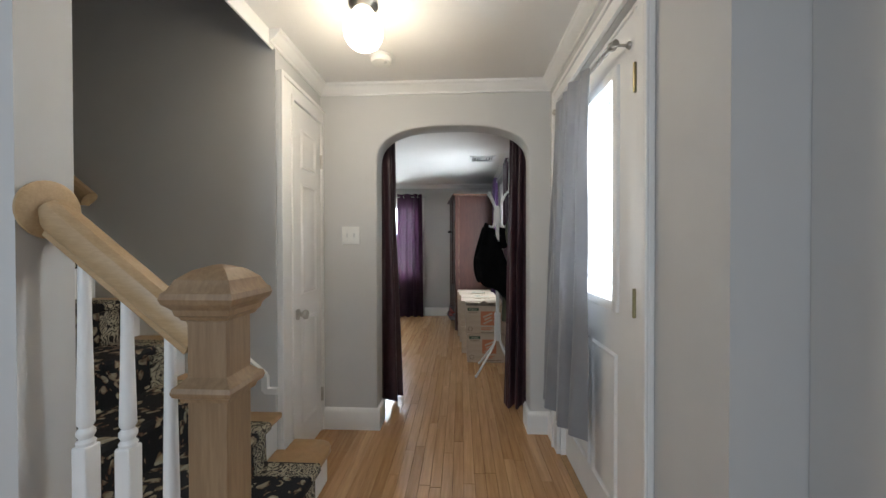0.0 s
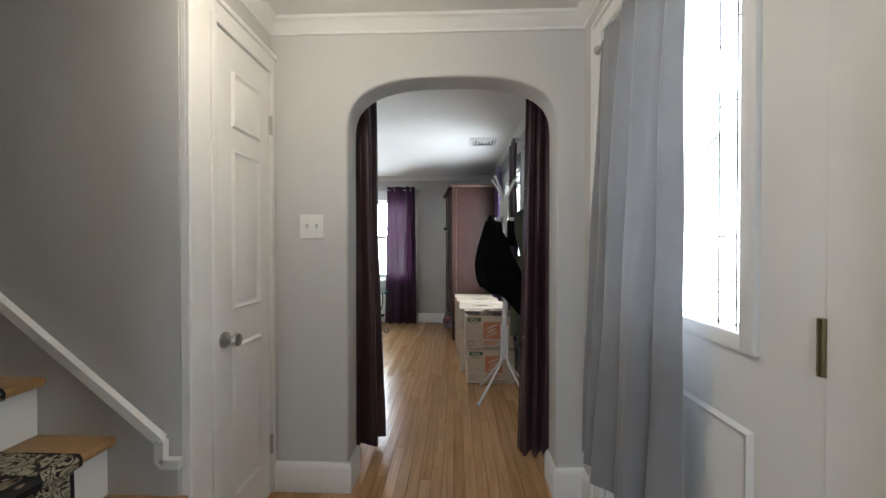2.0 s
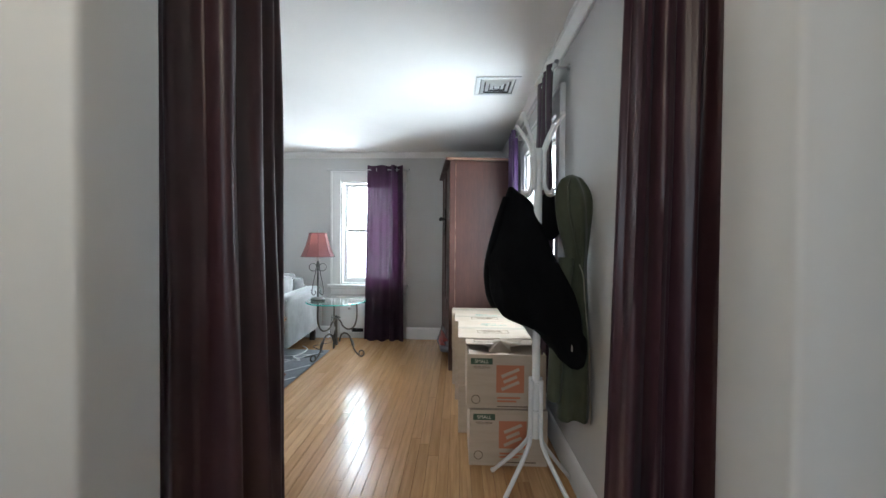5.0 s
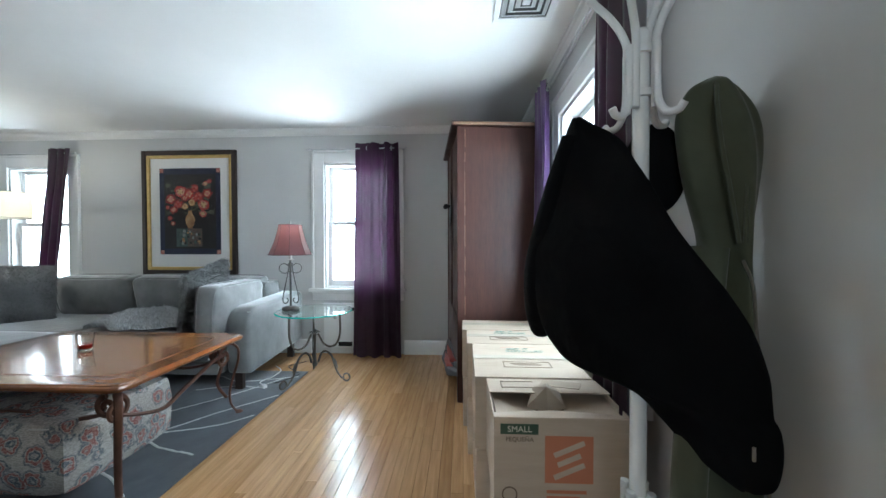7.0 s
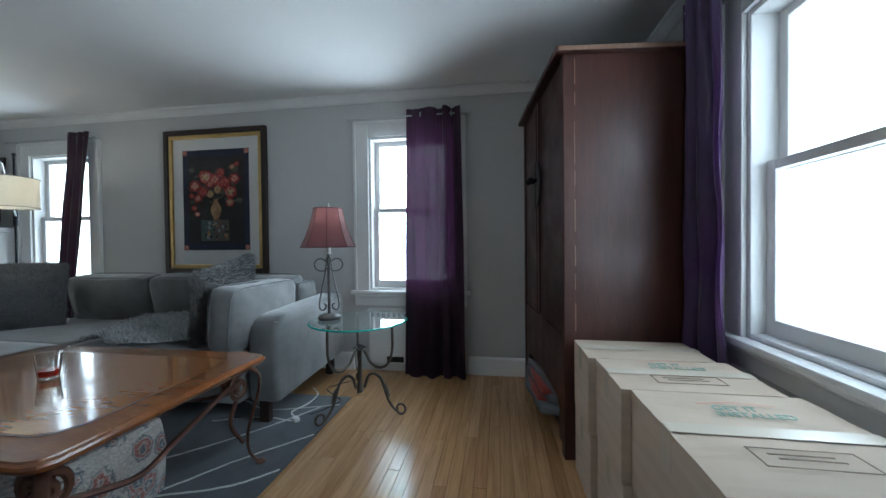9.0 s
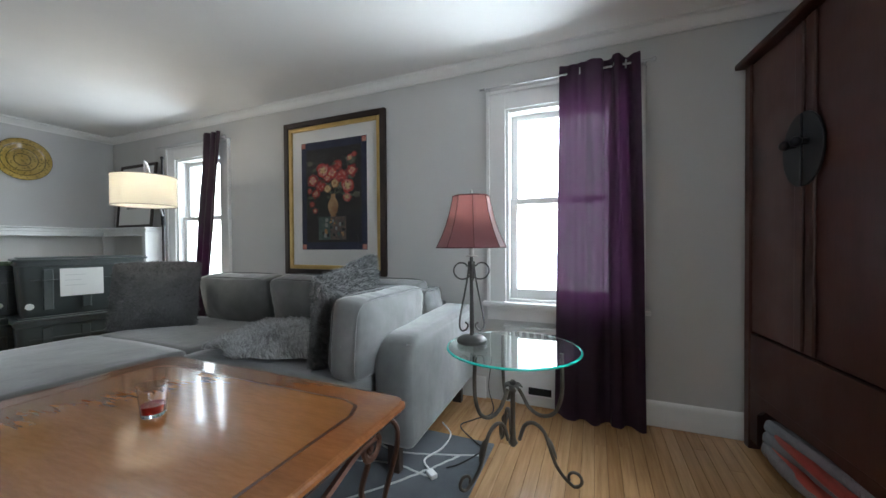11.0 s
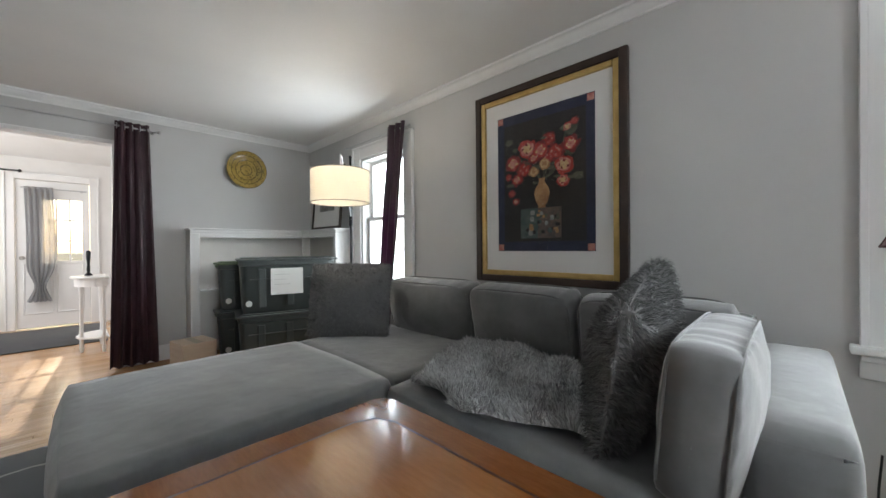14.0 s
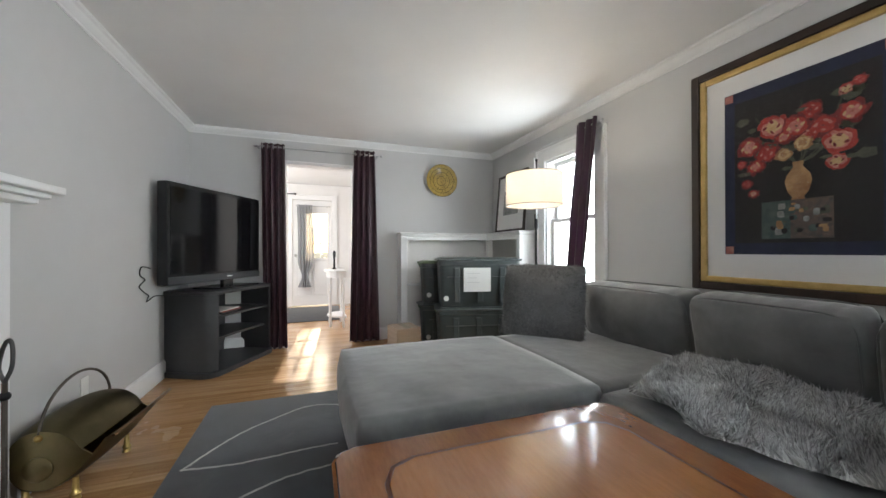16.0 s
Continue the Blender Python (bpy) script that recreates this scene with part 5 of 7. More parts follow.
    for sy in (-1, 1):
        pts = [(-0.55, sy * 0.34, Z - 0.15), (-0.3, sy * 0.335, Z - 0.20), (0, sy * 0.335, Z - 0.17), (0.3, sy * 0.335, Z - 0.20), (0.55, sy * 0.34, Z - 0.15)]
        part("front_stretcher", tube(spline(pts, 6), 0.014, 6, None, 0.7), bronze, t)


coffee_table()


def pouf():
    t = thing("pouf", -1.69, 4.22, 0.012, "square woven pouf with faded red and blue medallions", "pouf")
    bm = soft_box(0.62, 0.60, 0.325, 0.18, 12, 51, 0.008, 0.3)
    bmesh.ops.translate(bm, vec=(0, 0, 0.168), verts=bm.verts)
    part("cover", bm, pouf_weave, t)
    for z in (0.042, 0.302):
        ring = [(0.300 * math.copysign(abs(math.cos(a)) ** 0.28, math.cos(a)), 0.290 * math.copysign(abs(math.sin(a)) ** 0.28, math.sin(a)), z) for a in (math.tau * i / 48 for i in range(49))]
        part("piping", tube(ring, 0.006, 6), rug_line, t, "cream piped seam")


pouf()


def rug():
    t = thing("area_rug", -2.58, 4.36, 0.0, "slate grey wool rug with thin cream lines", "rug")
    x0, x1, y0, y1 = -1.59, 1.58, -1.13, 1.15
    bm = bmesh.new()
    box(bm, x0, x1, y0, y1, 0.001, 0.011, bevel=0.004)
    part("rug_body", bm, rug_wool, t)
    lines = [[(-0.83, -1.08), (-1.10, -0.90), (-1.27, -0.69), (-1.36, -0.54), (-1.33, -0.37), (-1.2, -0.25)], [(-0.83, -1.08), (-0.80, -0.84), (-0.82, -0.60), (-0.83, -0.38)], [(-0.45, -0.86), (-0.53, -0.78), (-0.61, -0.61), (-0.64, -0.41)],
             [(1.57, 0.35), (1.42, 0.22), (1.22, 0.14), (1.05, 0.10)], [(1.57, 0.66), (1.35, 0.42), (1.05, 0.10), (0.7, 0.35)], [(1.05, 0.10), (1.25, -0.02), (1.5, -0.08)], [(1.45, 0.98), (1.30, 0.75), (1.1, 0.5), (0.8, 0.2)], [(0.9, 1.0), (1.15, 0.9), (1.55, 1.02)],
             [(0.95, -0.2), (1.2, -0.26), (1.45, -0.42), (1.54, -0.6)], [(0.9, 0.72), (1.15, 0.8), (1.40, 0.78)]]
    for pts in lines:
        bm = tube([p + Vector((0.006 * noise.noise(p * 30), 0.006 * noise.noise(p * 31), 0)) for p in spline([(a, b, 0.0115) for a, b in pts], 12)], 0.007, 6, None, 0.35)
        part("cream_line", bm, rug_line, t)


rug()


def armoire():
    t = thing("armoire", 0.300, 4.985, 0, "tall dark red-brown wooden armoire with a round metal lock plate", "armoire", 6.0)
    D, L, H = 0.56, 1.03, 1.955
    part("side_panel", boxes((0.03, D, 0.0, 0.022, 0.06, H - 0.03), bevel=0.002), cherry, t, "plain reddish side panel", False)
    part("side_panel", boxes((0.03, D, L - 0.022, L, 0.06, H - 0.03), bevel=0.002), cherry, t, "", False)
    for y0, y1 in ((-0.006, 0.045), (L - 0.045, L + 0.004)):
        part("post", boxes((-0.004, 0.048, y0, y1, 0.001, H - 0.03), bevel=0.004), cherry, t, "", False)
    part("back_panel", boxes((D - 0.015, D, 0.022, L - 0.022, 0.06, H - 0.03)), cherry, t, "", False)
    part("bottom_panel", boxes((0.03, D - 0.02, 0.022, L - 0.022, 0.05, 0.07)), cherry_dark, t, "", False)
    part("cornice", boxes((-0.045, D + 0.01, -0.03, L + 0.02, H - 0.03, H), bevel=0.008), cherry_dark, t, "worn cornice edge", False)
    part("worn_edge", boxes((-0.03, D - 0.02, -0.0318, -0.0298, H - 0.026, H - 0.006), bevel=0.0008), worn_wood, t, "rubbed pale edge of the cornice", False)
    wear = random.Random(12)
    z = 0.62
    while z < H - 0.12:
        run = wear.uniform(0.05, 0.22)
        part("worn_edge", boxes((0.0475, 0.0475 + wear.uniform(0.002, 0.005), -0.0072, -0.0052, z, z + run)), worn_wood, t, "", False)
        z += run + wear.uniform(0.01, 0.09)
    for i, (y0, y1) in enumerate(((0.05, 0.577), (0.585, L - 0.05))):
        door = part("door", boxes((0.004, 0.026, y0, y1, 0.595, H - 0.035), bevel=0.004), cherry_dark, t, "", False)
        part("stile", boxes((-0.006, 0.006, *((y1 - 0.055, y1 - 0.004) if i == 0 else (y0 + 0.004, y0 + 0.055)), 0.60, H - 0.04), bevel=0.006), cherry_dark, door, "", False)
        pts = [((0.585 if i else 0.573) + (0.115 if i else -0.115) * math.sin(k * math.pi / 14), 1.405 + 0.145 * math.cos(k * math.pi / 14)) for k in range(15)]
        part("lock_plate", prism(pts, -0.014, -0.006, "x", 0.002), black_metal, door, "dark half-round metal lock plate", False)
        part("pull", merge(tube([(-0.014, 0.58 + (0.035 if i else -0.035), 1.43), (-0.045, 0.58 + (0.035 if i else -0.035), 1.43)], 0.012), ball(0.02, (-0.05, 0.58 + (0.035 if i else -0.035), 1.43))), black_metal, door)
    part("drawer_front", boxes((0.0, 0.026, 0.048, L - 0.048, 0.30, 0.585), bevel=0.004), cherry_dark, t, "", False)
    arch = [(0.048, 0.30), (0.048, 0.05)] + [(0.11, 0.05), (0.11, 0.20), (0.16, 0.245), (0.5, 0.262), (0.87, 0.245), (0.92, 0.20), (0.92, 0.05)] + [(L - 0.048, 0.05), (L - 0.048, 0.30)]
    bm = prism(arch, 0.002, 0.022, "x")
    part("lower_apron", bm, cherry_dark, t, "", False)


armoire()


def framed_picture():
    t = thing("framed_picture", -2.465, FAR, 0.80, "large framed flower still life with a gilt inner frame", "picture")
    W, H = 0.50, 1.268

    def rim(w0, w1, d0, d1, bevel=0.006):
        bm = bmesh.new()
        box(bm, -W + w0, -W + w1, -d1, -d0, w0, H - w0, bevel)
        box(bm, W - w1, W - w0, -d1, -d0, w0, H - w0, bevel)
        box(bm, -W + w1, W - w1, -d1, -d0, w0, w1, bevel)
        box(bm, -W + w1, W - w1, -d1, -d0, H - w1, H - w0, bevel)
        return bm

    part("outer_frame", rim(0.0, 0.045, 0.003, 0.040), frame_black, t, "dark carved wooden frame", False)
    part("gilt_frame", rim(0.044, 0.078, 0.003, 0.030), frame_gold, t, "brushed gold inner frame", False)
    part("mat_board", boxes((-W + 0.076, W - 0.076, -0.012, -0.004, 0.076, H - 0.076)), mat_board, t, "off-white mat", False)
    x0, x1, z0, z1 = -0.325, 0.325, 0.205, 1.09
    art = part("art_print", boxes((x0, x1, -0.0135, -0.0118, z0, z1)), art_ground, t, "dark print of red flowers in a vase", False)
    rnd = random.Random(9)
    for a, b, c, e in ((x0, x0 + 0.05, z0, z1), (x1 - 0.05, x1, z0, z1), (x0 + 0.05, x1 - 0.05, z1 - 0.06, z1), (x0 + 0.05, x1 - 0.05, z0, z0 + 0.06)):
        part("painted_border", boxes((a, b, -0.0141, -0.0134, c, e)), art_navy, art, "", False)

    def blob(x, z, r, mat, squash=1.0, k=9, lift=0.0):
        pts = []
        for i in range(k * 2):
            a = math.tau * i / (k * 2)
            q = r * (1 if i % 2 else 0.84) * rnd.uniform(0.9, 1.1)
            pts.append((x + q * math.cos(a), z + q * squash * math.sin(a)))
        part("paint_patch", prism(pts, -0.0150 - lift, -0.0134, "y"), mat, art, "", False)

    flowers = [(-0.205, 0.775, 0.062), (-0.125, 0.725, 0.056), (-0.10, 0.85, 0.066), (-0.01, 0.825, 0.066), (0.05, 0.885, 0.05), (0.09, 0.80, 0.06), (0.185, 0.83, 0.055), (0.145, 0.715, 0.062), (0.135, 0.625, 0.042), (-0.175, 0.665, 0.044), (-0.24, 0.69, 0.026), (-0.215, 0.58, 0.028), (-0.185, 0.525, 0.026), (0.165, 0.93, 0.032), (0.21, 0.955, 0.026), (-0.055, 0.785, 0.04), (0.04, 0.77, 0.045)]
    for i in range(26):
        blob(rnd.uniform(-0.24, 0.23), rnd.uniform(0.60, 0.93), rnd.uniform(0.02, 0.04), art_green, rnd.uniform(0.3, 0.8), 5, 0.0)
    for i in range(14):
        x, z = rnd.uniform(-0.2, 0.2), rnd.uniform(0.72, 0.96)
        part("painted_stem", tube(spline([(0.0, -0.0136, 0.64), (x * 0.4 + 0.02, -0.0136, 0.70), (x, -0.0136, z)], 5), 0.0022, 4, None, 0.3, (0, 1, 0)), art_green, art)

    def bloom(x, z, r, tones, lift):
        """A flower of brushed petals in rings, lighter ones over darker."""
        for ring, (mat, count, reach, size) in enumerate(((tones[0], 9, 0.62, 0.44), (tones[1], 7, 0.42, 0.40), (tones[2], 5, 0.26, 0.30), (tones[3], 4, 0.42, 0.15))):
            bm = bmesh.new()
            for q in range(count):
                a = math.tau * (q + rnd.uniform(-0.3, 0.3)) / count + ring
                px, pz = x + r * reach * math.cos(a) * rnd.uniform(0.8, 1.15), z + r * reach * math.sin(a) * rnd.uniform(0.7, 1.0)
                la, wa, turn = r * size * rnd.uniform(0.8, 1.2), r * size * rnd.uniform(0.45, 0.75), a + rnd.uniform(0.6, 1.8)
                pts = []
                for k in range(10):
                    b = math.tau * k / 10
                    u, v = la * math.cos(b) * (1 + 0.15 * rnd.uniform(-1, 1)), wa * math.sin(b) * (1 + 0.15 * rnd.uniform(-1, 1))
                    pts.append((px + u * math.cos(turn) - v * math.sin(turn), pz + u * math.sin(turn) + v * math.cos(turn)))
                merge(bm, prism(pts, -0.0144 - lift - 0.0004 * ring - 0.00004 * q, -0.0134, "y"))
            part("painted_petals", bm, mat, art, "", False)

    for i, (x, z, r) in enumerate(flowers):
        tones = (art_red, art_pink, art_cream, art_deep) if i in (2, 7, 8, 13) else (art_deep, art_red, art_red, art_pink) if i % 3 else (art_deep, art_red, art_pink, art_cream)
        bloom(x, z, r * 1.08, tones, 0.0002 * (i % 4))
    for x, z, r in ((0.02, 0.74, 0.042), (-0.055, 0.70, 0.036)):
        bloom(x, z, r, (art_vase, art_cream, art_vase, art_cream), 0.0011)
    vase = [(-0.022, 0.655), (0.022, 0.655), (0.018, 0.63), (0.045, 0.59), (0.052, 0.56), (0.04, 0.51), (0.022, 0.485), (0.026, 0.472), (-0.026, 0.472), (-0.022, 0.485), (-0.04, 0.51), (-0.052, 0.56), (-0.045, 0.59), (-0.018, 0.63)]
    part("painted_vase", prism(vase, -0.0162, -0.0134, "y"), art_vase, art, "", False)
    part("painted_box", boxes((-0.15, -0.03, -0.0144, -0.0134, 0.285, 0.472)), art_teal, art, "", False)
    part("painted_box", boxes((-0.03, 0.125, -0.0144, -0.0134, 0.285, 0.472)), art_box, art, "", False)
    for i in range(36):
        blob(rnd.uniform(-0.13, 0.105), rnd.uniform(0.305, 0.455), rnd.uniform(0.010, 0.022), (art_green, art_teal, art_grey, art_ground, art_vase)[i % 5], rnd.uniform(0.4, 1.4), 4, 0.0002 * (1 + i % 5))
    for sx in (-0.302, 0.302):
        for sz in (0.228, 1.066):
            part("corner_square", boxes((sx - 0.02, sx + 0.02, -0.0146, -0.0134, sz - 0.02, sz + 0.02)), art_pink, art, "", False)
    pane = part("glass", boxes((-W + 0.077, W - 0.077, -0.021, -0.0185, 0.077, H - 0.077)), picture_glass, t, "", False)
    pane.visible_shadow = False


framed_picture()


# ---- cardboard boxes, coat rack ----
def moving_box(x0, x1, y0, y1, z0, h, label, opened=False, front=False, top_print=0):
    t = thing("cardboard_box", (x0 + x1) / 2, (y0 + y1) / 2, z0, label, "box", random.uniform(-0.8, 0.8), "moving boxes by the window")
    w, d = (x1 - x0) / 2, (y1 - y0) / 2
    th = 0.004
    if opened:
        for p, q, r, s, e in ((-w, w, -d, -d + th, h), (-w, w, d - th, d, h), (-w, -w + th, -d + th, d - th, h), (w - th, w, -d + th, d - th, h), (-w + th, w - th, -d + th, d - th, 0.006)):
            part("wall_panel" if e == h else "bottom_panel", boxes((p, q, r, s, 0.001, e), bevel=0.0012), cardboard, t, "", False)
    else:
        part("carton", boxes((-w, w, -d, d, 0.001, h), bevel=0.003), cardboard, t, "", False)

    def flap(y_hinge, reach, lift, bent=0.0):
        bm = bmesh.new()
        n = 8
        rows = []
        for j in range(n + 1):
            s = j / n
            rows.append([bm.verts.new((x, y_hinge + reach * s, h + lift * s + bent * s * s * (0.4 + 0.6 * abs(x) / w) + 0.003 * noise.noise(Vector((x * 9, s * 3, y_hinge))))) for x in (-w, -w / 2, 0, w / 2, w)])
        for a, b in zip(rows, rows[1:]):
            for i in range(4):
                bm.faces.new((a[i], a[i + 1], b[i + 1], b[i]))
        bmesh.ops.recalc_face_normals(bm, faces=bm.faces)
        bmesh.ops.solidify(bm, geom=list(bm.faces), thickness=0.004)
        return bm

    if opened:
        part("flap", flap(d, -d * 0.96, 0.010), cardboard, t, "", False)
        part("flap", flap(-d, d * 0.70, -0.018, -0.020), cardboard, t, "bent flap sagging into the box", False)
        for side in (-1, 1):
            part("inner_flap", merge(bmesh.new(), boxes((-0.075, 0.075, -d + 0.012, d - 0.012, -0.0015, 0.0015)), pose(side * (w - 0.085), 0, h - 0.032, 0, side * -14)), cardboard, t, "", False)
        bm = bmesh.new()
        pts = [(-0.085, -0.035, h - 0.022), (-0.05, 0.045, h + 0.014), (0.0, 0.060, h + 0.024), (0.035, 0.01, h + 0.012), (0.045, -0.045, h - 0.020), (-0.02, -0.060, h - 0.030)]
        vs = [bm.verts.new(p) for p in pts]
        mid = bm.verts.new((-0.012, 0.0, h + 0.034))
        for k in range(6):
            bm.faces.new((vs[k], vs[(k + 1) % 6], mid))
        bmesh.ops.solidify(bm, geom=list(bm.faces), thickness=0.003)
        part("torn_piece", bm, cardboard, t, "torn curled cardboard", False)
        part("torn_strip", merge(bmesh.new(), boxes((-0.05, 0.09, -0.022, 0.022, -0.001, 0.001)), pose(0.03, 0.055, h + 0.022, 8, -6, -28)), cardboard, t, "", False)
        part("printed_bar", boxes((-0.16, -0.04, 0.045, 0.048, h + 0.0105, h + 0.0125), (-0.16, -0.04, 0.105, 0.108, h + 0.0085, h + 0.0105), (-0.16, -0.157, 0.045, 0.108, h + 0.0095, h + 0.012)), ink_brown, t, "faded printed table", False)
    else:
        part("flap", flap(d, -d * 0.995, 0.003), cardboard, t, "", False)
        part("flap", flap(-d, d * 0.995, 0.003), cardboard, t, "", False)
        part("tape_strip", boxes((-w - 0.0008, w + 0.0008, -0.024, 0.024, h + 0.0062, h + 0.0068)), tape, t, "glossy packing tape", False)
        part("tape_end", boxes((-w - 0.0016, -w - 0.0006, -0.024, 0.024, h - 0.09, h + 0.005)), tape, t, "", False)
    if front:
        f = -d - 0.0005
        part("label_block", boxes((-w + 0.020, -w + 0.135, f - 0.0008, f + 0.0002, h - 0.052, h - 0.020)), ink_green, t, "dark green printed block", False)
        words("SMALL", 0.026, cream_tag, t, pose(-w + 0.078, f - 0.0012, h - 0.0365, 90))
        words("PEQUEÑA", 0.019, ink_brown, t, pose(-w + 0.078, f - 0.0006, h - 0.068, 90))
        part("printed_square", boxes((-w + 0.155, -w + 0.30, f - 0.0007, f + 0.0002, h - 0.20, h - 0.055)), ink_orange, t, "faded orange printed square", False)
        for i, ln in enumerate((0.10, 0.075, 0.10)):
            m = pose(-w + 0.228, f - 0.0010, h - 0.095 - 0.034 * i, 90, 0, 0) @ pose(0, 0, 0, 0, 0, 24)
            part("printed_bar", merge(bmesh.new(), boxes((-ln / 2, ln / 2, -0.008, 0.008, -0.0003, 0.0003)), m), cardboard, t, "", False)
        for i in range(2):
            part("printed_bar", boxes((-w + 0.16, -w + 0.28 - 0.02 * i, f - 0.0006, f + 0.0002, h - 0.232 - 0.018 * i, h - 0.222 - 0.018 * i)), ink_orange, t, "", False)
        part("printed_bar", boxes((-w + 0.16, w - 0.06, f - 0.0006, f + 0.0002, h - 0.276, h - 0.270)), ink_brown, t, "", False)
        part("printed_badge", merge(bmesh.new(), lathe([(0.020, 0), (0.024, 0), (0.024, 0.0008), (0.020, 0.0008), (0.020, 0)], 20, closed=False), pose(-w + 0.048, f, h - 0.238, 90)), ink_brown, t, "", False)
    if top_print:
        zt = h + 0.0078
        words("GET IT", 0.036, ink_teal, t, pose(-0.01, d * 0.45 + 0.014, zt))
        words("INSTALLED", 0.036, ink_teal, t, pose(0.02, d * 0.45 - 0.022, zt))
        part("printed_roof", tube([(-0.09, d * 0.45 + 0.035, zt), (0.0, d * 0.45 + 0.055, zt), (0.10, d * 0.45 + 0.040, zt)], 0.003, 4, None, 0.2), ink_red, t, "", False)
        bm = bmesh.new()
        y = -d * 0.45
        for a, b, c, e in ((-0.10, 0.10, y - 0.035, y - 0.032), (-0.10, 0.10, y + 0.032, y + 0.035), (-0.10, -0.097, y - 0.035, y + 0.035), (0.097, 0.10, y - 0.035, y + 0.035), (-0.06, 0.06, y - 0.006, y - 0.002), (-0.07, 0.05, y + 0.010, y + 0.014)):
            box(bm, a, b, c, e, zt - 0.0008, zt + 0.0004)
        part("printed_table", bm, ink_brown, t, "", False)


BX = "brown cardboard moving box, taped shut, under the window"
moving_box(0.440, 0.850, 3.58, 3.89, 0.0, 0.295, "brown cardboard box under another box", front=True)
moving_box(0.425, 0.840, 3.585, 3.895, 0.302, 0.285, "opened brown cardboard box with torn flaps and orange print", True, True)
for y0, y1, x, p in ((3.90, 4.365, 0.385, 1), (4.37, 4.66, 0.36, 1), (4.665, 4.93, 0.335, 0)):
    moving_box(x, x + 0.45, y0, y1, 0.0, 0.295, "brown cardboard moving box under another box")
    moving_box(x - 0.004, x + 0.446, y0, y1, 0.302, 0.290, BX, top_print=p)


def coat_rack():
    t = thing("coat_rack", 0.728, 3.315, 0, "white metal coat rack with splayed legs and curled hooks", "coat rack")
    part("pole", merge(tube([(0, 0, 0.30), (0, 0, 1.585)], 0.0175, 16), lathe([(0.0175, 1.584), (0.012, 1.594), (0, 1.597)], 16)), white_metal, t)
    for k in range(4):
        a = math.radians(38 + 90 * k)
        c, s = math.cos(a), math.sin(a)
        leg = spline([(c * r, s * r, z) for r, z in ((0.030, 0.565), (0.030, 0.42), (0.033, 0.315), (0.060, 0.25), (0.17, 0.12), (0.272, 0.008))], 5)
        part("leg", tube(leg, 0.0095, 10), white_metal, t)
        part("leg_cap", ball(0.0115, (c * 0.272, s * 0.272, 0.0125), u=12, v=8), white_metal, t)
        b = a + math.radians(7)
        c, s = math.cos(b), math.sin(b)
        hook = spline([(c * r, s * r, z) for r, z in ((0.030, 1.415), (0.030, 1.53), (0.034, 1.58), (0.066, 1.645), (0.118, 1.715))], 5)
        part("upper_hook", tube(hook, 0.0088, 10), white_metal, t)
        part("hook_tip", ball(0.0112, hook[-1], u=12, v=8), white_metal, t)
        d = a + math.radians(-8)
        low = spline([(math.cos(d) * r, math.sin(d) * r, z) for r, z in ((0.037, 1.55), (0.037, 1.47), (0.041, 1.425), (0.058, 1.396), (0.082, 1.392), (0.094, 1.405))], 5)
        part("lower_hook", tube(low, 0.0082, 10), white_metal, t)
    for z in (0.42, 0.545, 1.45, 1.545):
        part("collar", merge(bmesh.new(), lathe([(0.0, -0.008), (0.025, -0.008), (0.027, 0), (0.025, 0.008), (0, 0.008)], 16), Matrix.Translation((0, 0, z))), white_metal, t)


coat_rack()


def garment(name, label, category, sections, material, x, y, seed, folds=5, depth=0.012, steps=56):
    """A coat that hangs from a hook: loops of cloth down its length. sections: z, centre x, centre y, half width, half depth, slant."""
    t = thing(name, x, y, sections[0][0], label, category)
    z0 = sections[0][0]
    bm = bmesh.new()
    cols = [spline([(s[0], s[k], 0) for s in sections], 8) for k in (1, 2, 3, 4, 5)]
    rings = []
    for j in range(len(cols[0])):
        z, cx, cy, hw, hd, slant = cols[0][j].x, *(max(c[j].y, 0.004) if k in (2, 3) else c[j].y for k, c in enumerate(cols))
        ring = []
        for i in range(steps):
            a = math.tau * i / steps
            f = 1 + 0.05 * math.sin(folds * a + 6.6 * z + seed) + 0.03 * math.sin((folds + 4) * a - 5 * z)
            px, py = hw * math.cos(a), hd * math.sin(a) * f * (1 + 0.35 * math.sin(8 * px_phase(a, z, seed)))
            crease = 0.35 * depth * abs(noise.noise(Vector((px * 7 + 2.2 * z, seed, z * 4)))) * 3
            w = depth * noise.noise(Vector((px * 9 + seed, py * 9, z * 6)))
            ring.append(bm.verts.new((cx + px + 0.6 * w, cy + py + slant * px + w + crease, z - z0 + 0.4 * w)))
        rings.append(ring)
    for a, b in zip(rings, rings[1:]):
        for i in range(steps):
            bm.faces.new((a[i], a[(i + 1) % steps], b[(i + 1) % steps], b[i]))
    bm.faces.new(rings[0])
    bm.faces.new(rings[-1])
    return t, part("body", bm, material, t, "", True, 80)


def px_phase(a, z, seed):
    """Where a fold runs round a garment: it drifts sideways down the cloth."""
    return 0.5 * math.cos(a) + 0.35 * z + 0.1 * seed


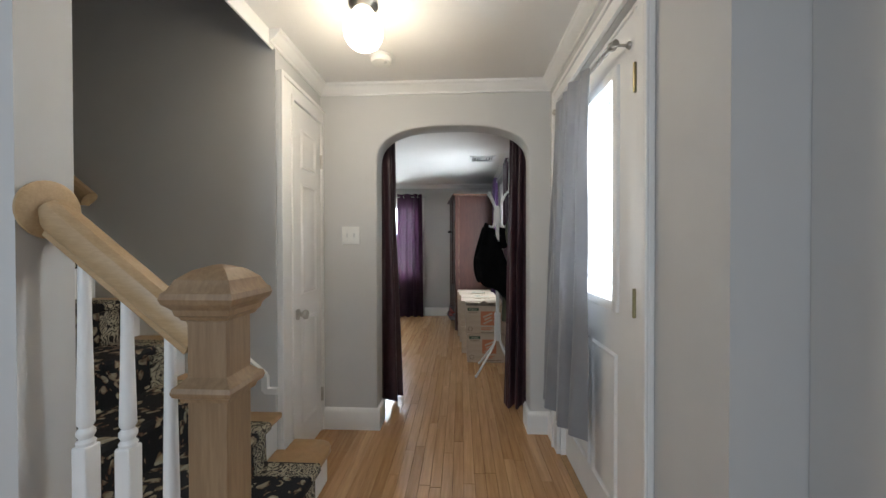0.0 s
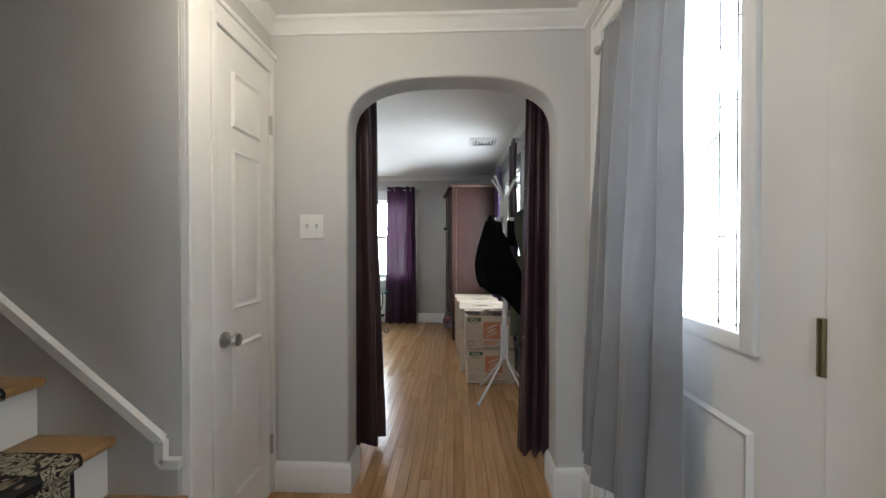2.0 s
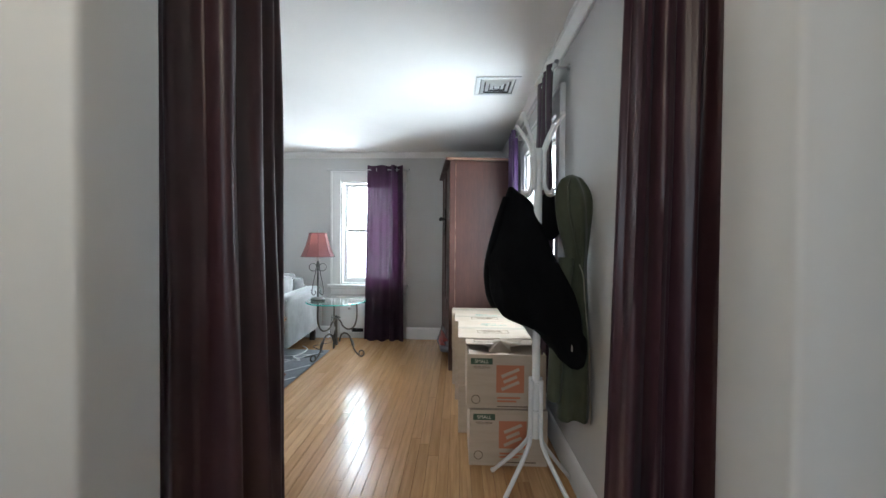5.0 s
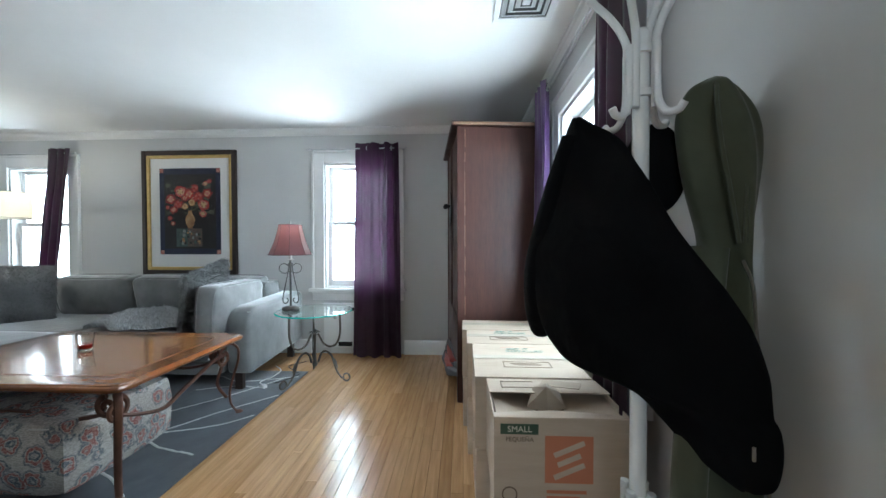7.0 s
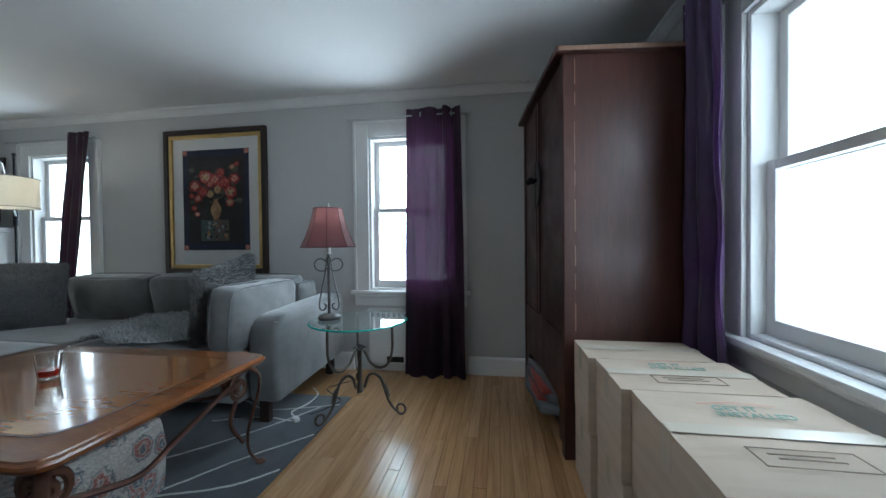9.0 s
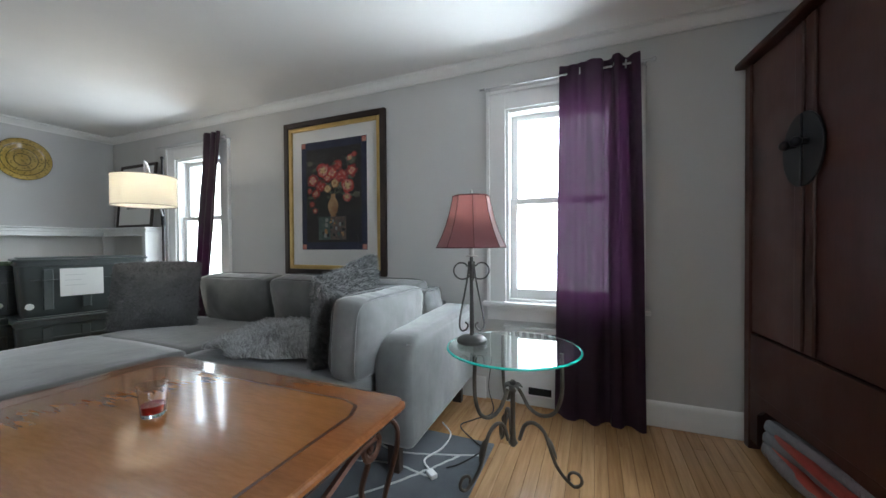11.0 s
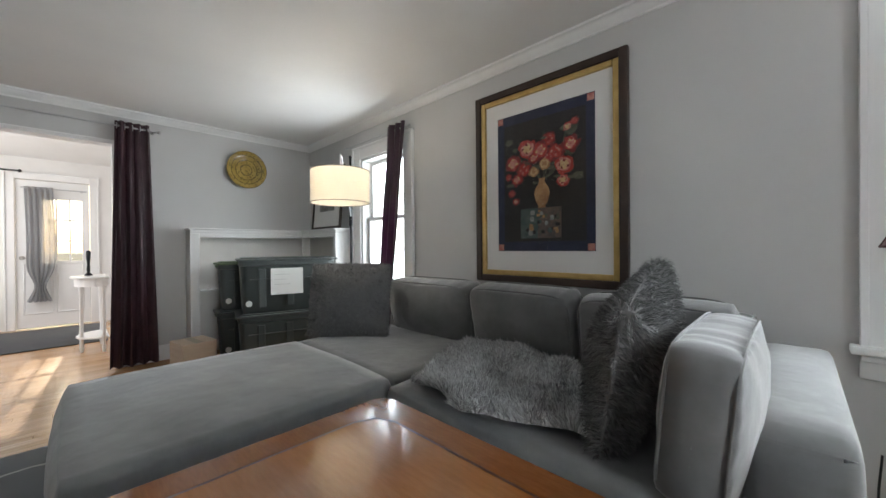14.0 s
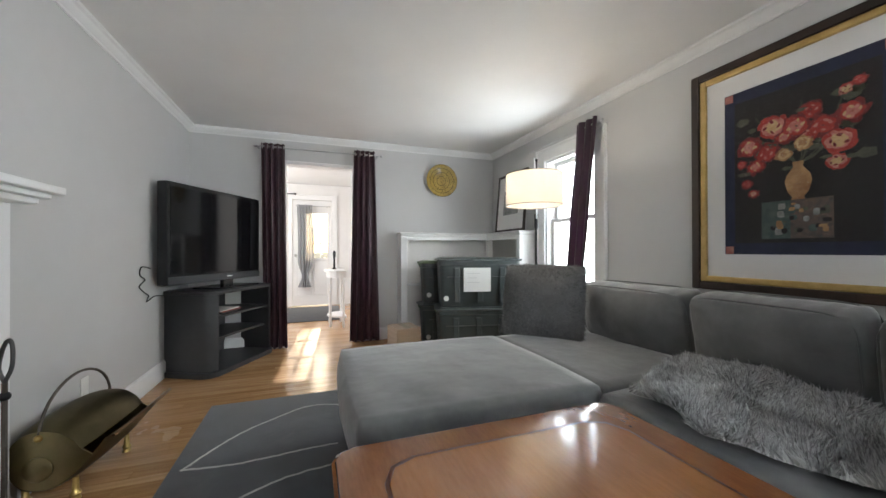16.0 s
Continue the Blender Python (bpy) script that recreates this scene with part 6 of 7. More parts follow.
jk, jb = garment("jacket", "black fleece jacket hanging on the coat rack", "jacket",
                 [(1.440, -0.124, 0.14, 0.010, 0.012, -0.5), (1.41, -0.115, 0.13, 0.030, 0.03, -0.5), (1.36, -0.095, 0.11, 0.060, 0.04, -0.6), (1.26, -0.088, 0.08, 0.087, 0.05, -0.7), (1.155, -0.086, 0.06, 0.116, 0.055, -0.8), (1.075, -0.082, 0.04, 0.142, 0.06, -0.85), (0.98, -0.058, 0.02, 0.160, 0.06, -0.9), (0.90, -0.040, 0.01, 0.160, 0.06, -0.95), (0.845, -0.024, 0.0, 0.150, 0.06, -0.95), (0.812, -0.006, -0.02, 0.134, 0.055, -0.95), (0.785, 0.052, -0.065, 0.090, 0.05, -0.9), (0.74, 0.075, -0.09, 0.072, 0.05, -0.7), (0.69, 0.09, -0.105, 0.05, 0.04, -0.6), (0.665, 0.10, -0.11, 0.02, 0.02, -0.6)], jacket_black, 0.745, 3.29, 2.0, 4, 0.018, 72)
part("sleeve", tube(spline([(-0.126, 0.15, -0.05), (-0.168, 0.17, -0.22), (-0.196, 0.20, -0.38), (-0.184, 0.27, -0.50), (-0.160, 0.345, -0.575)], 7), lambda k: 0.030 + 0.026 * math.sin(math.pi * min(1, k * 0.62 + 0.1)), 16, None, 0.8), jacket_black, jk, "loose sleeve")
part("hood", ball(0.075, (0.045, 0.085, -0.145), (0.95, 0.62, 1.45), u=24, v=16), jacket_black, jk, "hood hanging behind the pole")
part("zip_pull", merge(boxes((0.074, 0.079, -0.180, -0.176, -0.69, -0.674), bevel=0.001), tube([(0.0765, -0.178, -0.666), (0.0765, -0.178, -0.676)], 0.0025, 8)), zip_brass, jk, "small metal zip pull")
ck, cb = garment("coat", "olive green hooded coat hanging on the coat rack", "coat",
                 [(1.470, 0.135, 0.0, 0.012, 0.012, -0.2), (1.448, 0.135, 0.0, 0.045, 0.035, -0.2), (1.39, 0.142, 0.0, 0.072, 0.05, -0.2), (1.315, 0.150, 0.0, 0.074, 0.055, -0.2), (1.23, 0.155, 0.0, 0.063, 0.052, -0.2), (1.13, 0.162, 0.0, 0.046, 0.045, -0.2), (1.06, 0.160, 0.0, 0.045, 0.045, -0.2), (0.95, 0.162, 0.0, 0.050, 0.050, -0.2), (0.80, 0.160, 0.0, 0.055, 0.055, -0.2), (0.64, 0.158, 0.0, 0.058, 0.06, -0.2), (0.50, 0.155, 0.0, 0.060, 0.062, -0.2), (0.405, 0.152, 0.0, 0.060, 0.064, -0.2)], coat_green, 0.728, 3.285, 5.0, 4, 0.014)
part("zip", tube(spline([(0.155, -0.062, -0.385), (0.170, -0.068, -0.44), (0.180, -0.070, -0.58), (0.196, -0.074, -0.74), (0.204, -0.078, -1.05)], 7), 0.0032, 6), zip_brass, ck, "pale zip tape")
part("sleeve", tube(spline([(0.110, -0.03, -0.36), (0.085, -0.045, -0.55), (0.066, -0.050, -0.78), (0.058, -0.048, -0.965)], 7), lambda k: 0.036 - 0.004 * k, 14, None, 0.8), coat_green, ck, "hanging sleeve")
for side in (-1, 1):
    part("hood_seam", tube(spline([(0.135 + side * 0.006, -0.020, -0.012), (0.128 + side * 0.022, -0.056, -0.07), (0.132 + side * 0.022, -0.066, -0.16), (0.146 + side * 0.016, -0.062, -0.25), (0.158 + side * 0.006, -0.055, -0.35)], 7), 0.0045, 6), coat_green, ck)


# ---- glass table and lamp ----
def glass_table():
    t = thing("glass_side_table", -0.868, 5.335, 0, "round glass side table on scrolled wrought iron", "side table")
    Z = 0.575
    part("glass_top", lathe([(0.0, Z - 0.010), (0.292, Z - 0.010), (0.292, Z), (0.262, Z), (0.0, Z)], 64), table_glass, t, "clear round glass top", True, 30)
    part("glass_rim", lathe([(0.2925, Z - 0.010), (0.299, Z - 0.0085), (0.301, Z - 0.005), (0.299, Z - 0.0015), (0.2925, Z), (0.2925, Z - 0.010)], 64, closed=False), glass_edge, t, "green glass edge")
    for k in range(3):
        a = math.radians(-5 + 120 * k)
        c, s = math.cos(a), math.sin(a)
        up = [(0.215, Z - 0.011), (0.218, Z - 0.10), (0.214, Z - 0.19), (0.185, Z - 0.265), (0.13, Z - 0.29), (0.075, Z - 0.265), (0.045, Z - 0.215), (0.028, Z - 0.19)]
        low = [(0.030, 0.155), (0.055, 0.225), (0.095, 0.245), (0.140, 0.215), (0.165, 0.15), (0.190, 0.085), (0.225, 0.040), (0.262, 0.012)]
        curl = [(0.262 + 0.004 + 0.034 * math.sin(q) * (1 - q / 14), 0.046 - 0.034 * math.cos(q) * (1 - q / 14)) for q in (0.25 * i for i in range(22))]
        leg = part("leg", tube(spline([(c * r, s * r, z) for r, z in up], 5), 0.0085, 8), iron, t, "curved wrought iron leg")
        part("foot_scroll", tube(spline([(c * r, s * r, z) for r, z in low], 5) + [Vector((c * r, s * r, z)) for r, z in curl], lambda k: 0.009 - 0.003 * k, 8), iron, leg)
        part("leaf", tube(spline([(c * 0.150, s * 0.150, 0.20), (c * 0.172, s * 0.172, 0.165), (c * 0.195, s * 0.195, 0.11)], 5), lambda k: 0.004 + 0.014 * math.sin(math.pi * k), 8, None, 0.35), iron, leg)
    part("hub", merge(bmesh.new(), lathe([(0, 0.115), (0.012, 0.12), (0.022, 0.135), (0.014, 0.155), (0.011, 0.20), (0.011, Z - 0.21), (0.018, Z - 0.20), (0.010, Z - 0.19), (0, Z - 0.19)], 16)), iron, t)
    rosette = part("rosette", ball(0.014, (0, 0, Z - 0.165)), pewter, t, "pale metal flower rosette")
    for k in range(8):
        a = math.tau * k / 8
        part("petal", tube(spline([(0.008 * math.cos(a), 0.008 * math.sin(a), Z - 0.185), (0.028 * math.cos(a), 0.028 * math.sin(a), Z - 0.172), (0.046 * math.cos(a), 0.046 * math.sin(a), Z - 0.182)], 5), lambda q: 0.003 + 0.010 * math.sin(math.pi * q), 8, None, 0.3), pewter, rosette)


glass_table()


def table_lamp():
    Z = 0.5765
    t = thing("table_lamp", -1.058, 5.322, Z, "pewter scroll table lamp with a rose bell shade, lit", "table lamp")
    part("base", lathe([(0, 0), (0.064, 0), (0.070, 0.006), (0.070, 0.016), (0.060, 0.027), (0.034, 0.034), (0.012, 0.036), (0, 0.036)], 32), pewter, t)
    part("stem", tube([(0, 0, 0.03), (0, 0, 0.46)], 0.009, 10), pewter, t)
    part("socket", lathe([(0, 0.405), (0.028, 0.407), (0.028, 0.411), (0.012, 0.415), (0.012, 0.45), (0, 0.45)], 20), nickel, t)
    for k in range(4):
        a = math.radians(45 + 90 * k - 20)
        c, s = math.cos(a), math.sin(a)
        pts = [(0.012, 0.385), (0.016, 0.33), (0.030, 0.25), (0.050, 0.15), (0.058, 0.085), (0.046, 0.058), (0.026, 0.064), (0.018, 0.085), (0.030, 0.098)]
        part("scroll_rod", tube(spline([(c * r, s * r, z) for r, z in pts], 5), 0.0045, 7), pewter, t)
        part("scroll_curl", tube([(c * (0.045 + 0.030 * (1 - q / 9) * math.cos(q + 2.6)), s * (0.045 + 0.030 * (1 - q / 9) * math.cos(q + 2.6)), 0.345 + 0.030 * (1 - q / 9) * math.sin(q + 2.6)) for q in (-0.3 * i for i in range(20))], 0.004, 7), pewter, t)
    sides = 8
    prof = [(0.066, 0.690), (0.068, 0.675), (0.077, 0.62), (0.090, 0.56), (0.106, 0.505), (0.126, 0.450)]
    bm = bmesh.new()
    rings = [[bm.verts.new((r * 1.30 * math.cos(math.tau * (i + 0.5) / sides), r * 1.30 * math.sin(math.tau * (i + 0.5) / sides), z)) for i in range(sides)] for r, z in prof]
    for a, b in zip(rings, rings[1:]):
        for i in range(sides):
            bm.faces.new((a[i], a[(i + 1) % sides], b[(i + 1) % sides], b[i]))
    bmesh.ops.solidify(bm, geom=list(bm.faces), thickness=0.0015)
    shade = part("shade", bm, shade_rose, t, "rose satin bell lampshade with dark ribs", True, 25)
    for i in range(sides):
        a = math.tau * (i + 0.5) / sides
        part("rib", tube([(r * 1.31 * math.cos(a), r * 1.31 * math.sin(a), z) for r, z in prof], 0.0016, 6), shade_rib, shade)
    for r, z in (prof[0], prof[-1]):
        part("trim", tube([(r * 1.31 * math.cos(math.tau * (i + 0.5) / sides), r * 1.31 * math.sin(math.tau * (i + 0.5) / sides), z) for i in range(sides + 1)], 0.003, 6), shade_rib, shade)
    part("bulb", ball(0.028, (0, 0, 0.56), (1, 1, 1.25)), bulb_glow, t, "glowing bulb")
    part("finial", lathe([(0, 0.685), (0.006, 0.69), (0.004, 0.70), (0.008, 0.710), (0.004, 0.722), (0, 0.724)], 12), nickel, t)


table_lamp()


def tumbler():
    t = thing("tumbler", -1.775, 4.375, 0.5250, "glass tumbler with a little red drink on the coffee table", "glass")
    part("glass_body", lathe([(0.0, 0.0), (0.030, 0.0), (0.0315, 0.004), (0.036, 0.05), (0.041, 0.096), (0.0385, 0.096), (0.034, 0.05), (0.029, 0.010), (0, 0.009)], 36, closed=False), tumbler_glass, t)
    part("drink", lathe([(0, 0.0105), (0.0285, 0.0105), (0.0318, 0.034), (0, 0.034)], 32), drink_red, t, "red drink")


tumbler()


def floor_lamp():
    px, py = -4.33, 5.85
    t = thing("floor_lamp", px, py, 0, "black floor lamp with a lit cream drum shade", "floor lamp")
    part("base", lathe([(0, 0), (0.125, 0), (0.13, 0.006), (0.12, 0.018), (0.02, 0.026), (0, 0.026)], 36), black_metal, t)
    part("pole", tube([(0, 0, 0.02), (0, 0, 1.88)], 0.0105, 10), black_metal, t)
    S = Vector((-3.525 - px, 5.28 - py, 0))
    part("joint", merge(tube([(0, 0, 1.24), (0, 0, 1.37)], 0.018, 10), tube([(-0.03, 0.02, 1.31), (0.03, -0.02, 1.31)], 0.014, 8)), black_metal, t)
    part("finial", ball(0.016, (0, 0, 1.885)), black_metal, t)
    part("arm", tube([Vector((0, 0, 1.31)) - S * 0.05, S * 0.9 + Vector((0, 0, 1.66)), S + Vector((0, 0, 1.66)), S + Vector((0, 0, 1.50))], 0.007, 8), rod_metal, t)
    bm = lathe([(0.19, 1.332), (0.19, 1.548)], 48, closed=False)
    bmesh.ops.solidify(bm, geom=list(bm.faces), thickness=0.002)
    bmesh.ops.translate(bm, vec=S, verts=bm.verts)
    shade = part("shade", bm, shade_cream, t, "glowing cream fabric drum shade")
    for z in (1.334, 1.546):
        part("shade_ring", tube([S + Vector((0.1915 * math.cos(math.tau * i / 48), 0.1915 * math.sin(math.tau * i / 48), z)) for i in range(49)], 0.0026, 6), shade_trim, shade)
    part("bulb", ball(0.032, S + Vector((0, 0, 1.495)), (1, 1, 1.2)), bulb_glow, t, "glowing bulb")
    lamp("floor_lamp_bulb", "POINT", 10.5, (1.0, 0.90, 0.76), Matrix.Translation((-3.525, 5.28, 1.50))).data.shadow_soft_size = 0.045
    lamp("table_lamp_bulb", "POINT", 0.8, (1.0, 0.86, 0.7), Matrix.Translation((-1.058, 5.322, Z_BULB))).data.shadow_soft_size = 0.03


Z_BULB = 1.21
floor_lamp()


# ---- corner shelf, totes, plate, small picture ----
def corner_shelf():
    t = thing("corner_shelf", WEST, FAR, 0, "white built-in corner shelf unit with a moulded top", "shelf")
    d, y1, x1 = 0.185, -1.265, 0.94
    top = [(0.002, y1), (d, y1), (d, -d), (x1, -d), (x1, -0.002), (0.002, -0.002)]
    part("top_board", prism([(a, b) for a, b in top], 1.19, 1.222, "z", 0.006), paint_white, t, "", False)
    lip = [(0.002, y1 - 0.015), (d + 0.018, y1 - 0.015), (d + 0.018, -d - 0.018), (x1 + 0.015, -d - 0.018), (x1 + 0.015, -0.002), (0.002, -0.002)]
    part("cornice", prism(lip, 1.2225, 1.238, "z", 0.005), paint_white, t, "", False)
    part("frieze", boxes((d - 0.022, d, y1 + 0.02, -d, 1.15, 1.19), (d, x1 - 0.02, -d, -d + 0.022, 1.15, 1.19), bevel=0.003), paint_white, t, "", False)
    part("end_panel", boxes((0.002, d, y1, y1 + 0.022, 0.002, 1.19), bevel=0.003), paint_white, t, "", False)
    part("end_panel", boxes((x1 - 0.022, x1, -d, -0.002, 0.002, 1.19), bevel=0.003), paint_white, t, "", False)
    part("stile", boxes((d - 0.018, d + 0.004, y1 - 0.001, y1 + 0.075, 0.002, 1.188), bevel=0.004), paint_white, t, "", False)
    part("stile", boxes((x1 - 0.06, x1 + 0.001, -d - 0.004, -d + 0.018, 0.002, 1.188), bevel=0.004), paint_white, t, "", False)
    part("corner_post", boxes((d - 0.03, d - 0.004, -d + 0.004, -d + 0.03, 0.002, 1.15), bevel=0.003), paint_cream, t, "", False)
    part("back_board", boxes((0.002, 0.012, y1 + 0.022, -0.012, 0.002, 1.19), (0.012, x1 - 0.022, -0.012, -0.002, 0.002, 1.19)), paint_cream, t, "cream back board", False)
    for z in (0.10, 0.62):
        part("shelf_board", prism([(0.012, y1 + 0.022), (d - 0.02, y1 + 0.022), (d - 0.02, -d + 0.02), (x1 - 0.022, -d + 0.02), (x1 - 0.022, -0.012), (0.012, -0.012)], z, z + 0.018), paint_white, t, "", False)


corner_shelf()


def tote(x, y, z, rz, L, D, H, label, lid=bin_lid, sheet=False):
    """A plastic storage tote, its long side along local y, its front facing local +x... local x runs into the depth."""
    t = thing("storage_tote", x, y, z, label, "storage bin", rz, "plastic totes in the corner")
    bm = bmesh.new()
    levels = [(0.035, 0.001), (0.030, 0.02), (0.012, H - 0.09), (0.012, H - 0.075), (0.0, H - 0.07), (0.0, H - 0.03)]
    rings = []
    for ins, zz in levels:
        pts = []
        r = 0.04
        for cx, cy, a0 in ((D - ins - r, L - ins - r, 0), (ins + r, L - ins - r, 90), (ins + r, ins + r, 180), (D - ins - r, ins + r, 270)):
            pts += [bm.verts.new((cx + r * math.cos(radians(a0 + q)), cy + r * math.sin(radians(a0 + q)), zz)) for q in (0, 30, 60, 90)]
        rings.append(pts)
    for a, b in zip(rings, rings[1:]):
        for i in range(16):
            bm.faces.new((a[i], a[(i + 1) % 16], b[(i + 1) % 16], b[i]))
    bm.faces.new(rings[0])
    bm.faces.new(rings[-1])
    part("body", bm, bin_grey, t, "", True, 35)
    for f in (0.22, 0.5, 0.78):
        part("rib", boxes((-0.002 + 0.006, 0.022, L * f - 0.03, L * f + 0.03, 0.05, H - 0.10), bevel=0.006), bin_grey, t, "", False)
    part("groove", boxes((0.002, 0.016, 0.08, L - 0.08, H * 0.60, H * 0.62), bevel=0.003), bin_lid, t, "", False)
    part("lid", boxes((-0.014, D + 0.014, -0.014, L + 0.014, H - 0.032, H - 0.012), (0.02, D - 0.02, 0.02, L - 0.02, H - 0.013, H - 0.001), bevel=0.008), lid, t, "shallow snap-on lid", False)
    for q in (0.03, L - 0.03):
        part("handle", boxes((D * 0.35, D * 0.65, q - 0.045 if q < L / 2 else q, q if q < L / 2 else q + 0.045, H - 0.052, H - 0.034), bevel=0.004), bin_green, t, "green clip handle", False)
    if sheet:
        part("paper_label", boxes((-0.003, -0.0005, L * 0.30, L * 0.30 + 0.27, H * 0.32, H * 0.80)), paper, t, "white paper sheet taped to the front", False)
        for i in range(3):
            part("written_line", boxes((-0.004, -0.0028, L * 0.30 + 0.03, L * 0.30 + 0.16 - 0.03 * (i % 2), H * (0.68 - 0.09 * i), H * (0.68 - 0.09 * i) + 0.006)), grille_metal, t, "", False)
    part("sticker", merge(bmesh.new(), lathe([(0, 0), (0.026, 0), (0.026, 0.0015), (0, 0.0015)], 20), pose(0.012, 0.075, 0.09, 0, -90)), paper, t, "round white sticker", False)


def mirrored_tote(px, py, z, deg, L, D, H, label, lid=bin_lid, sheet=False):
    before = set(bpy.data.objects)
    tote(0, 0, 0, 0, L, D, H, label, lid, sheet)
    made = [o for o in bpy.data.objects if o not in before and o.parent is None][0]
    for o in made.children_recursive:
        o.data.transform(Matrix.Diagonal((-1, 1, 1, 1)))
        o.data.flip_normals()
    made.matrix_world = pose(px, py, z, 0, 0, deg - 90)


mirrored_tote(-4.74, 5.0, 0.0, 76, 0.82, 0.40, 0.465, "dark grey plastic storage tote with a snap lid on the floor")
mirrored_tote(-4.735, 5.01, 0.467, 76, 0.82, 0.40, 0.49, "dark grey plastic storage tote stacked on another, with a paper label", bin_lid, True)
mirrored_tote(-5.145, 4.96, 0.0, 84, 0.70, 0.26, 0.455, "dark grey plastic tote behind the others")
mirrored_tote(-5.14, 4.965, 0.457, 84, 0.70, 0.26, 0.46, "dark grey plastic tote with a green lid, stacked", bin_green)


def small_carton():
    t = thing("cardboard_box", -5.14, 4.76, 0, "small worn brown cardboard box on the floor", "box", 8)
    part("carton", boxes((-0.15, 0.15, -0.13, 0.13, 0.001, 0.235), bevel=0.003), cardboard, t, "", False)
    part("tape_strip", boxes((-0.1505, 0.1505, -0.03, 0.03, 0.2352, 0.2362)), tape, t, "", False)


small_carton()


def wall_plate():
    t = thing("wall_plate", WEST + 0.004, 5.338, 1.882, "round ochre glazed plate hung on the wall", "plate")
    bm = lathe([(0, 0.020), (0.09, 0.022), (0.11, 0.026), (0.13, 0.040), (0.19, 0.054), (0.199, 0.052), (0.197, 0.046), (0.13, 0.028), (0.10, 0.004), (0, 0.0)], 56, closed=False)
    ob = part("dish", bm, plate_glaze, t)
    ob.matrix_local = pose(0, 0, 0, 0, 90)


wall_plate()


def shelf_picture():
    t = thing("framed_picture", -5.02, 5.985, 1.2385, "black framed print in a white mat, leaning on the shelf", "picture")
    t.matrix_world = pose(-5.02, 5.965, 1.2385, -5)
    w, h = 0.315, 0.68
    part("outer_frame", boxes((-w, -w + 0.03, -0.02, 0.0, 0, h), (w - 0.03, w, -0.02, 0.0, 0, h), (-w + 0.03, w - 0.03, -0.02, 0, 0, 0.03), (-w + 0.03, w - 0.03, -0.02, 0, h - 0.03, h), bevel=0.003), frame_black, t, "", False)
    part("mat_board", boxes((-w + 0.028, w - 0.028, -0.010, -0.004, 0.028, h - 0.028)), mat_board, t, "", False)
    part("art_print", boxes((-0.16, 0.16, -0.0115, -0.0095, 0.20, h - 0.20)), art_grey, t, "grey landscape print", False)


shelf_picture()


# ---- television corner ----
def tv_console():
    A = Vector((-4.77, 3.085))
    ang = math.degrees(math.atan2(0.353, -0.666))
    t = thing("tv_console", A.x, A.y, 0, "dark grey television console with open shelves", "tv console", ang)
    # local x runs along the front (to the far end), local y towards the back wall
    L, D, H = 0.82, 0.46, 0.70
    th = 0.02

    def outline(grow, r=0.09):
        pts = []
        for cx, cy, a0 in ((r, r, 180), (L - r, r, 270)):
            pts += [(cx + (r + grow) * math.cos(radians(a0 + q)), cy + (r + grow) * math.sin(radians(a0 + q))) for q in (0, 22, 45, 68, 90)]
        return pts + [(L + grow, D * 0.75), (L - 0.12, D), (0.02, D), (-grow, D * 0.9)]

    part("base_plate", prism(outline(0.03), 0.001, 0.045, "z", 0.006), console_grey, t, "", False)
    part("top_board", prism(outline(0.015), H - 0.03, H, "z", 0.006), console_grey, t, "", False)
    for zz in (0.28, 0.47):
        part("shelf_board", boxes((0.09, L - 0.05, 0.06 if zz < 0.3 else 0.02, D - 0.02, zz, zz + 0.018)), console_grey, t, "", False)
    side = [(0.09, 0.0)] + [(0.09 + 0.09 * math.cos(radians(a)), 0.09 + 0.09 * math.sin(radians(a))) for a in (262, 245, 225, 205, 185)] + [(0.0, D * 0.9), (0.02, D), (0.04, D), (0.022, D * 0.88), (0.022, 0.10), (0.05, 0.045), (0.09, 0.022)]
    part("side_panel", prism(side, 0.045, H - 0.03), console_grey, t, "curved side panel", True, 40)
    part("side_panel", boxes((L - 0.05, L - 0.025, 0.01, D * 0.75, 0.045, H - 0.03), bevel=0.003), console_grey, t, "", False)
    part("back_panel", boxes((0.02, L - 0.12, D - 0.018, D - 0.002, 0.045, H - 0.03)), console_grey, t, "", False)
    return t, ang


_, TVA = tv_console()


def television():
    t = thing("television", -5.06, 3.16, 0.7005, "large flat black television on the console", "television", TVA)
    t.matrix_world = pose(-5.235, 3.118, 0.7005, 0, 0, TVA)
    W, z0, z1 = 0.645, 0.065, 0.860
    part("stand", merge(boxes((-0.26, 0.26, -0.13, 0.13, 0.0, 0.012), bevel=0.005), boxes((-0.06, 0.06, -0.005, 0.035, 0.01, 0.16), bevel=0.006)), tv_body, t, "", False)
    part("casing", boxes((-W, W, -0.012, 0.075, z0, z1), bevel=0.008), tv_body, t, "", False)
    part("screen", boxes((-W + 0.032, W - 0.032, -0.0145, -0.011, z0 + 0.085, z1 - 0.035)), tv_screen, t, "dark glossy screen", False)
    part("lower_trim", boxes((-W + 0.01, W - 0.01, -0.018, -0.008, z0 + 0.004, z0 + 0.062), bevel=0.003), tv_bar, t, "grey lower trim", False)
    part("logo", boxes((-0.03, 0.03, -0.0195, -0.0175, z0 + 0.030, z0 + 0.040)), paper, t, "pale maker's mark", False)


television()


